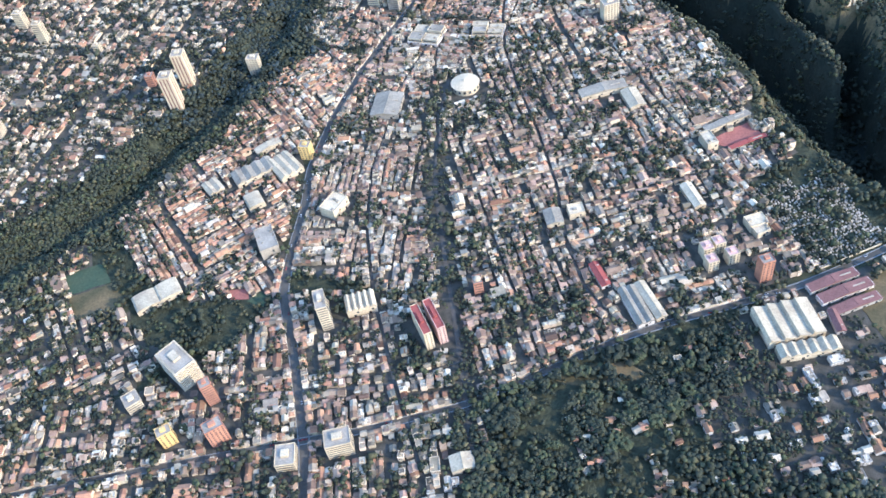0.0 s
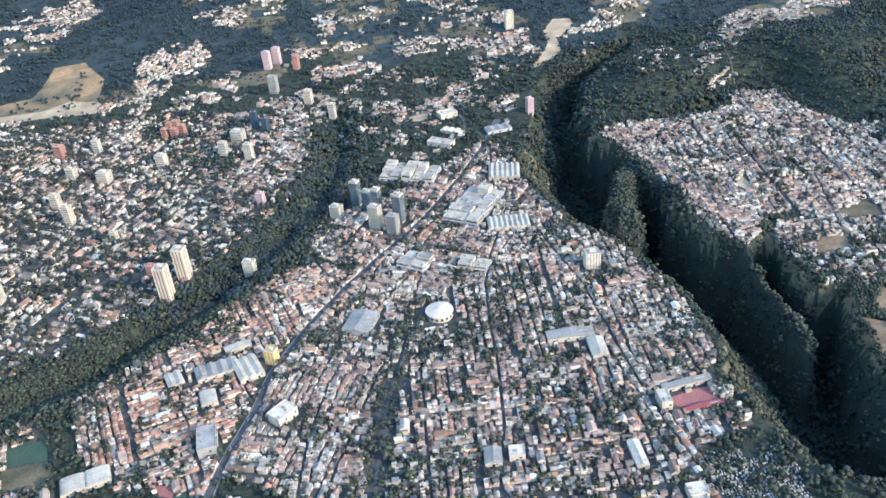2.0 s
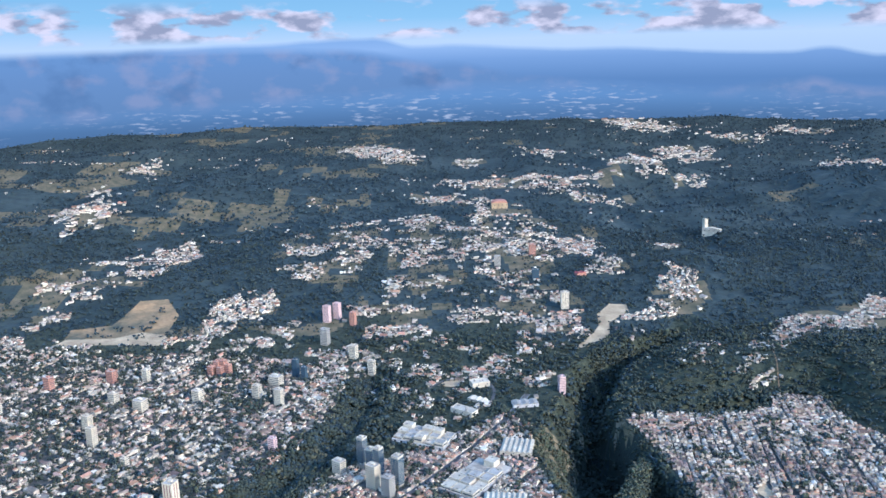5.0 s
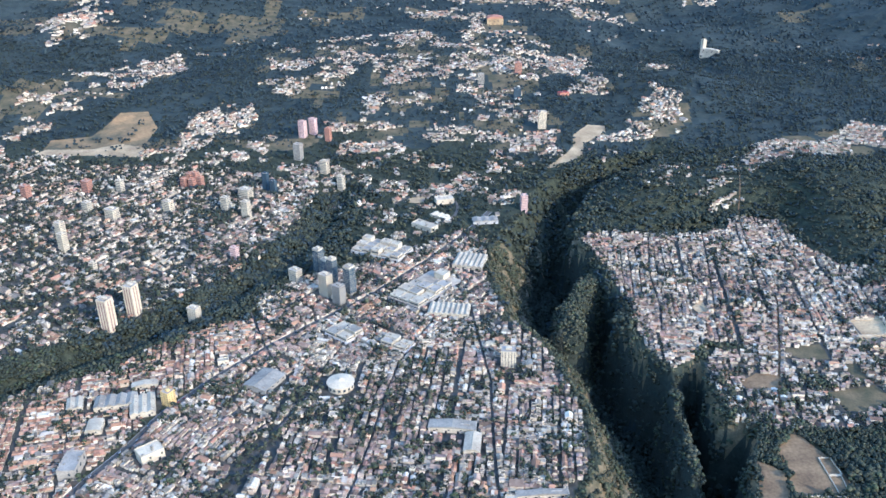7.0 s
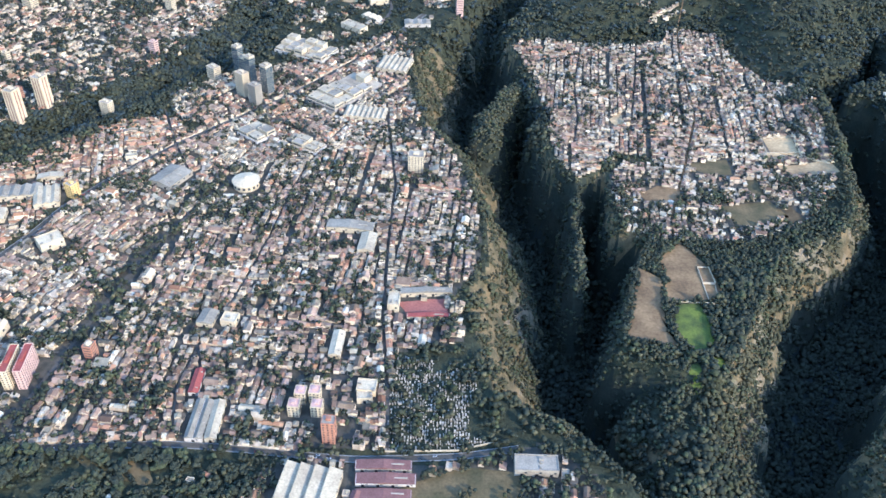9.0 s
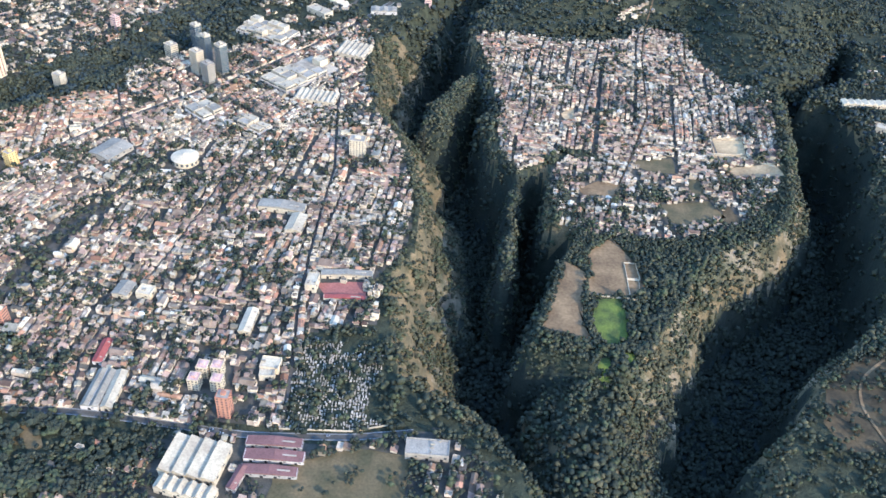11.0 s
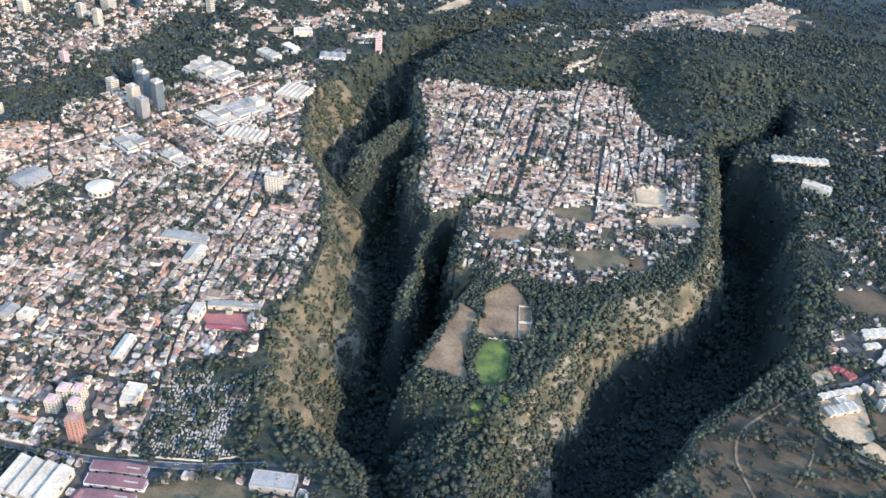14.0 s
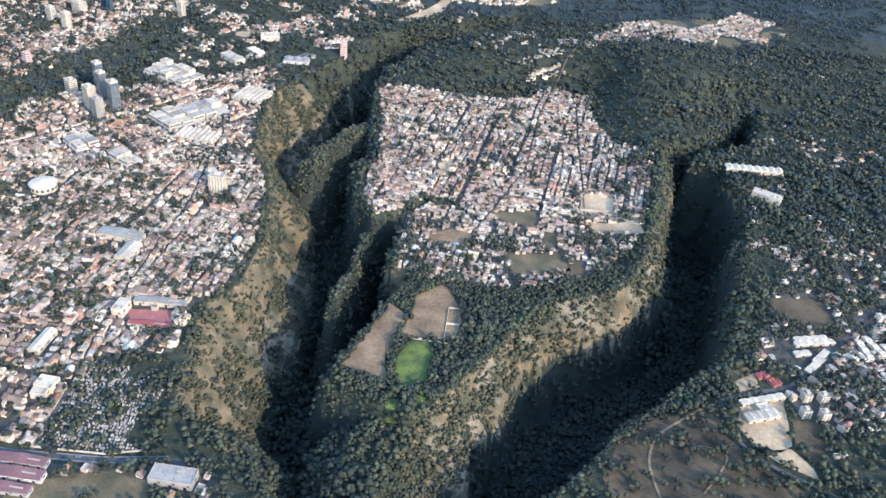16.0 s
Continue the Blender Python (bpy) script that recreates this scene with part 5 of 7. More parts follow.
# neighbours often share a roof style
same = wave(lots[:, 0] * 1.0, lots[:, 1], 22)
style = np.where((same > 0.62) & (style > 1), 1, style)
style = np.where((same < 0.24) & (style < 3), 3, style)
hx, hy, hturn, hw, hd = lots[:, 0], lots[:, 1], np.radians(lots[:, 2]), lots[:, 3] * rng.uniform(0.93, 1.0, n_), lots[:, 4]
front_b = is_front[built]
hh = np.where(np.where(rng.rand(n_) < 0.6, lots[:, 7], rng.rand(n_)) < 0.36, rng.uniform(3.1, 4.6, n_), rng.uniform(1.8, 2.6, n_))
big_ = (rng.rand(n_) < 0.03) & ~front_b
hw, hd, hh = hw * np.where(big_, 2.3, 1), hd * np.where(big_, 1.6, 1), hh + big_ * 1.3
hz = ground_z(hx, hy)
roof_form = np.where(style == 0, 0, np.where(style < 3, np.where(rng.rand(n_) < 0.34, 1, 0), np.where(rng.rand(n_) < 0.36, 0, 2)))   # 0 gable, 1 lean-to, 2 flat

# lean-to annexes and sheds behind the houses
an = np.concatenate([np.where(rng.rand(n_) < 0.45)[0], np.where(rng.rand(n_) < 0.2)[0]])
ax_ = hx[an] + rng.uniform(-0.35, 0.35, len(an)) * hw[an] * np.cos(hturn[an]) - rng.uniform(-0.45, 0.45, len(an)) * hd[an] * np.sin(hturn[an])
ay_ = hy[an] + rng.uniform(-0.35, 0.35, len(an)) * hw[an] * np.sin(hturn[an]) + rng.uniform(-0.45, 0.45, len(an)) * hd[an] * np.cos(hturn[an])
a_style = rng.choice(5, len(an), p=[0.08, 0.25, 0.27, 0.22, 0.18])
a_h = hh[an] * rng.uniform(0.6, 1.25, len(an))
a_w, a_d = hw[an] * rng.uniform(0.35, 0.7, len(an)), hd[an] * rng.uniform(0.35, 0.7, len(an))
a_form = np.full(len(an), 1)

# hamlets
hm = []
for cx_, cy_, rx_, ry_, s_ in HAMLETS:
    count = int(rx_ * ry_ * 0.32 * s_)
    a_ = rng.normal(size=(count, 2)) * 0.62
    xs_, ys_ = cx_ + a_[:, 0] * rx_, cy_ + a_[:, 1] * ry_
    # along winding streets
    keep = (np.abs(wave(xs_ + 7, ys_, 46) - 0.5) < 0.07) | (np.abs(wave(xs_, ys_ + 31, 32) - 0.45) < 0.035)
    keep &= wave(xs_ + 3, ys_, 17) > 0.3
    for x_, y_ in zip(xs_[keep], ys_[keep]):
        hm.append((x_, y_, rng.uniform(-30, 10), rng.uniform(2.3, 5), rng.uniform(2.2, 4.3), rng.uniform(1.3, 2.8)))
# terraces and villas of the upper quarters, row by row on bending streets
for share_, turn_, k, outline_ in ALL_QUARTERS:
    o_ = np.array(outline_, float)
    c_, th = o_.mean(0), radians(turn_)
    reach = np.hypot(*(o_ - c_).T).max()
    u_, v_ = np.meshgrid(np.arange(-reach, reach, 4.6 * k), np.arange(-reach, reach, 7.4 * k))
    u_, v_ = u_.ravel() + rng.uniform(-0.9, 0.9, u_.size) * k, v_.ravel() + rng.uniform(-0.7, 0.7, u_.size) * k
    bend = (wave(u_ + c_[0], v_ + c_[1], 90) - 0.5) * 60
    xs_, ys_ = c_[0] + u_ * math.cos(th) - (v_ + bend) * math.sin(th), c_[1] + u_ * math.sin(th) + (v_ + bend) * math.cos(th)
    patch = wave(xs_ + 5, ys_, 44) * 0.55 + wave(xs_, ys_ + 8, 15) * 0.45
    fray = 26 * k
    keep = inside(xs_ + (wave(xs_ + 50, ys_, 37) - 0.5) * 2 * fray, ys_ + (wave(xs_, ys_ + 70, 37) - 0.5) * 3 * fray, outline_) & (patch > 0.545 + (0.5 - share_) * 0.5) & (rng.rand(len(xs_)) < 0.82)
    for x_, y_ in zip(xs_[keep], ys_[keep]):
        big = 2.2 if rng.rand() < 0.05 else 1.0
        hm.append((x_, y_, turn_ + rng.normal() * 6 + (90 if rng.rand() < 0.3 else 0), rng.uniform(3.0, 5.2) * k * big, rng.uniform(3.0, 5.0) * k * big, rng.uniform(1.8, 3.6) * (0.6 + 0.4 * k)))
xs_, ys_ = rng.uniform(-1900, 1900, 16000), 1180 + 3200 * rng.rand(16000) ** 1.2
keep = (np.abs(wave(xs_, ys_, 140) - 0.5) < 0.04) & (wave(xs_ + 60, ys_, 260) * 0.7 + wave(xs_, ys_, 60) * 0.3 > 0.5) & (np.abs(xs_) < ys_ * 0.62)
for x_, y_ in zip(xs_[keep], ys_[keep]):
    hm.append((x_, y_, rng.uniform(-40, 40), rng.uniform(3.5, 8), rng.uniform(3.5, 6.5), rng.uniform(2, 4)))
hm = np.array(hm)
hm = hm[~blocked(hm[:, 0], hm[:, 1])]
mz = ground_z(hm[:, 0], hm[:, 1])
mstyle = rng.choice(5, len(hm), p=[0.20, 0.20, 0.18, 0.28, 0.14])
mform = np.where((mstyle == 0) | (rng.rand(len(hm)) < 0.35), 0, np.where((mstyle < 3) | (hm[:, 1] > 1500), 1, 2))


def houses_mesh(x, y, z, turn, w, d, h, style, form, name):
    """Many houses in one mesh: walls, gable roofs, lean-to roofs, parapet roofs and roof huts."""
    V, Q, T, qi, ti = [], [], [], [], []
    base = 0
    c, s = np.cos(turn), np.sin(turn)

    def put(local, sel):
        nonlocal base
        lx, ly, lz = local
        k = np.stack([x[sel][:, None] + c[sel][:, None] * lx - s[sel][:, None] * ly, y[sel][:, None] + s[sel][:, None] * lx + c[sel][:, None] * ly, z[sel][:, None] + lz], -1)
        V.append(k.reshape(-1, 3))
        first = base + np.arange(sel.sum())[:, None] * lx.shape[1]
        base += k.shape[0] * k.shape[1]
        return first

    def quads(first, table, index):
        for q in table:
            Q.append(first + np.array(q))
            qi.append(np.broadcast_to(index, (len(first),)).copy())

    def tris(first, table, index):
        for q in table:
            T.append(first + np.array(q))
            ti.append(np.broadcast_to(index, (len(first),)).copy())

    side = [(0, 1, 5, 4), (1, 2, 6, 5), (2, 3, 7, 6), (3, 0, 4, 7)]
    sx, sy = np.array([-1, 1, 1, -1, -1, 1, 1, -1.0]), np.array([-1, -1, 1, 1, -1, -1, 1, 1.0])
    # gable
    m = form == 0
    if m.any():
        a, b, e = w[m][:, None] / 2, d[m][:, None] / 2, h[m][:, None]
        lz = np.where(np.arange(8) < 4, -2.0, 0) + np.where(np.arange(8) < 4, 0, e)
        rise = np.minimum(a, b) * 0.5
        f = put((np.concatenate([sx * a, -a, a], 1), np.concatenate([sy * b, 0 * a, 0 * a], 1), np.concatenate([lz, e + rise, e + rise], 1)), m)
        quads(f, side, 5)
        tris(f, [(4, 8, 7), (5, 6, 9)], 5)
        o = 0.35
        rx = np.concatenate([-a - o, a + o, a + o, -a - o, -a - o, a + o], 1)
        ry = np.concatenate([-b - o, -b - o, 0 * a, 0 * a, b + o, b + o], 1)
        rz = np.concatenate([e - o * 0.5, e - o * 0.5, e + rise, e + rise, e - o * 0.5, e - o * 0.5], 1) + 0.06
        f = put((rx, ry, rz), m)
        quads(f, [(0, 1, 2, 3), (3, 2, 5, 4)], style[m])
    # lean-to
    m = form == 1
    if m.any():
        a, b, e = w[m][:, None] / 2, d[m][:, None] / 2, h[m][:, None]
        pitch = np.where((np.arange(m.sum()) % 3)[:, None] == 0, -1, 1) * np.minimum(b * 0.35, 0.9)
        top = e + pitch * sy
        lz = np.where(np.arange(8) < 4, -2.0, top)
        f = put((sx * a, sy * b, lz), m)
        quads(f, side, 5)
        o = 0.3
        rx = np.concatenate([-a - o, a + o, a + o, -a - o] * 2, 1)
        ry = np.concatenate([-b - o, -b - o, b + o, b + o] * 2, 1)
        tz = e + pitch * np.array([-1, -1, 1, 1.0]) * (1 + o / b)
        f = put((rx, ry, np.concatenate([tz - 0.05, tz + 0.14], 1)), m)
        quads(f, side + [(4, 5, 6, 7)], style[m])
    # flat with parapet
    m = form == 2
    if m.any():
        a, b, e = w[m][:, None] / 2, d[m][:, None] / 2, h[m][:, None]
        p = 0.25
        lx = np.concatenate([sx * a, sx * (a - p)], 1)
        ly = np.concatenate([sy * b, sy * (b - p)], 1)
        lz = np.concatenate([np.where(np.arange(8) < 4, -2.0, e + 0.45), np.where(np.arange(8) < 4, e, e + 0.45)], 1)
        f = put((lx, ly, lz), m)
        quads(f, side + [(4, 5, 13, 12), (5, 6, 14, 13), (6, 7, 15, 14), (7, 4, 12, 15), (12, 13, 9, 8), (13, 14, 10, 9), (14, 15, 11, 10), (15, 12, 8, 11)], 5)
        f = put((sx[:4] * (a - p), sy[:4] * (b - p), e + 0.02 + 0 * sx[:4]), m)
        quads(f, [(0, 1, 2, 3)], style[m])
        # a stair hut or a tank on many of them
        r = np.random.RandomState(3)
        hut = m & (r.rand(len(m)) < 0.55)
        a, b, e = w[hut][:, None] / 2, d[hut][:, None] / 2, h[hut][:, None]
        k = r.rand(hut.sum(), 4)
        cx_, cy_ = (k[:, :1] - 0.5) * a * 1.1, (k[:, 1:2] - 0.5) * b * 1.1
        hw_, hh_ = 0.5 + k[:, 2:3] * np.minimum(a, b) * 0.3, 0.6 + k[:, 3:4] * 1.5
        f = put((cx_ + sx * hw_, cy_ + sy * hw_, np.where(np.arange(8) < 4, e, e + hh_)), hut)
        quads(f, side, 5)
        quads(f, [(4, 5, 6, 7)], style[hut])
    faces = [np.concatenate(Q)]
    index = [np.concatenate(qi)]
    if T:
        faces.append(np.concatenate(T))
        index.append(np.concatenate(ti))
    return mesh_np(name, np.concatenate(V), faces, [M["tile"], M["rust"], M["zinc"], M["concrete"], M["white"], M["wall"]], index)


# the houses of one stretch by the boulevard are things of their own
near = (hy < 420) & (hx > -470) & (hx < 70)
order = np.where(near)[0]
order = order[np.argsort(hy[order])][:275]
single = np.zeros(n_, bool)
single[order] = True
rest = ~single
roof_names = ["clay-tiled", "rusty sheet-metal", "grey zinc", "flat concrete", "flat white"]
ar_ = ~single[an]
cat_ = lambda p, q: np.concatenate([p[rest], q[ar_]])
town = new("far_houses", houses_mesh(cat_(hx, ax_), cat_(hy, ay_), cat_(hz, ground_z(ax_, ay_)), cat_(hturn, hturn[an]), cat_(hw, a_w), cat_(hd, a_d), cat_(hh, a_h), cat_(style, a_style), cat_(roof_form, a_form), "town_houses"))
tagged(town, "densely packed low houses with rust, zinc, tile and white roofs", "houses", kind="stuff")
ham = new("hamlet_houses", houses_mesh(hm[:, 0], hm[:, 1], mz, np.radians(hm[:, 2]), hm[:, 3], hm[:, 4], hm[:, 5], mstyle, mform, "hamlet_houses"))
tagged(ham, "scattered pale houses among woods on far hills", "houses", kind="stuff")


def house_proto(w, d, h, st, fm):
    """One house: wall, roof, door, windows, roof tank or chimney."""
    roof_m = [M["tile"], M["rust"], M["zinc"], M["concrete"], M["white"]][st]
    t = thing("house", pose(0, 0, 0), f"{'two' if h > 2.6 else 'one'}-storey rendered house with {roof_names[st]} roof", "house", "houses by the boulevard")
    if fm == 0:
        rise = min(w, d) * 0.28
        bm = bmesh.new()
        a, b = w / 2, d / 2
        vs = [bm.verts.new(p) for p in [(-a, -b, -2), (a, -b, -2), (a, b, -2), (-a, b, -2), (-a, -b, h), (a, -b, h), (a, b, h), (-a, b, h), (-a, 0, h + rise), (a, 0, h + rise)]]
        for f in [(0, 1, 5, 4), (2, 3, 7, 6), (1, 2, 6, 9, 5), (3, 0, 4, 8, 7), (3, 2, 1, 0)]:
            bm.faces.new([vs[i] for i in f])
        part("wall", bm, M["wall_o"], t)
        for sg in (-1, 1):
            bm = bmesh.new()
            o, th_ = 0.35, 0.14
            lo = [(-a - o, sg * (b + o), h - 0.2), (a + o, sg * (b + o), h - 0.2), (a + o, 0, h + rise + 0.05), (-a - o, 0, h + rise + 0.05)]
            v1 = [bm.verts.new(p) for p in lo]
            v2 = [bm.verts.new((p[0], p[1], p[2] + th_)) for p in lo]
            for f in [v1[::-1], v2] + [[v1[i], v1[(i + 1) % 4], v2[(i + 1) % 4], v2[i]] for i in range(4)]:
                bm.faces.new(f)
            bmesh.ops.recalc_face_normals(bm, faces=bm.faces)
            part("roof", bm, roof_m, t)
    elif fm == 1:
        part("wall", boxes((-w / 2, w / 2, -d / 2, d / 2, -2, h)), M["wall_o"], t)
        bm = boxes((-w / 2 - 0.3, w / 2 + 0.3, -d / 2 - 0.3, d / 2 + 0.3, h - 0.02, h + 0.14))
        for v in bm.verts:
            v.co.z += 0.35 + 0.6 * v.co.y / d
        part("roof", bm, roof_m, t)
        part("gable_wall", boxes((-w / 2 + 0.05, w / 2 - 0.05, d / 2 - 0.2, d / 2 - 0.02, h, h + 0.6)), M["wall_o"], t)
    else:
        part("wall", boxes((-w / 2, w / 2, -d / 2, d / 2, -2, h)), M["wall_o"], t)
        part("roof", boxes((-w / 2 + 0.25, w / 2 - 0.25, -d / 2 + 0.25, d / 2 - 0.25, h, h + 0.06)), roof_m, t)
        part("parapet", boxes((-w / 2, w / 2, -d / 2, -d / 2 + 0.22, h, h + 0.5), (-w / 2, w / 2, d / 2 - 0.22, d / 2, h, h + 0.5),
                              (-w / 2, -w / 2 + 0.22, -d / 2 + 0.22, d / 2 - 0.22, h, h + 0.5), (w / 2 - 0.22, w / 2, -d / 2 + 0.22, d / 2 - 0.22, h, h + 0.5)), M["wall_o"], t)
        part("stair_hut", boxes((-w * 0.3, -w * 0.02, d * 0.05, d * 0.32, h + 0.06, h + 1.5)), M["wall_o"], t)
        bm = bmesh.new()
        bmesh.ops.create_cone(bm, cap_ends=True, segments=8, radius1=0.5, radius2=0.42, depth=1.0, matrix=Matrix.Translation((w * 0.25, -d * 0.2, h + 0.55)))
        part("water_tank", bm, M["zinc"], t)
    part("door", boxes((-0.25, 0.3, -d / 2 - 0.05, -d / 2 + 0.1, 0, 1.3)), M["dark"], t)
    for z0 in ([0.7] if h < 2.6 else [0.6, 2.2]):
        for u in (-w * 0.3, w * 0.3):
            part("window", boxes((u - 0.32, u + 0.32, -d / 2 - 0.05, -d / 2 + 0.1, z0, z0 + 0.7)), M["glass"], t)
        part("window", boxes((w / 2 - 0.1, w / 2 + 0.05, -0.5, 0.5, z0, z0 + 0.7)), M["glass"], t)
    return t


protos = {}
for i_ in order:
    key = (int(style[i_]), int(roof_form[i_]), bool(hh[i_] > 2.6), int(np.clip(hw[i_] // 1.4, 1, 5)))
    at_ = pose(hx[i_], hy[i_], hz[i_] + 0.05, 0, 0, math.degrees(hturn[i_]))
    if key not in protos:
        protos[key] = house_proto(key[3] * 1.4 + 0.7, float(np.clip(hd[i_], 3.2, 6)), 3.4 if key[2] else 2.0, key[0], key[1])
        protos[key].matrix_world = at_
    else:
        copy_thing(protos[key], at_)

# ---------------------------------------------------------------- tombs of the cemetery
tv, tq = [], []
rr = np.random.RandomState(4)
us, vs_ = np.meshgrid(np.arange(4, 92, 2.0), np.arange(360, 455, 2.7))
us, vs_ = us.ravel() + rr.uniform(-0.5, 0.5, us.size), vs_.ravel() + rr.uniform(-0.6, 0.6, us.size)
k_ = inside(us, vs_, CEMETERY) & (rr.rand(us.size) < 0.72) & (wave(us, vs_, 9) > 0.25)
us, vs_ = us[k_], vs_[k_]
sx_, sy_ = np.array([-1, 1, 1, -1, -1, 1, 1, -1.0]), np.array([-1, -1, 1, 1, -1, -1, 1, 1.0])
tw_, td_, th_ = rr.uniform(0.3, 0.75, us.size)[:, None], rr.uniform(0.4, 1.0, us.size)[:, None], rr.uniform(0.4, 1.7, us.size)[:, None]
tz_ = ground_z(us, vs_)[:, None]
V_ = np.stack([us[:, None] + sx_ * tw_, vs_[:, None] + sy_ * td_, np.where(np.arange(8) < 4, tz_ - 0.3, tz_ + th_)], -1).reshape(-1, 3)
F_ = np.concatenate([np.arange(us.size)[:, None] * 8 + np.array(q) for q in [(0, 1, 5, 4), (1, 2, 6, 5), (2, 3, 7, 6), (3, 0, 4, 7), (4, 5, 6, 7)]])
tagged(new("tombs", mesh_np("tombs", V_, [F_], [M["stone"]])), "rows of pale stone tombs in a cemetery", "tombs", kind="stuff")

# ---------------------------------------------------------------- trees
OCT = np.array([(1, 0, 0), (-1, 0, 0), (0, 1, 0), (0, -1, 0), (0, 0, 1), (0, 0, -1.0)])
OCT_F = np.array([(0, 2, 4), (2, 1, 4), (1, 3, 4), (3, 0, 4), (2, 0, 5), (1, 2, 5), (3, 1, 5), (0, 3, 5)])


def crown_template(clumps, seed):
    """Ragged leaf clumps round a leaning middle; radius about 1, standing from 0.35 to 2."""
    r = np.random.RandomState(seed)
    v, f = [], []
    for k in range(clumps):
        a, q = r.rand() * math.tau, r.rand()
        rad = 0.25 + 0.55 * math.sqrt(r.rand())
        c = np.array([math.cos(a) * rad, math.sin(a) * rad, 0.75 + 0.95 * (1 - rad) * q + 0.3 * r.rand()])
        turn = np.linalg.qr(r.randn(3, 3))[0]
        size = r.uniform(0.36, 0.58) * (1.0 if clumps > 4 else 1.25)
        v.append((OCT * r.uniform(0.8, 1.2, (6, 1)) * size) @ turn * np.array([1, 1, 0.85]) + c)
        f.append(OCT_F + 6 * k)
    return np.concatenate(v), np.concatenate(f)


def trunk_template():
    v, f = [], []
    for k, (z, r) in enumerate([(-0.5, 0.12), (0.5, 0.08), (1.1, 0.03)]):
        v += [(math.cos(a) * r + 0.04 * k, math.sin(a) * r, z) for a in np.arange(4) * math.tau / 4]
    for k in range(2):
        for i in range(4):
            f.append((k * 4 + i, k * 4 + (i + 1) % 4, k * 4 + 4 + (i + 1) % 4, k * 4 + 4 + i))
    # two limbs
    for a in (0.6, 3.5):
        b = len(v)
        ex_ = (math.cos(a) * 0.5, math.sin(a) * 0.5, 1.05)
        v += [(0.05, 0.03, 0.5), (0.05, -0.03, 0.5), (0.0, 0, 0.62), ex_]
        f += [(b, b + 1, b + 3, b + 3), (b + 1, b + 2, b + 3, b + 3), (b + 2, b, b + 3, b + 3)]
    return np.array(v), [q for q in f]


def forest(name, x, y, z, r, mats, clumps, label, trunks=False, squash=1.0, seed=1):
    rs = np.random.RandomState(seed)
    V, F, I = [], [], []
    base = 0
    pick = rs.randint(0, 10, len(x))
    mi = rs.choice(len(mats), len(x), p=[0.66, 0.19, 0.15][:len(mats)] if len(mats) == 3 else None)
    for k in range(10):
        tv, tf = crown_template(clumps, 100 + k + clumps * 31)
        s = pick == k
        if not s.any():
            continue
        n = s.sum()
        a = rs.rand(n) * math.tau
        c, sn = np.cos(a)[:, None], np.sin(a)[:, None]
        rr_ = r[s][:, None]
        hgt = rr_ * rs.uniform(0.7, 1.15, (n, 1)) * squash
        p = np.stack([x[s][:, None] + rr_ * (c * tv[:, 0] - sn * tv[:, 1]), y[s][:, None] + rr_ * (sn * tv[:, 0] + c * tv[:, 1]), z[s][:, None] + hgt * tv[:, 2] - 0.2 * rr_], -1)
        V.append(p.reshape(-1, 3))
        F.append((base + np.arange(n)[:, None, None] * len(tv) + tf[None]).reshape(-1, 3))
        I.append(np.repeat(mi[s], len(tf)))
        base += n * len(tv)
    ob = new(name, mesh_np(name, np.concatenate(V), [np.concatenate(F)], mats, [np.concatenate(I)]))
    ob.data.polygons.foreach_set("use_smooth", np.ones(len(ob.data.polygons), bool))
    return tagged(ob, label, "trees", kind="stuff")


rt = np.random.RandomState(21)


def scatter(n, x0, x1, y0, y1):
    return rt.uniform(x0, x1, n), rt.uniform(y0, y1, n)


# woods on gorge sides and floors
px_, py_ = scatter(96000, 0, 660, 240, 1340)
g_ = bare(px_, py_)
rel_ = height(px_, py_, True)
tuft = wave(px_ + 5, py_, 31) * 0.5 + wave(px_, py_, 11) * 0.5
dense_ = np.where(rel_ < 1.5, np.where(tuft > np.where(px_ < 140, 0.50, 0.40), 0.95, np.where(px_ < 140, 0.2, 0.36)), 0.62)
dense_ = np.where((line_distance(px_, py_, SPUR_A) < 20) | (line_distance(px_, py_, SPUR_B) < 38), 1.0, dense_)
k_ = (g_ > 0.5) & (rt.rand(len(px_)) < dense_)
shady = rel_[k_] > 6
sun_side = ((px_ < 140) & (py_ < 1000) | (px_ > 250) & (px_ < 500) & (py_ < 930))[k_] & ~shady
gorge_t = np.stack([px_[k_], py_[k_]])
# rims, ravine, woods and level land
px_, py_ = scatter(102000, -900, 900, 130, 1330)
qx_, qy_ = scatter(9000, 190, 470, 430, 660)
rx_, ry_ = scatter(9000, 400, 760, 330, 900)
sx_2, sy_2 = scatter(6000, -275, -55, 130, 350)
qx_, qy_ = np.concatenate([qx_, sx_2]), np.concatenate([qy_, sy_2])
rl_ = np.array(RAVINE, float)
ri_, rk_ = rt.randint(0, len(rl_) - 1, 15000), rt.rand(15000, 1)
rp_ = rl_[ri_] * (1 - rk_) + rl_[ri_ + 1] * rk_ + rt.normal(size=(15000, 2)) * 24
px_, py_ = np.concatenate([px_, qx_, rx_, rp_[:, 0]]), np.concatenate([py_, qy_, ry_, rp_[:, 1]])
on_land = (bare(px_, py_) <= 0) & (np.abs(px_) < 330 + py_ * 0.62)
rv_ = line_distance(px_ + (wave(px_, py_, 75) - 0.5) * 46, py_ + (wave(px_ + 31, py_, 75) - 0.5) * 46, RAVINE)
rim_ = np.minimum(line_distance(px_, py_, RIM_WEST), np.minimum(line_distance(px_, py_, PENINSULA, True), line_distance(px_, py_, RIM_EAST)))
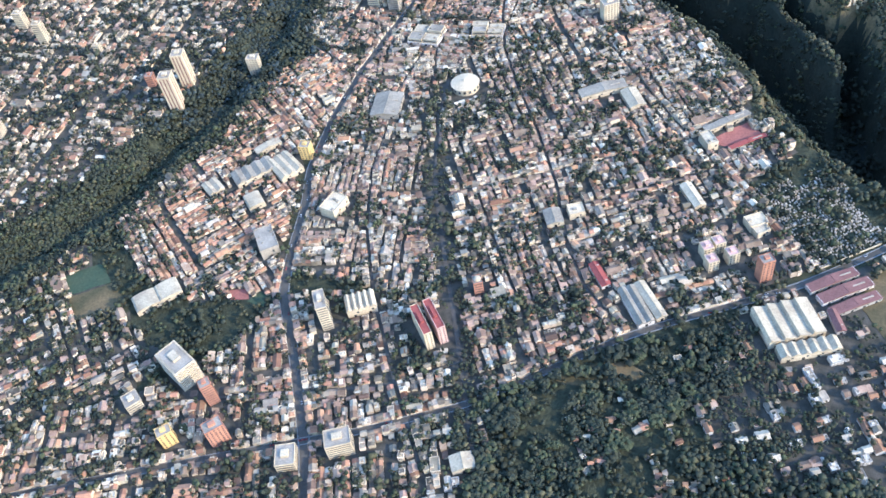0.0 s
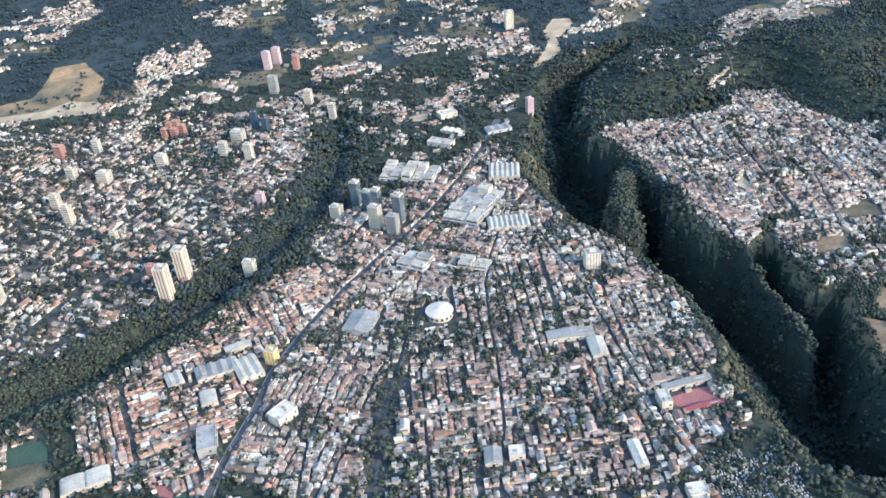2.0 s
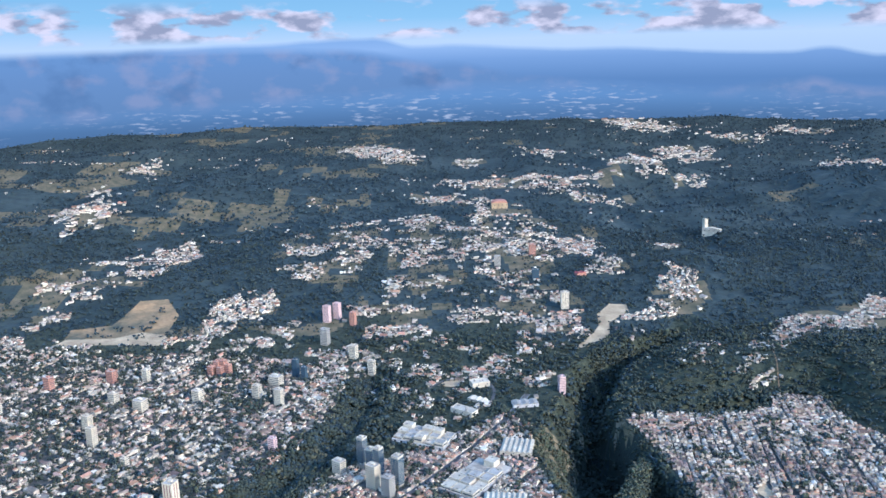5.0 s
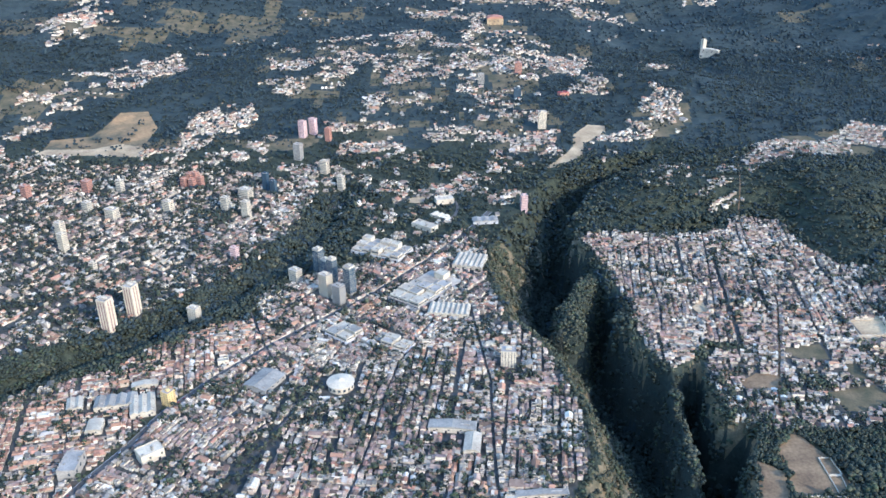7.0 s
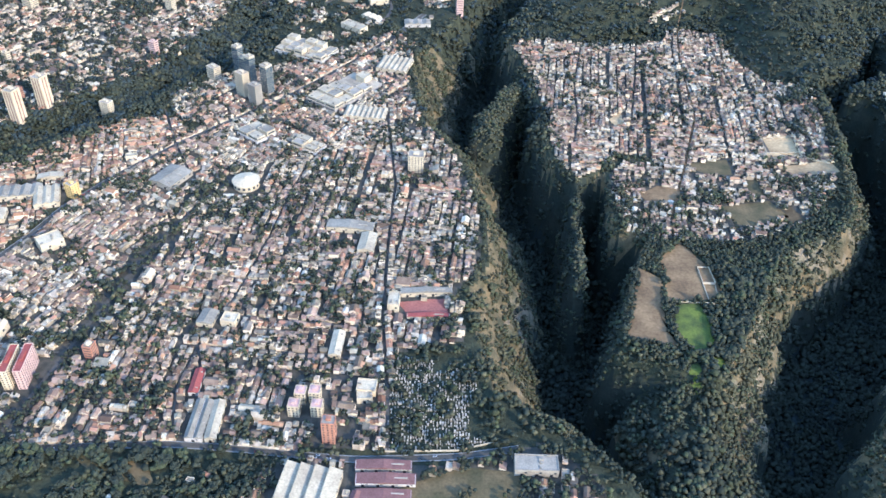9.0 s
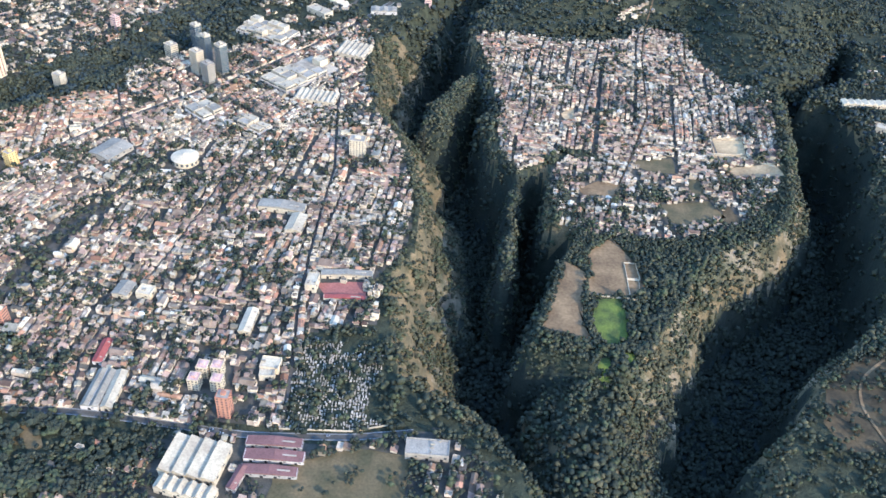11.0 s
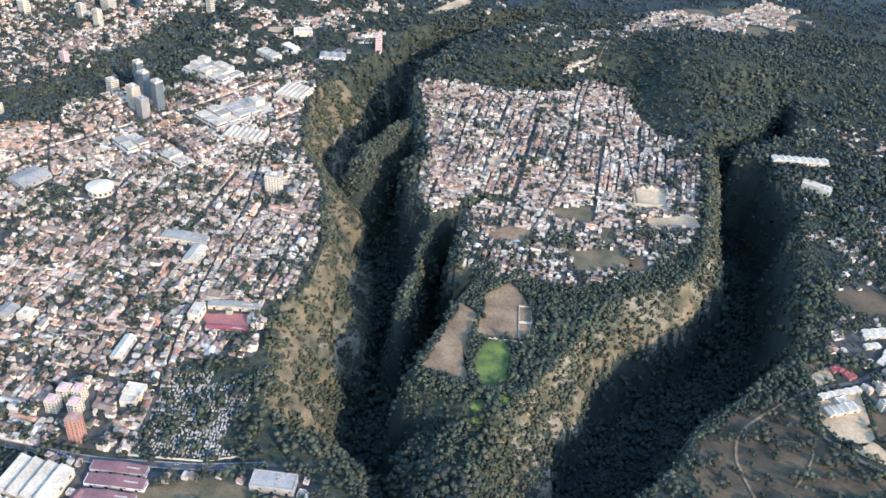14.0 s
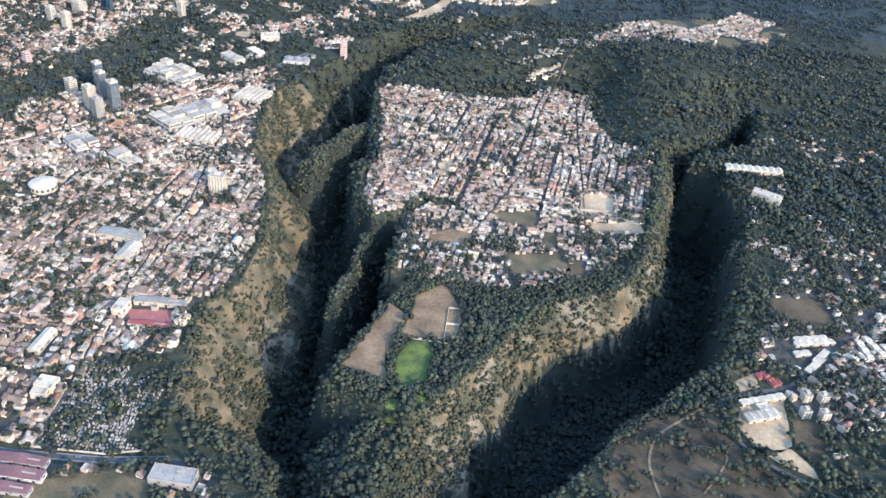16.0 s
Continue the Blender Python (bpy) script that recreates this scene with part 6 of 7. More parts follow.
town_ = np.zeros(len(px_), bool)
for D in DISTRICTS:
    town_ |= inside(px_, py_, D["poly"])
clump_ = wave(px_, py_, 24) * 0.6 + wave(px_ + 11, py_, 9) * 0.4
chance = np.where(town_, np.where(clump_ > 0.545, 0.75, np.where(clump_ > 0.48, 0.14, 0.04)), np.where(py_ > 1000, 0.55, 0.5))
chance = np.where(town_ & (px_ < -240) & (py_ > 690) & (line_distance(px_, py_, RAVINE) > 5) & (px_ + 0.8 * py_ < 480), np.where(clump_ > 0.5, 0.42, 0.14), chance)
chance = np.where(town_ & (px_ > 130) & (py_ > 700), np.where(clump_ > 0.62, 0.55, 0.03), chance)
chance = np.where((py_ < 352) & (px_ > -130) & (px_ < 190), np.where(clump_ > 0.45, 0.5, 0.12), chance)
chance = np.where((px_ > 560) & (py_ < 900), np.where(clump_ > 0.5, 0.6, 0.3), chance)
chance = np.where(rv_ < 6 + 43 * wave(px_, py_, 58), np.where(wave(px_ + 9, py_, 21) > 0.36, 0.9, 0.15), chance)
chance = np.where(np.abs(line_distance(px_, py_, ROADS["suburb_road"][1]) - 5) < 3, 0.6, chance)
chance = np.where(rim_ < 13, np.where(rim_ < 6, 0.8, 0.35), chance)
for share_, _, _, outline_ in QUARTERS.values():
    chance = np.where(inside(px_, py_, outline_), 0.5 - 0.5 * share_, chance)
for w_ in WOODS:
    chance = np.where(inside(px_, py_, w_), np.where(clump_ > 0.47, 0.75, 0.12), chance)
g1_ = line_distance(px_, py_, ROADS["green_avenue"][1])
chance = np.where((g1_ < 4 + 9 * wave(px_, py_, 30)) & (g1_ > 1.5), 0.9, chance)
chance = np.where(inside(px_, py_, CEMETERY), np.where(clump_ > 0.5, 0.55, 0.12), chance)
tip_ = (px_ > 190) & (px_ < 470) & (py_ < 640) & inside(px_, py_, PENINSULA)
chance = np.where(tip_ & ~town_, np.where(wave(px_, py_, 20) > 0.36, 0.95, 0.6), chance)
for half, line in ROADS.values():
    q_ = line_distance(px_, py_, line) - half
    chance = np.where((q_ > 0.2) & (q_ < 2.2) & (wave(px_, py_, 15) > 0.5), 0.45, chance)
k_ = on_land & (rt.rand(len(px_)) < chance)
px_, py_ = px_[k_], py_[k_]
for fname_, _, outline, _ in FIELDS:
    k_ = inside(px_, py_, outline)
    keep = ~k_ | (rt.rand(len(px_)) < 0.22)
    px_, py_ = px_[keep], py_[keep]
k_ = ~blocked(px_, py_, 0.3, False)
land_t = np.stack([px_[k_], py_[k_]])
# garden trees on unbuilt lots
tsh = np.array([D["trees"] for D in DISTRICTS])[empty[:, 5].astype(int)]
k_ = rt.rand(len(empty)) < np.clip(tsh * 1.7, 0, 0.95)
gt = np.repeat(empty[k_][:, :2], 2, 0)
gt = gt + rt.normal(size=gt.shape) * 1.6
tsh2 = np.array([D["trees"] for D in DISTRICTS])[lots[:, 5].astype(int)]
k_ = rt.rand(len(lots)) < tsh2 * 0.35
lt_ = lots[k_][:, :2] + rt.normal(size=(k_.sum(), 2)) * 3.2
gt = np.concatenate([gt, lt_])
gt = gt[~blocked(gt[:, 0], gt[:, 1], 0.2)].T
allt = np.concatenate([gorge_t, land_t, gt], 1)
in_t = np.zeros(land_t.shape[1], bool)
for D in DISTRICTS:
    in_t |= inside(land_t[0], land_t[1], D["poly"])
tr_ = np.concatenate([rt.uniform(1.5, 3.7, gorge_t.shape[1]), np.where(in_t, rt.uniform(1.7, 3.7, land_t.shape[1]), rt.uniform(1.4, 3.1, land_t.shape[1])), rt.uniform(1.1, 2.5, gt.shape[1])])
lift_ = np.concatenate([np.zeros(gorge_t.shape[1]), np.where(in_t, 1.3, 0.0), np.full(gt.shape[1], 1.0)])
tr_ = tr_ * (0.72 + 0.62 * wave(allt[0] + 17, allt[1], 27))
tr_ = tr_ * np.concatenate([np.full(gorge_t.shape[1], 1.25), np.where(in_t, 1.0, 1.3), np.ones(gt.shape[1])])
slope_t = np.zeros(allt.shape[1], bool)
slope_t[:gorge_t.shape[1]] = sun_side
tz_ = ground_z(allt[0], allt[1]) + lift_
# the trees of one wood by the boulevard are things of their own
own = np.where((allt[0] > -270) & (allt[0] < -90) & (allt[1] > 285) & (allt[1] < 358))[0][:240]
lone = np.zeros(allt.shape[1], bool)
lone[own] = True
deep_t = np.zeros(allt.shape[1], bool)
deep_t[:len(shady)] = shady
lone |= deep_t | slope_t
nearm = (allt[1] < 560) & ~lone
mid_t = (allt[1] >= 560) & (allt[1] < 760) & ~lone
farm = (allt[1] >= 760) & ~lone
LEAF = [M["leaf"], M["leaflight"], M["leafdry"]]
forest("woods", allt[0][nearm], allt[1][nearm], tz_[nearm], tr_[nearm] * 1.06, LEAF, 3, "dark green trees with ragged crowns on slopes and in gardens", seed=2)
# beyond y 760 some crowns take the haze-blue leaf colour
for far_n, n_c in ((mid_t, 3), (farm, 2)):
    forest("woods", allt[0][far_n], allt[1][far_n], tz_[far_n], tr_[far_n] * (1.0 if n_c == 3 else 1.22), LEAF if n_c == 3 else [M["leaf"], M["hazeleaf"], M["leafdry"]], n_c, "dark green trees beyond the houses", seed=3)
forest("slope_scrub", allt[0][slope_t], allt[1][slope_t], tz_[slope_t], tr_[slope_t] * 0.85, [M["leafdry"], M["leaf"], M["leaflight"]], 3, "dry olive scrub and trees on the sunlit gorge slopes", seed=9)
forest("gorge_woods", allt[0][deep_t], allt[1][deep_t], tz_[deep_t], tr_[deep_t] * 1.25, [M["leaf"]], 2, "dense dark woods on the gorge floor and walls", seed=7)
tree_protos = []
tvv, tff = trunk_template()
for k in range(6):
    t_ = thing("tree", pose(0, 0, 0), "broad-leaved tree with dark green ragged crown" if k % 3 else "broad-leaved tree with lighter green crown", "tree", "trees of the park wood")
    cv, cf = crown_template(22, 500 + k)
    me = mesh_np("crown", cv, [cf], [M["leaflight"] if k % 3 == 0 else M["leaf"]])
    cr_ = new("crown", me)
    cr_.parent = t_
    bm_ = bmesh.new()
    bv = [bm_.verts.new(p) for p in tvv]
    for q in tff:
        bm_.faces.new([bv[i] for i in dict.fromkeys(q)])
    part("trunk", bm_, M["bark"], t_)
    tree_protos.append(t_)
for n_i, i_ in enumerate(own):
    r_ = float(tr_[i_]) * 1.05
    m_ = pose(allt[0][i_], allt[1][i_], tz_[i_] - lift_[i_] - 0.1, 0, 0, float(rt.rand() * 360)) @ Matrix.Diagonal((r_, r_, r_ * 1.05, 1))
    if n_i < 6:
        tree_protos[n_i].matrix_world = m_
    else:
        copy_thing(tree_protos[n_i % 6], m_ @ Matrix.Diagonal([1 / q for q in tree_protos[n_i % 6].scale] + [1]))

# far woods, with the blue of haze in the leaf colour
px_, py_ = rt.rand(42000) ** 0.8, rt.rand(42000)
py_ = 1300 + px_ * 3300
px_ = (rt.rand(42000) - 0.5) * 2 * (py_ * 0.66)
k_ = (wave(px_, py_, 130) * 0.55 + wave(px_, py_, 45) * 0.45 > 0.36)
for share_, _, _, outline_ in ALL_QUARTERS:
    k_ &= ~inside(px_, py_, outline_) | (rt.rand(42000) < 0.55 - 0.5 * share_)
hillside = [f for f in FIELDS if f[0] == "bare_hillside"][0][2]
k_ &= ~blocked(px_, py_) | inside(px_, py_, hillside) & (wave(px_, py_, 40) > 0.55)
px_, py_ = px_[k_], py_[k_]
mx_, my_ = scatter(46000, -1250, 1250, 1270, 2150)
k_ = (np.abs(mx_) < my_ * 0.62) & (wave(mx_, my_, 70) * 0.5 + wave(mx_, my_, 24) * 0.5 > 0.33) & ~blocked(mx_, my_)
for share_, _, _, outline_ in QUARTERS.values():
    k_ &= ~inside(mx_, my_, outline_) | (rt.rand(len(mx_)) < 0.9 - 0.9 * share_)
mx_, my_ = mx_[k_], my_[k_]
close_ = py_ < 2000
forest("far_woods", mx_, my_, ground_z(mx_, my_), rt.uniform(2.2, 5.0, len(mx_)), [M["hazeleaf"], M["leaf"]], 1, "dark green trees between far hamlets", seed=8)
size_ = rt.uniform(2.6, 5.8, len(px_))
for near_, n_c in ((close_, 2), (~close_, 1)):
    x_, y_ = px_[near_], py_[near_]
    forest("far_woods", x_, y_, ground_z(x_, y_), size_[near_] * (1.0 if n_c == 2 else 1.6), [M["hazeleaf"]], n_c, "dark woods on far hills, haze blue in the leaf colour", seed=5)

# woods and farms under and behind the flight line
px_, py_ = scatter(4000, -1000, 1100, -500, 140)
sx_3, sy_3 = scatter(5000, -480, 460, -260, 140)
px_, py_ = np.concatenate([px_, sx_3]), np.concatenate([py_, sy_3])
k_ = (wave(px_, py_, 90) * 0.6 + wave(px_, py_, 30) * 0.4 > 0.4) & (ground_z(px_, py_) > -36) & ~blocked(px_, py_, 0.3) | (bare(px_, py_) > 0) & (ground_z(px_, py_) > -36)
forest("south_woods", px_[k_], py_[k_], ground_z(px_[k_], py_[k_]), rt.uniform(2.4, 5.0, k_.sum()), [M["leaf"]], 1, "dark green woods south of the town", seed=6)

# ---------------------------------------------------------------- cars on the boulevard and the avenue
M["tyre"] = mat("tyre_rubber", (0.02, 0.02, 0.02))
car_paints = [mat(f"car_paint_{k}", c_, rough=0.35) for k, c_ in (("white", (0.7, 0.7, 0.68)), ("silver", (0.42, 0.43, 0.44)), ("red", (0.35, 0.05, 0.04)), ("dark", (0.05, 0.055, 0.065)))]
car_protos = []
for cname, cp in zip(("white", "silver", "red", "dark grey"), car_paints):
    t_ = thing("car", pose(0, 0, 0), f"small {cname} car driving on the street", "car", "cars on the streets")
    part("body", boxes((-1.35, 1.35, -0.55, 0.55, 0.2, 0.62), bevel=0.1), cp, t_)
    bm_ = boxes((-0.75, 0.65, -0.48, 0.48, 0.6, 0.98), bevel=0.05)
    for v in bm_.verts:
        if v.co.z > 0.8:
            v.co.x *= 0.72
    part("cabin", bm_, M["glass"], t_)
    for wx, wy in ((-0.85, -0.5), (0.85, -0.5), (-0.85, 0.5), (0.85, 0.5)):
        bm_ = bmesh.new()
        bmesh.ops.create_cone(bm_, cap_ends=True, segments=10, radius1=0.24, radius2=0.24, depth=0.16, matrix=Matrix.Translation((wx, wy, 0.24)) @ Matrix.Rotation(math.pi / 2, 4, "X"))
        part("wheel", bm_, M["tyre"], t_)
    car_protos.append([t_, True])
rc_ = random.Random(8)
for rname, count in (("boulevard", 22), ("avenue", 20)):
    half, line = ROADS[rname]
    lift_r = 0.22 + 0.012 * list(ROADS).index(rname)
    for k in range(count):
        i_ = rc_.randrange(1, len(line) - 2)
        (x0, y0), (x1, y1) = line[i_], line[i_ + 1]
        u, side = rc_.uniform(0.15, 0.85), rc_.choice((-1, 1))
        a_ = math.atan2(y1 - y0, x1 - x0)
        x_, y_ = x0 + (x1 - x0) * u + side * half * 0.45 * math.sin(a_), y0 + (y1 - y0) * u - side * half * 0.45 * math.cos(a_)
        at_ = pose(x_, y_, float(ground_z(x_, y_)) + lift_r, 0, 0, math.degrees(a_) + (180 if side < 0 else 0))
        pr = car_protos[(k + (rname == "avenue")) % 4]
        if pr[1]:
            pr[0].matrix_world, pr[1] = at_, False
        else:
            copy_thing(pr[0], at_)

# ---------------------------------------------------------------- backdrop: glowing screen painted with hazy plain, mountains and low cloud, behind all
def backdrop():
    m = bpy.data.materials.new("hazy_distance")
    m.use_nodes = True
    n, l = m.node_tree.nodes, m.node_tree.links
    n.remove(n["Principled BSDF"])
    em = n.new("ShaderNodeEmission")
    l.new(em.outputs[0], n["Material Output"].inputs[0])
    geo = n.new("ShaderNodeNewGeometry")
    sep = n.new("ShaderNodeSeparateXYZ")
    l.new(geo.outputs["Position"], sep.inputs[0])
    ridge = n.new("ShaderNodeTexNoise")
    ridge.noise_dimensions = "1D"
    ridge.inputs["Scale"].default_value, ridge.inputs["Detail"].default_value = 0.0016, 4
    l.new(sep.outputs["X"], ridge.inputs["W"])

    def math_(op, a, b):
        k = n.new("ShaderNodeMath")
        k.operation = op
        for i, v in enumerate((a, b)):
            if isinstance(v, (int, float)):
                k.inputs[i].default_value = v
            else:
                l.new(v, k.inputs[i])
        return k.outputs[0]

    def ramp_(stops):
        r = n.new("ShaderNodeValToRGB")
        l.new(math_("DIVIDE", sep.outputs["Z"], 1000.0), r.inputs[0])
        while len(r.color_ramp.elements) < len(stops):
            r.color_ramp.elements.new(0.5)
        for e, (p, col) in zip(r.color_ramp.elements, stops):
            e.position, e.color = p, (*col, 1)
        return r.outputs[0]

    def blend(fac_, a, b):
        k = n.new("ShaderNodeMix")
        k.data_type = "RGBA"
        l.new(fac_, k.inputs[0])
        for i, v in ((6, a), (7, b)):
            if isinstance(v, tuple):
                k.inputs[i].default_value = v
            else:
                l.new(v, k.inputs[i])
        return k.outputs[2]

    def range_(src, lo, hi, top=1.0):
        k = n.new("ShaderNodeMapRange")
        k.inputs[1].default_value, k.inputs[2].default_value, k.inputs[4].default_value = lo, hi, top
        l.new(src, k.inputs[0])
        return k.outputs[0]

    def noise_(size, stretch, detail=6):
        k = n.new("ShaderNodeTexNoise")
        k.inputs["Scale"].default_value, k.inputs["Detail"].default_value = 1.0, detail
        v = n.new("ShaderNodeVectorMath")
        v.operation = "MULTIPLY"
        v.inputs[1].default_value = (1 / size, 1 / size, stretch / size)
        l.new(geo.outputs["Position"], v.inputs[0])
        l.new(v.outputs[0], k.inputs["Vector"])
        return k.outputs["Fac"]

    def skyline(stops):
        """Height of a ridge from west to east, in metres."""
        r = n.new("ShaderNodeValToRGB")
        r.color_ramp.interpolation = "EASE"
        l.new(range_(sep.outputs["X"], -2400, 2400), r.inputs[0])
        while len(r.color_ramp.elements) < len(stops):
            r.color_ramp.elements.new(0.5)
        for e, (x, h) in zip(r.color_ramp.elements, stops):
            e.position, e.color = (x + 2400) / 4800, (h / 1000, h / 1000, h / 1000, 1)
        rough = math_("MULTIPLY", math_("SUBTRACT", ridge.outputs["Fac"], 0.5), 34.0)
        return math_("ADD", math_("MULTIPLY", r.outputs[0], 1000.0), rough)

    def above(crest, soft):
        return range_(math_("SUBTRACT", sep.outputs["Z"], crest), -soft, soft)

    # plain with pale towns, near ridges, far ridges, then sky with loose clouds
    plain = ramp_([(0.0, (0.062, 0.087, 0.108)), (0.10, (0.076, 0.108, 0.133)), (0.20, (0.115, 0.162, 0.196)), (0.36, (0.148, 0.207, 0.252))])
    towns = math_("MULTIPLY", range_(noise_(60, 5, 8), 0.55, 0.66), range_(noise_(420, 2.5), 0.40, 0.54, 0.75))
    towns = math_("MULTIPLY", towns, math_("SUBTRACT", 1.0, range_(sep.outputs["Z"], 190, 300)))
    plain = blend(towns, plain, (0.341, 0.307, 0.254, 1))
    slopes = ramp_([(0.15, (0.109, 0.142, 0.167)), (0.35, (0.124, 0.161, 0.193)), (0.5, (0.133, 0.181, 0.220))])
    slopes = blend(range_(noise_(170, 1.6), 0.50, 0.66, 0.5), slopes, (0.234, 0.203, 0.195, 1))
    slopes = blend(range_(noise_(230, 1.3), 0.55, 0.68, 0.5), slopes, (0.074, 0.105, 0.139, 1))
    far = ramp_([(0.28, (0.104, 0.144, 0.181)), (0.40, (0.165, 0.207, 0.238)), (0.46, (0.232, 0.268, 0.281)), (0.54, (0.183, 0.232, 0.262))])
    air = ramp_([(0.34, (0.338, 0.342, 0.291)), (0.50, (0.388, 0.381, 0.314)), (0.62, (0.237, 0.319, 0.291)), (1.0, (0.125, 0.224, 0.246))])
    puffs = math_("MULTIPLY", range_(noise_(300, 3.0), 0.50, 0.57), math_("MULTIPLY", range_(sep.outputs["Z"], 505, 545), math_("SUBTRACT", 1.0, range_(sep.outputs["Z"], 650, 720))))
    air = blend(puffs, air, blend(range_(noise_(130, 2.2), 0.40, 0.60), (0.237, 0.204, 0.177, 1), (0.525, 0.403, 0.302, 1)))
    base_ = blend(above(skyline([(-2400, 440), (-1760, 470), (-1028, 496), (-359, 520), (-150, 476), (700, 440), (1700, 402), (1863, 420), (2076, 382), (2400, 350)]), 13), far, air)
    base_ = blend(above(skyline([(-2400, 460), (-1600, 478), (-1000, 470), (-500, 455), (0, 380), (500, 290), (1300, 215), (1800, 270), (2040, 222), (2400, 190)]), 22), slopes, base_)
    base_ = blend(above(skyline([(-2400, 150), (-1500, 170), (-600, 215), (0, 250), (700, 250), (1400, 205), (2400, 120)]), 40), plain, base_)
    # emits by itself; haze and daylight are set in these colours
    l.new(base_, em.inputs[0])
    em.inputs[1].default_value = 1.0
    v, f = [], []
    cols, R = 64, 4600
    for i in range(cols + 1):
        a = radians(-62 + 124 * i / cols)
        for zz in (-60, 1000):
            v.append((math.sin(a) * R, math.cos(a) * R, zz))
    for i in range(cols):
        f.append((2 * i, 2 * i + 2, 2 * i + 3, 2 * i + 1))
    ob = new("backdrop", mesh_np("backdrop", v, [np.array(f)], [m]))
    ob.visible_shadow = True
    return tagged(ob, "self-lit backdrop painted with blue hazy mountains and low cloud", "backdrop", kind="structure")


backdrop()

# ---------------------------------------------------------------- the airliner's wing, as it stands beside the flight path
wing = thing("aircraft_wing", Matrix(((0.9736, 0.2139, 0.0796, -205.6), (-0.2282, 0.9124, 0.3396, 32.6), (0.0, -0.3489, 0.9372, 473.4), (0, 0, 0, 1))),
             "grey airliner wing with red wing fence and lowered flaps", "aircraft wing")
M["wingtop"] = mat("wing_grey_paint", (0.115, 0.125, 0.14), second=(0.095, 0.104, 0.118), scale=0.6, fine=3.0, rough=0.35)
M["wingpale"] = mat("spoiler_paint", (0.175, 0.19, 0.21), second=(0.135, 0.148, 0.168), scale=0.6, fine=3.0, rough=0.3)
# flap colour darkened to hold the shade lying on it
M["flap"] = mat("flap_shade_grey", (0.009, 0.016, 0.034), second=(0.007, 0.012, 0.026), scale=0.7, fine=3.0, rough=0.4)
M["wingred"] = mat("red_gloss_paint", (0.62, 0.035, 0.035), second=(0.52, 0.03, 0.03), scale=0.8, fine=3.0, rough=0.3)
# shaded copy of the red, then a fairing grey with shade mixed in
M["shadered"] = mat("shaded_red_paint", (0.11, 0.008, 0.012), second=(0.085, 0.006, 0.01), scale=0.8, fine=3.0, rough=0.4)
M["fairing"] = mat("fairing_shade_grey", (0.050, 0.051, 0.050), second=(0.040, 0.041, 0.041), scale=0.8, fine=3.0, rough=0.45)
M["seal"] = mat("dark_rubber_seal", (0.03, 0.03, 0.035), rough=0.7)


def wing_n(l, off=0.0):
    return -2.04 + l * 0.0875 + off


def panel(name, outline, material, off=0.0, thick=0.10, label=""):
    """A panel of the wing: plan outline ahead and out, set on the wing's plane."""
    bm = bmesh.new()
    hi = [bm.verts.new((f, l, wing_n(l, off))) for f, l in outline]
    lo = [bm.verts.new((f, l, wing_n(l, off - thick))) for f, l in outline]
    bm.faces.new(hi)
    bm.faces.new(lo[::-1])
    n = len(outline)
    for i in range(n):
        bm.faces.new((hi[i], lo[i], lo[(i + 1) % n], hi[(i + 1) % n]))
    bmesh.ops.recalc_face_normals(bm, faces=bm.faces)
    bmesh.ops.bevel(bm, geom=[e for e in bm.edges], offset=0.012, segments=2, affect="EDGES")
    return part(name, bm, material, wing, label)


panel("leading_edge", [(0.37, 15.35), (0.83, 15.42), (1.66, 14.77), (2.40, 13.11), (3.30, 11.86), (4.32, 10.41), (5.55, 8.7), (4.9, 8.4), (4.05, 9.77), (2.18, 11.9), (1.53, 12.91), (0.62, 14.3), (0.2, 15.1)], M["wingtop"], 0.0, 0.16)
panel("aileron", [(0.37, 15.30), (-0.03, 14.72), (0.23, 13.61), (1.02, 11.45), (1.45, 11.75), (1.50, 12.86), (0.58, 14.3), (0.2, 15.1)], M["wingtop"], -0.012, 0.12, "blue-grey aileron at the trailing edge")
for o_ in ([(1.53, 12.85), (1.47, 11.72), (1.64, 10.88), (2.02, 10.02), (2.86, 11.12), (2.18, 11.86)], [(2.05, 9.98), (2.62, 8.68), (3.52, 10.35), (2.88, 11.08)],
           [(2.64, 8.62), (3.12, 7.49), (3.75, 6.1), (4.88, 8.38), (4.03, 9.74), (3.55, 10.31)]):
    panel("spoiler", o_, M["wingpale"], 0.014, 0.06, "pale grey spoiler panel")
panel("flap_seal", [(1.05, 11.38), (1.62, 10.86), (2.30, 9.33), (3.12, 7.44), (3.75, 6.05), (3.62, 6.0), (3.0, 7.40), (2.18, 9.28), (1.52, 10.76), (1.0, 11.24)], M["seal"], -0.03, 0.10)
panel("flap", [(0.80, 11.02), (1.02, 11.26), (1.50, 10.74), (2.16, 9.26), (2.98, 7.38), (3.60, 5.98), (2.9, 4.9), (2.42, 5.79), (1.77, 7.16), (1.45, 7.96), (1.02, 9.0), (0.80, 10.0)], M["flap"], -0.10, 0.09, "lowered flap, blue-grey darkened for shade")


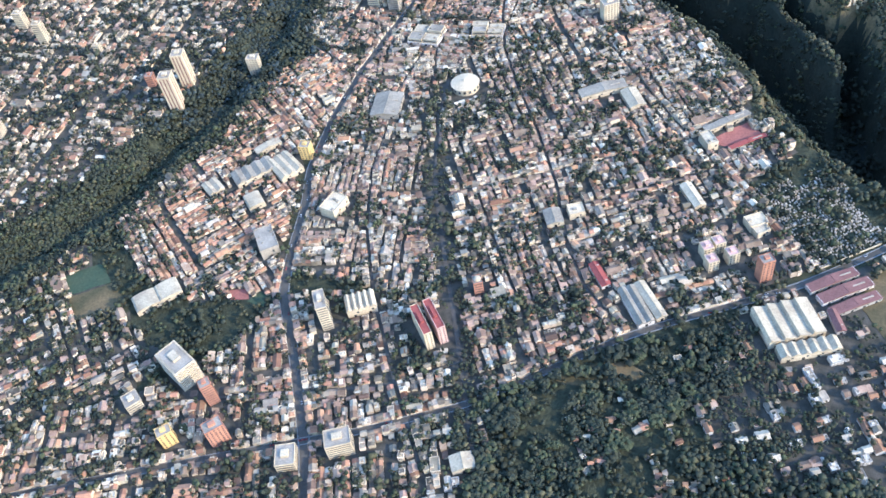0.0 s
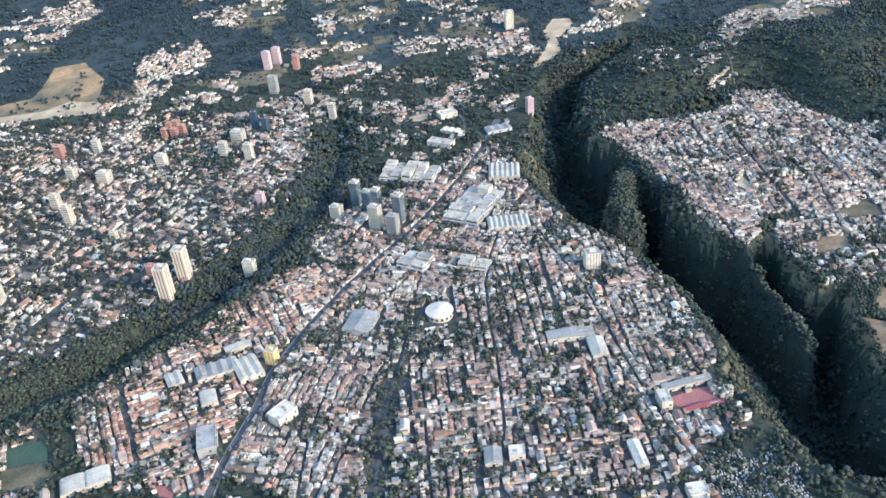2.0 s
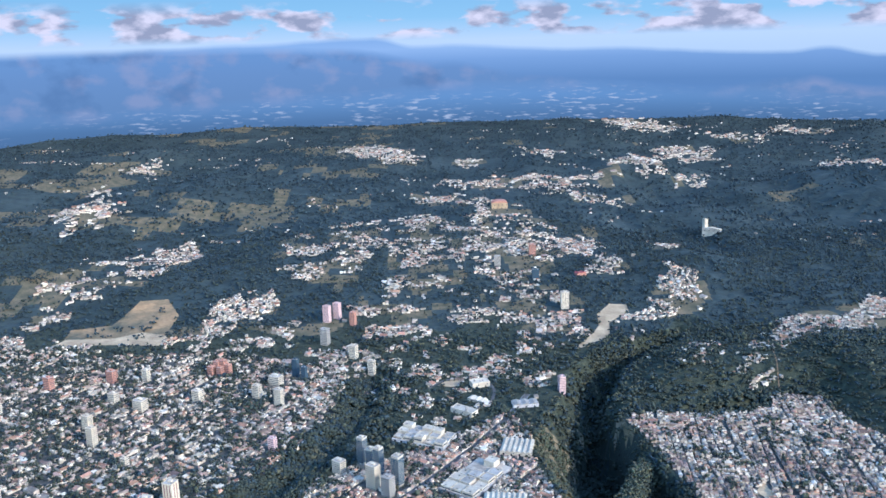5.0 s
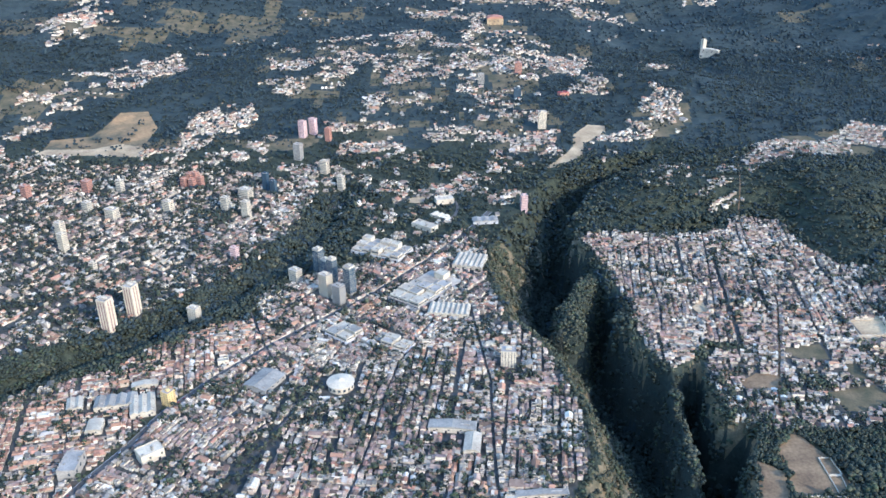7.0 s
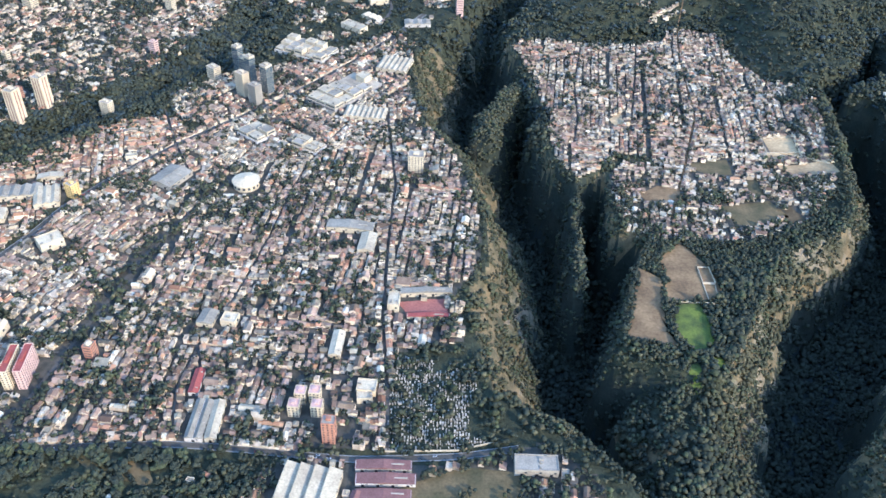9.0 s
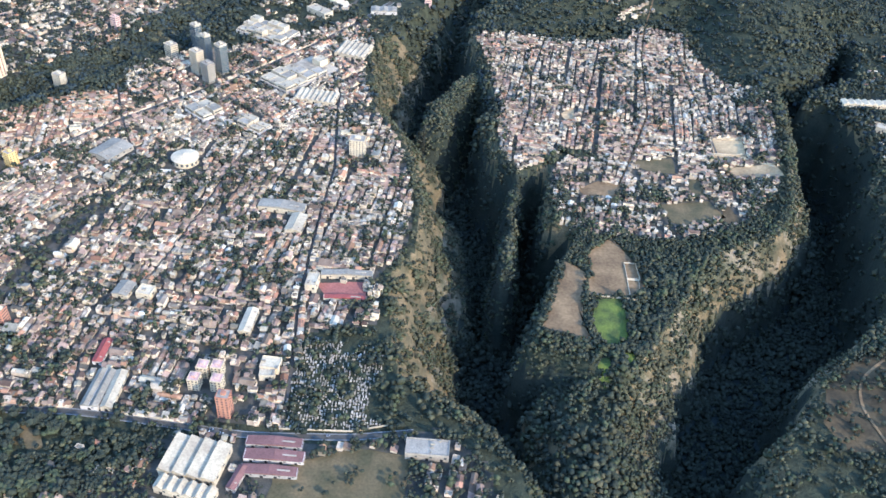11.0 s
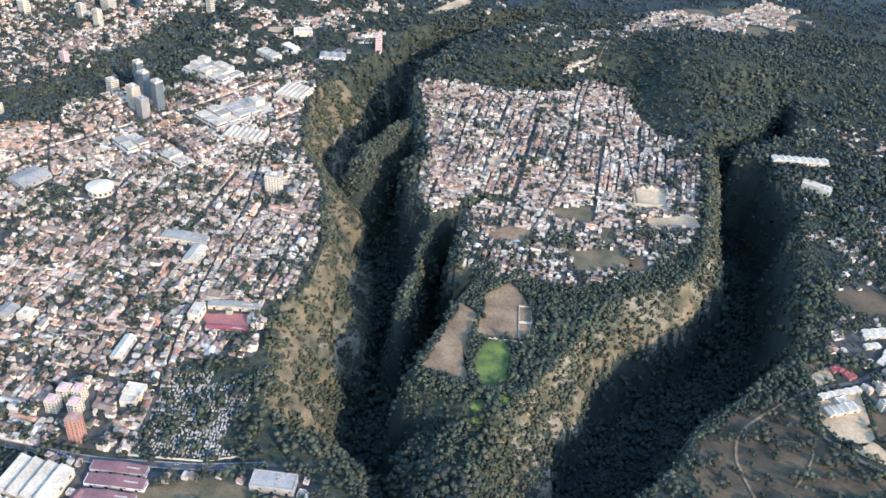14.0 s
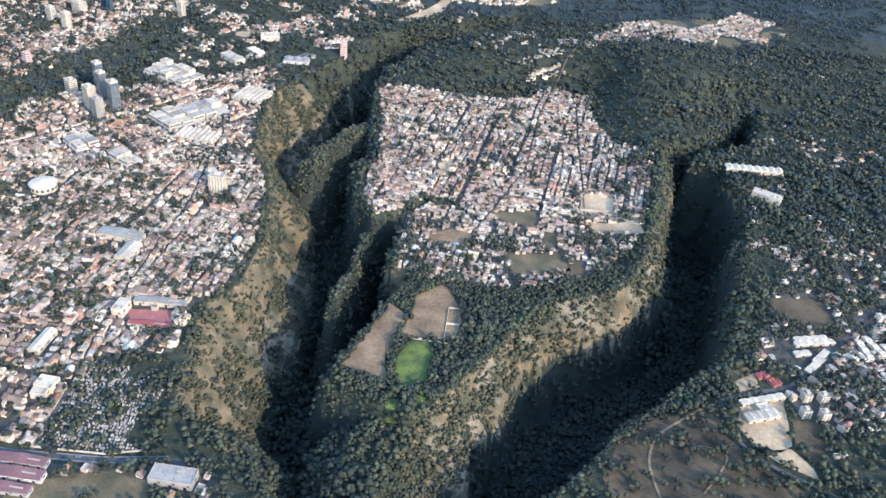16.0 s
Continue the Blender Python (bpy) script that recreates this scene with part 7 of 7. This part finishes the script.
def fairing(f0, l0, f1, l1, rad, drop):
    t = part("flap_fairing", bmesh.new(), M["fairing"], wing, "flap-track fairing, grey darkened for shade")
    bm, red = bmesh.new(), bmesh.new()
    rows = 12
    for target, ka, kb in ((bm, 0.11, 1.0), (red, 0.0, 0.11)):
        rings = []
        for i in range(rows + 1):
            k = ka + (kb - ka) * i / rows
            r = rad * (0.55 + 0.75 * min(k, 0.7)) * (1 - max(0, k - 0.7) * 2.4) if k > 0 else rad * 0.42
            c = Vector((f0 + (f1 - f0) * k, l0 + (l1 - l0) * k, wing_n(l0, -drop - 0.10) + (r - rad * 0.5) * 0.8))
            rings.append([target.verts.new(c + Vector((0, math.cos(a) * r * 0.5, math.sin(a) * r))) for a in [j / 12 * math.tau for j in range(12)]])
        for a, b in zip(rings, rings[1:]):
            for j in range(12):
                target.faces.new((a[j], a[(j + 1) % 12], b[(j + 1) % 12], b[j]))
        target.faces.new(rings[0][::-1])
        target.faces.new(rings[-1])
        bmesh.ops.recalc_face_normals(target, faces=target.faces)
    for f in bm.faces:
        f.smooth = len(f.verts) == 4
    for f in red.faces:
        f.smooth = len(f.verts) == 4
    bm.to_mesh(t.data)
    bm.free()
    part("tail_cap", red, M["shadered"], t, "red tail cap")


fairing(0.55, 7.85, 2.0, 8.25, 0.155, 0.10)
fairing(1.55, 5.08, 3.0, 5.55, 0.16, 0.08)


def fence(outline, material, label):
    bm = bmesh.new()
    a = [bm.verts.new((f, 15.40, n)) for f, n in outline]
    b = [bm.verts.new((f, 15.48, n)) for f, n in outline]
    bm.faces.new(a)
    bm.faces.new(b[::-1])
    for i in range(len(a)):
        bm.faces.new((a[i], b[i], b[(i + 1) % len(a)], a[(i + 1) % len(a)]))
    bmesh.ops.recalc_face_normals(bm, faces=bm.faces)
    part("wing_fence", bm, material, wing, label)


fence([(-0.77, -0.17), (-0.56, -0.16), (0.40, -0.66), (-0.14, -0.73), (-0.40, -0.72)], M["wingred"], "red upper wing fence")
fence([(-0.40, -0.73), (0.07, -0.80), (-0.18, -1.12), (-0.41, -1.26)], M["shadered"], "red lower wing fence, darkened for shade")
for f_, l_ in ((0.02, 14.5), (0.10, 14.15), (0.20, 13.75)):
    part("static_wick", boxes((f_ - 0.22, f_ + 0.02, l_ - 0.005, l_ + 0.005, wing_n(l_, -0.03), wing_n(l_, -0.02))), M["white_o"], wing)
for f0_, l0_, f1_, l1_ in ((2.03, 10.0, 2.87, 11.1), (2.63, 8.65, 3.54, 10.33)):
    panel("spoiler_seam", [(f0_, l0_), (f1_, l1_), (f1_ + 0.02, l1_ - 0.03), (f0_ + 0.02, l0_ - 0.03)], M["white_o"], 0.018, 0.03, "pale seam between spoilers")
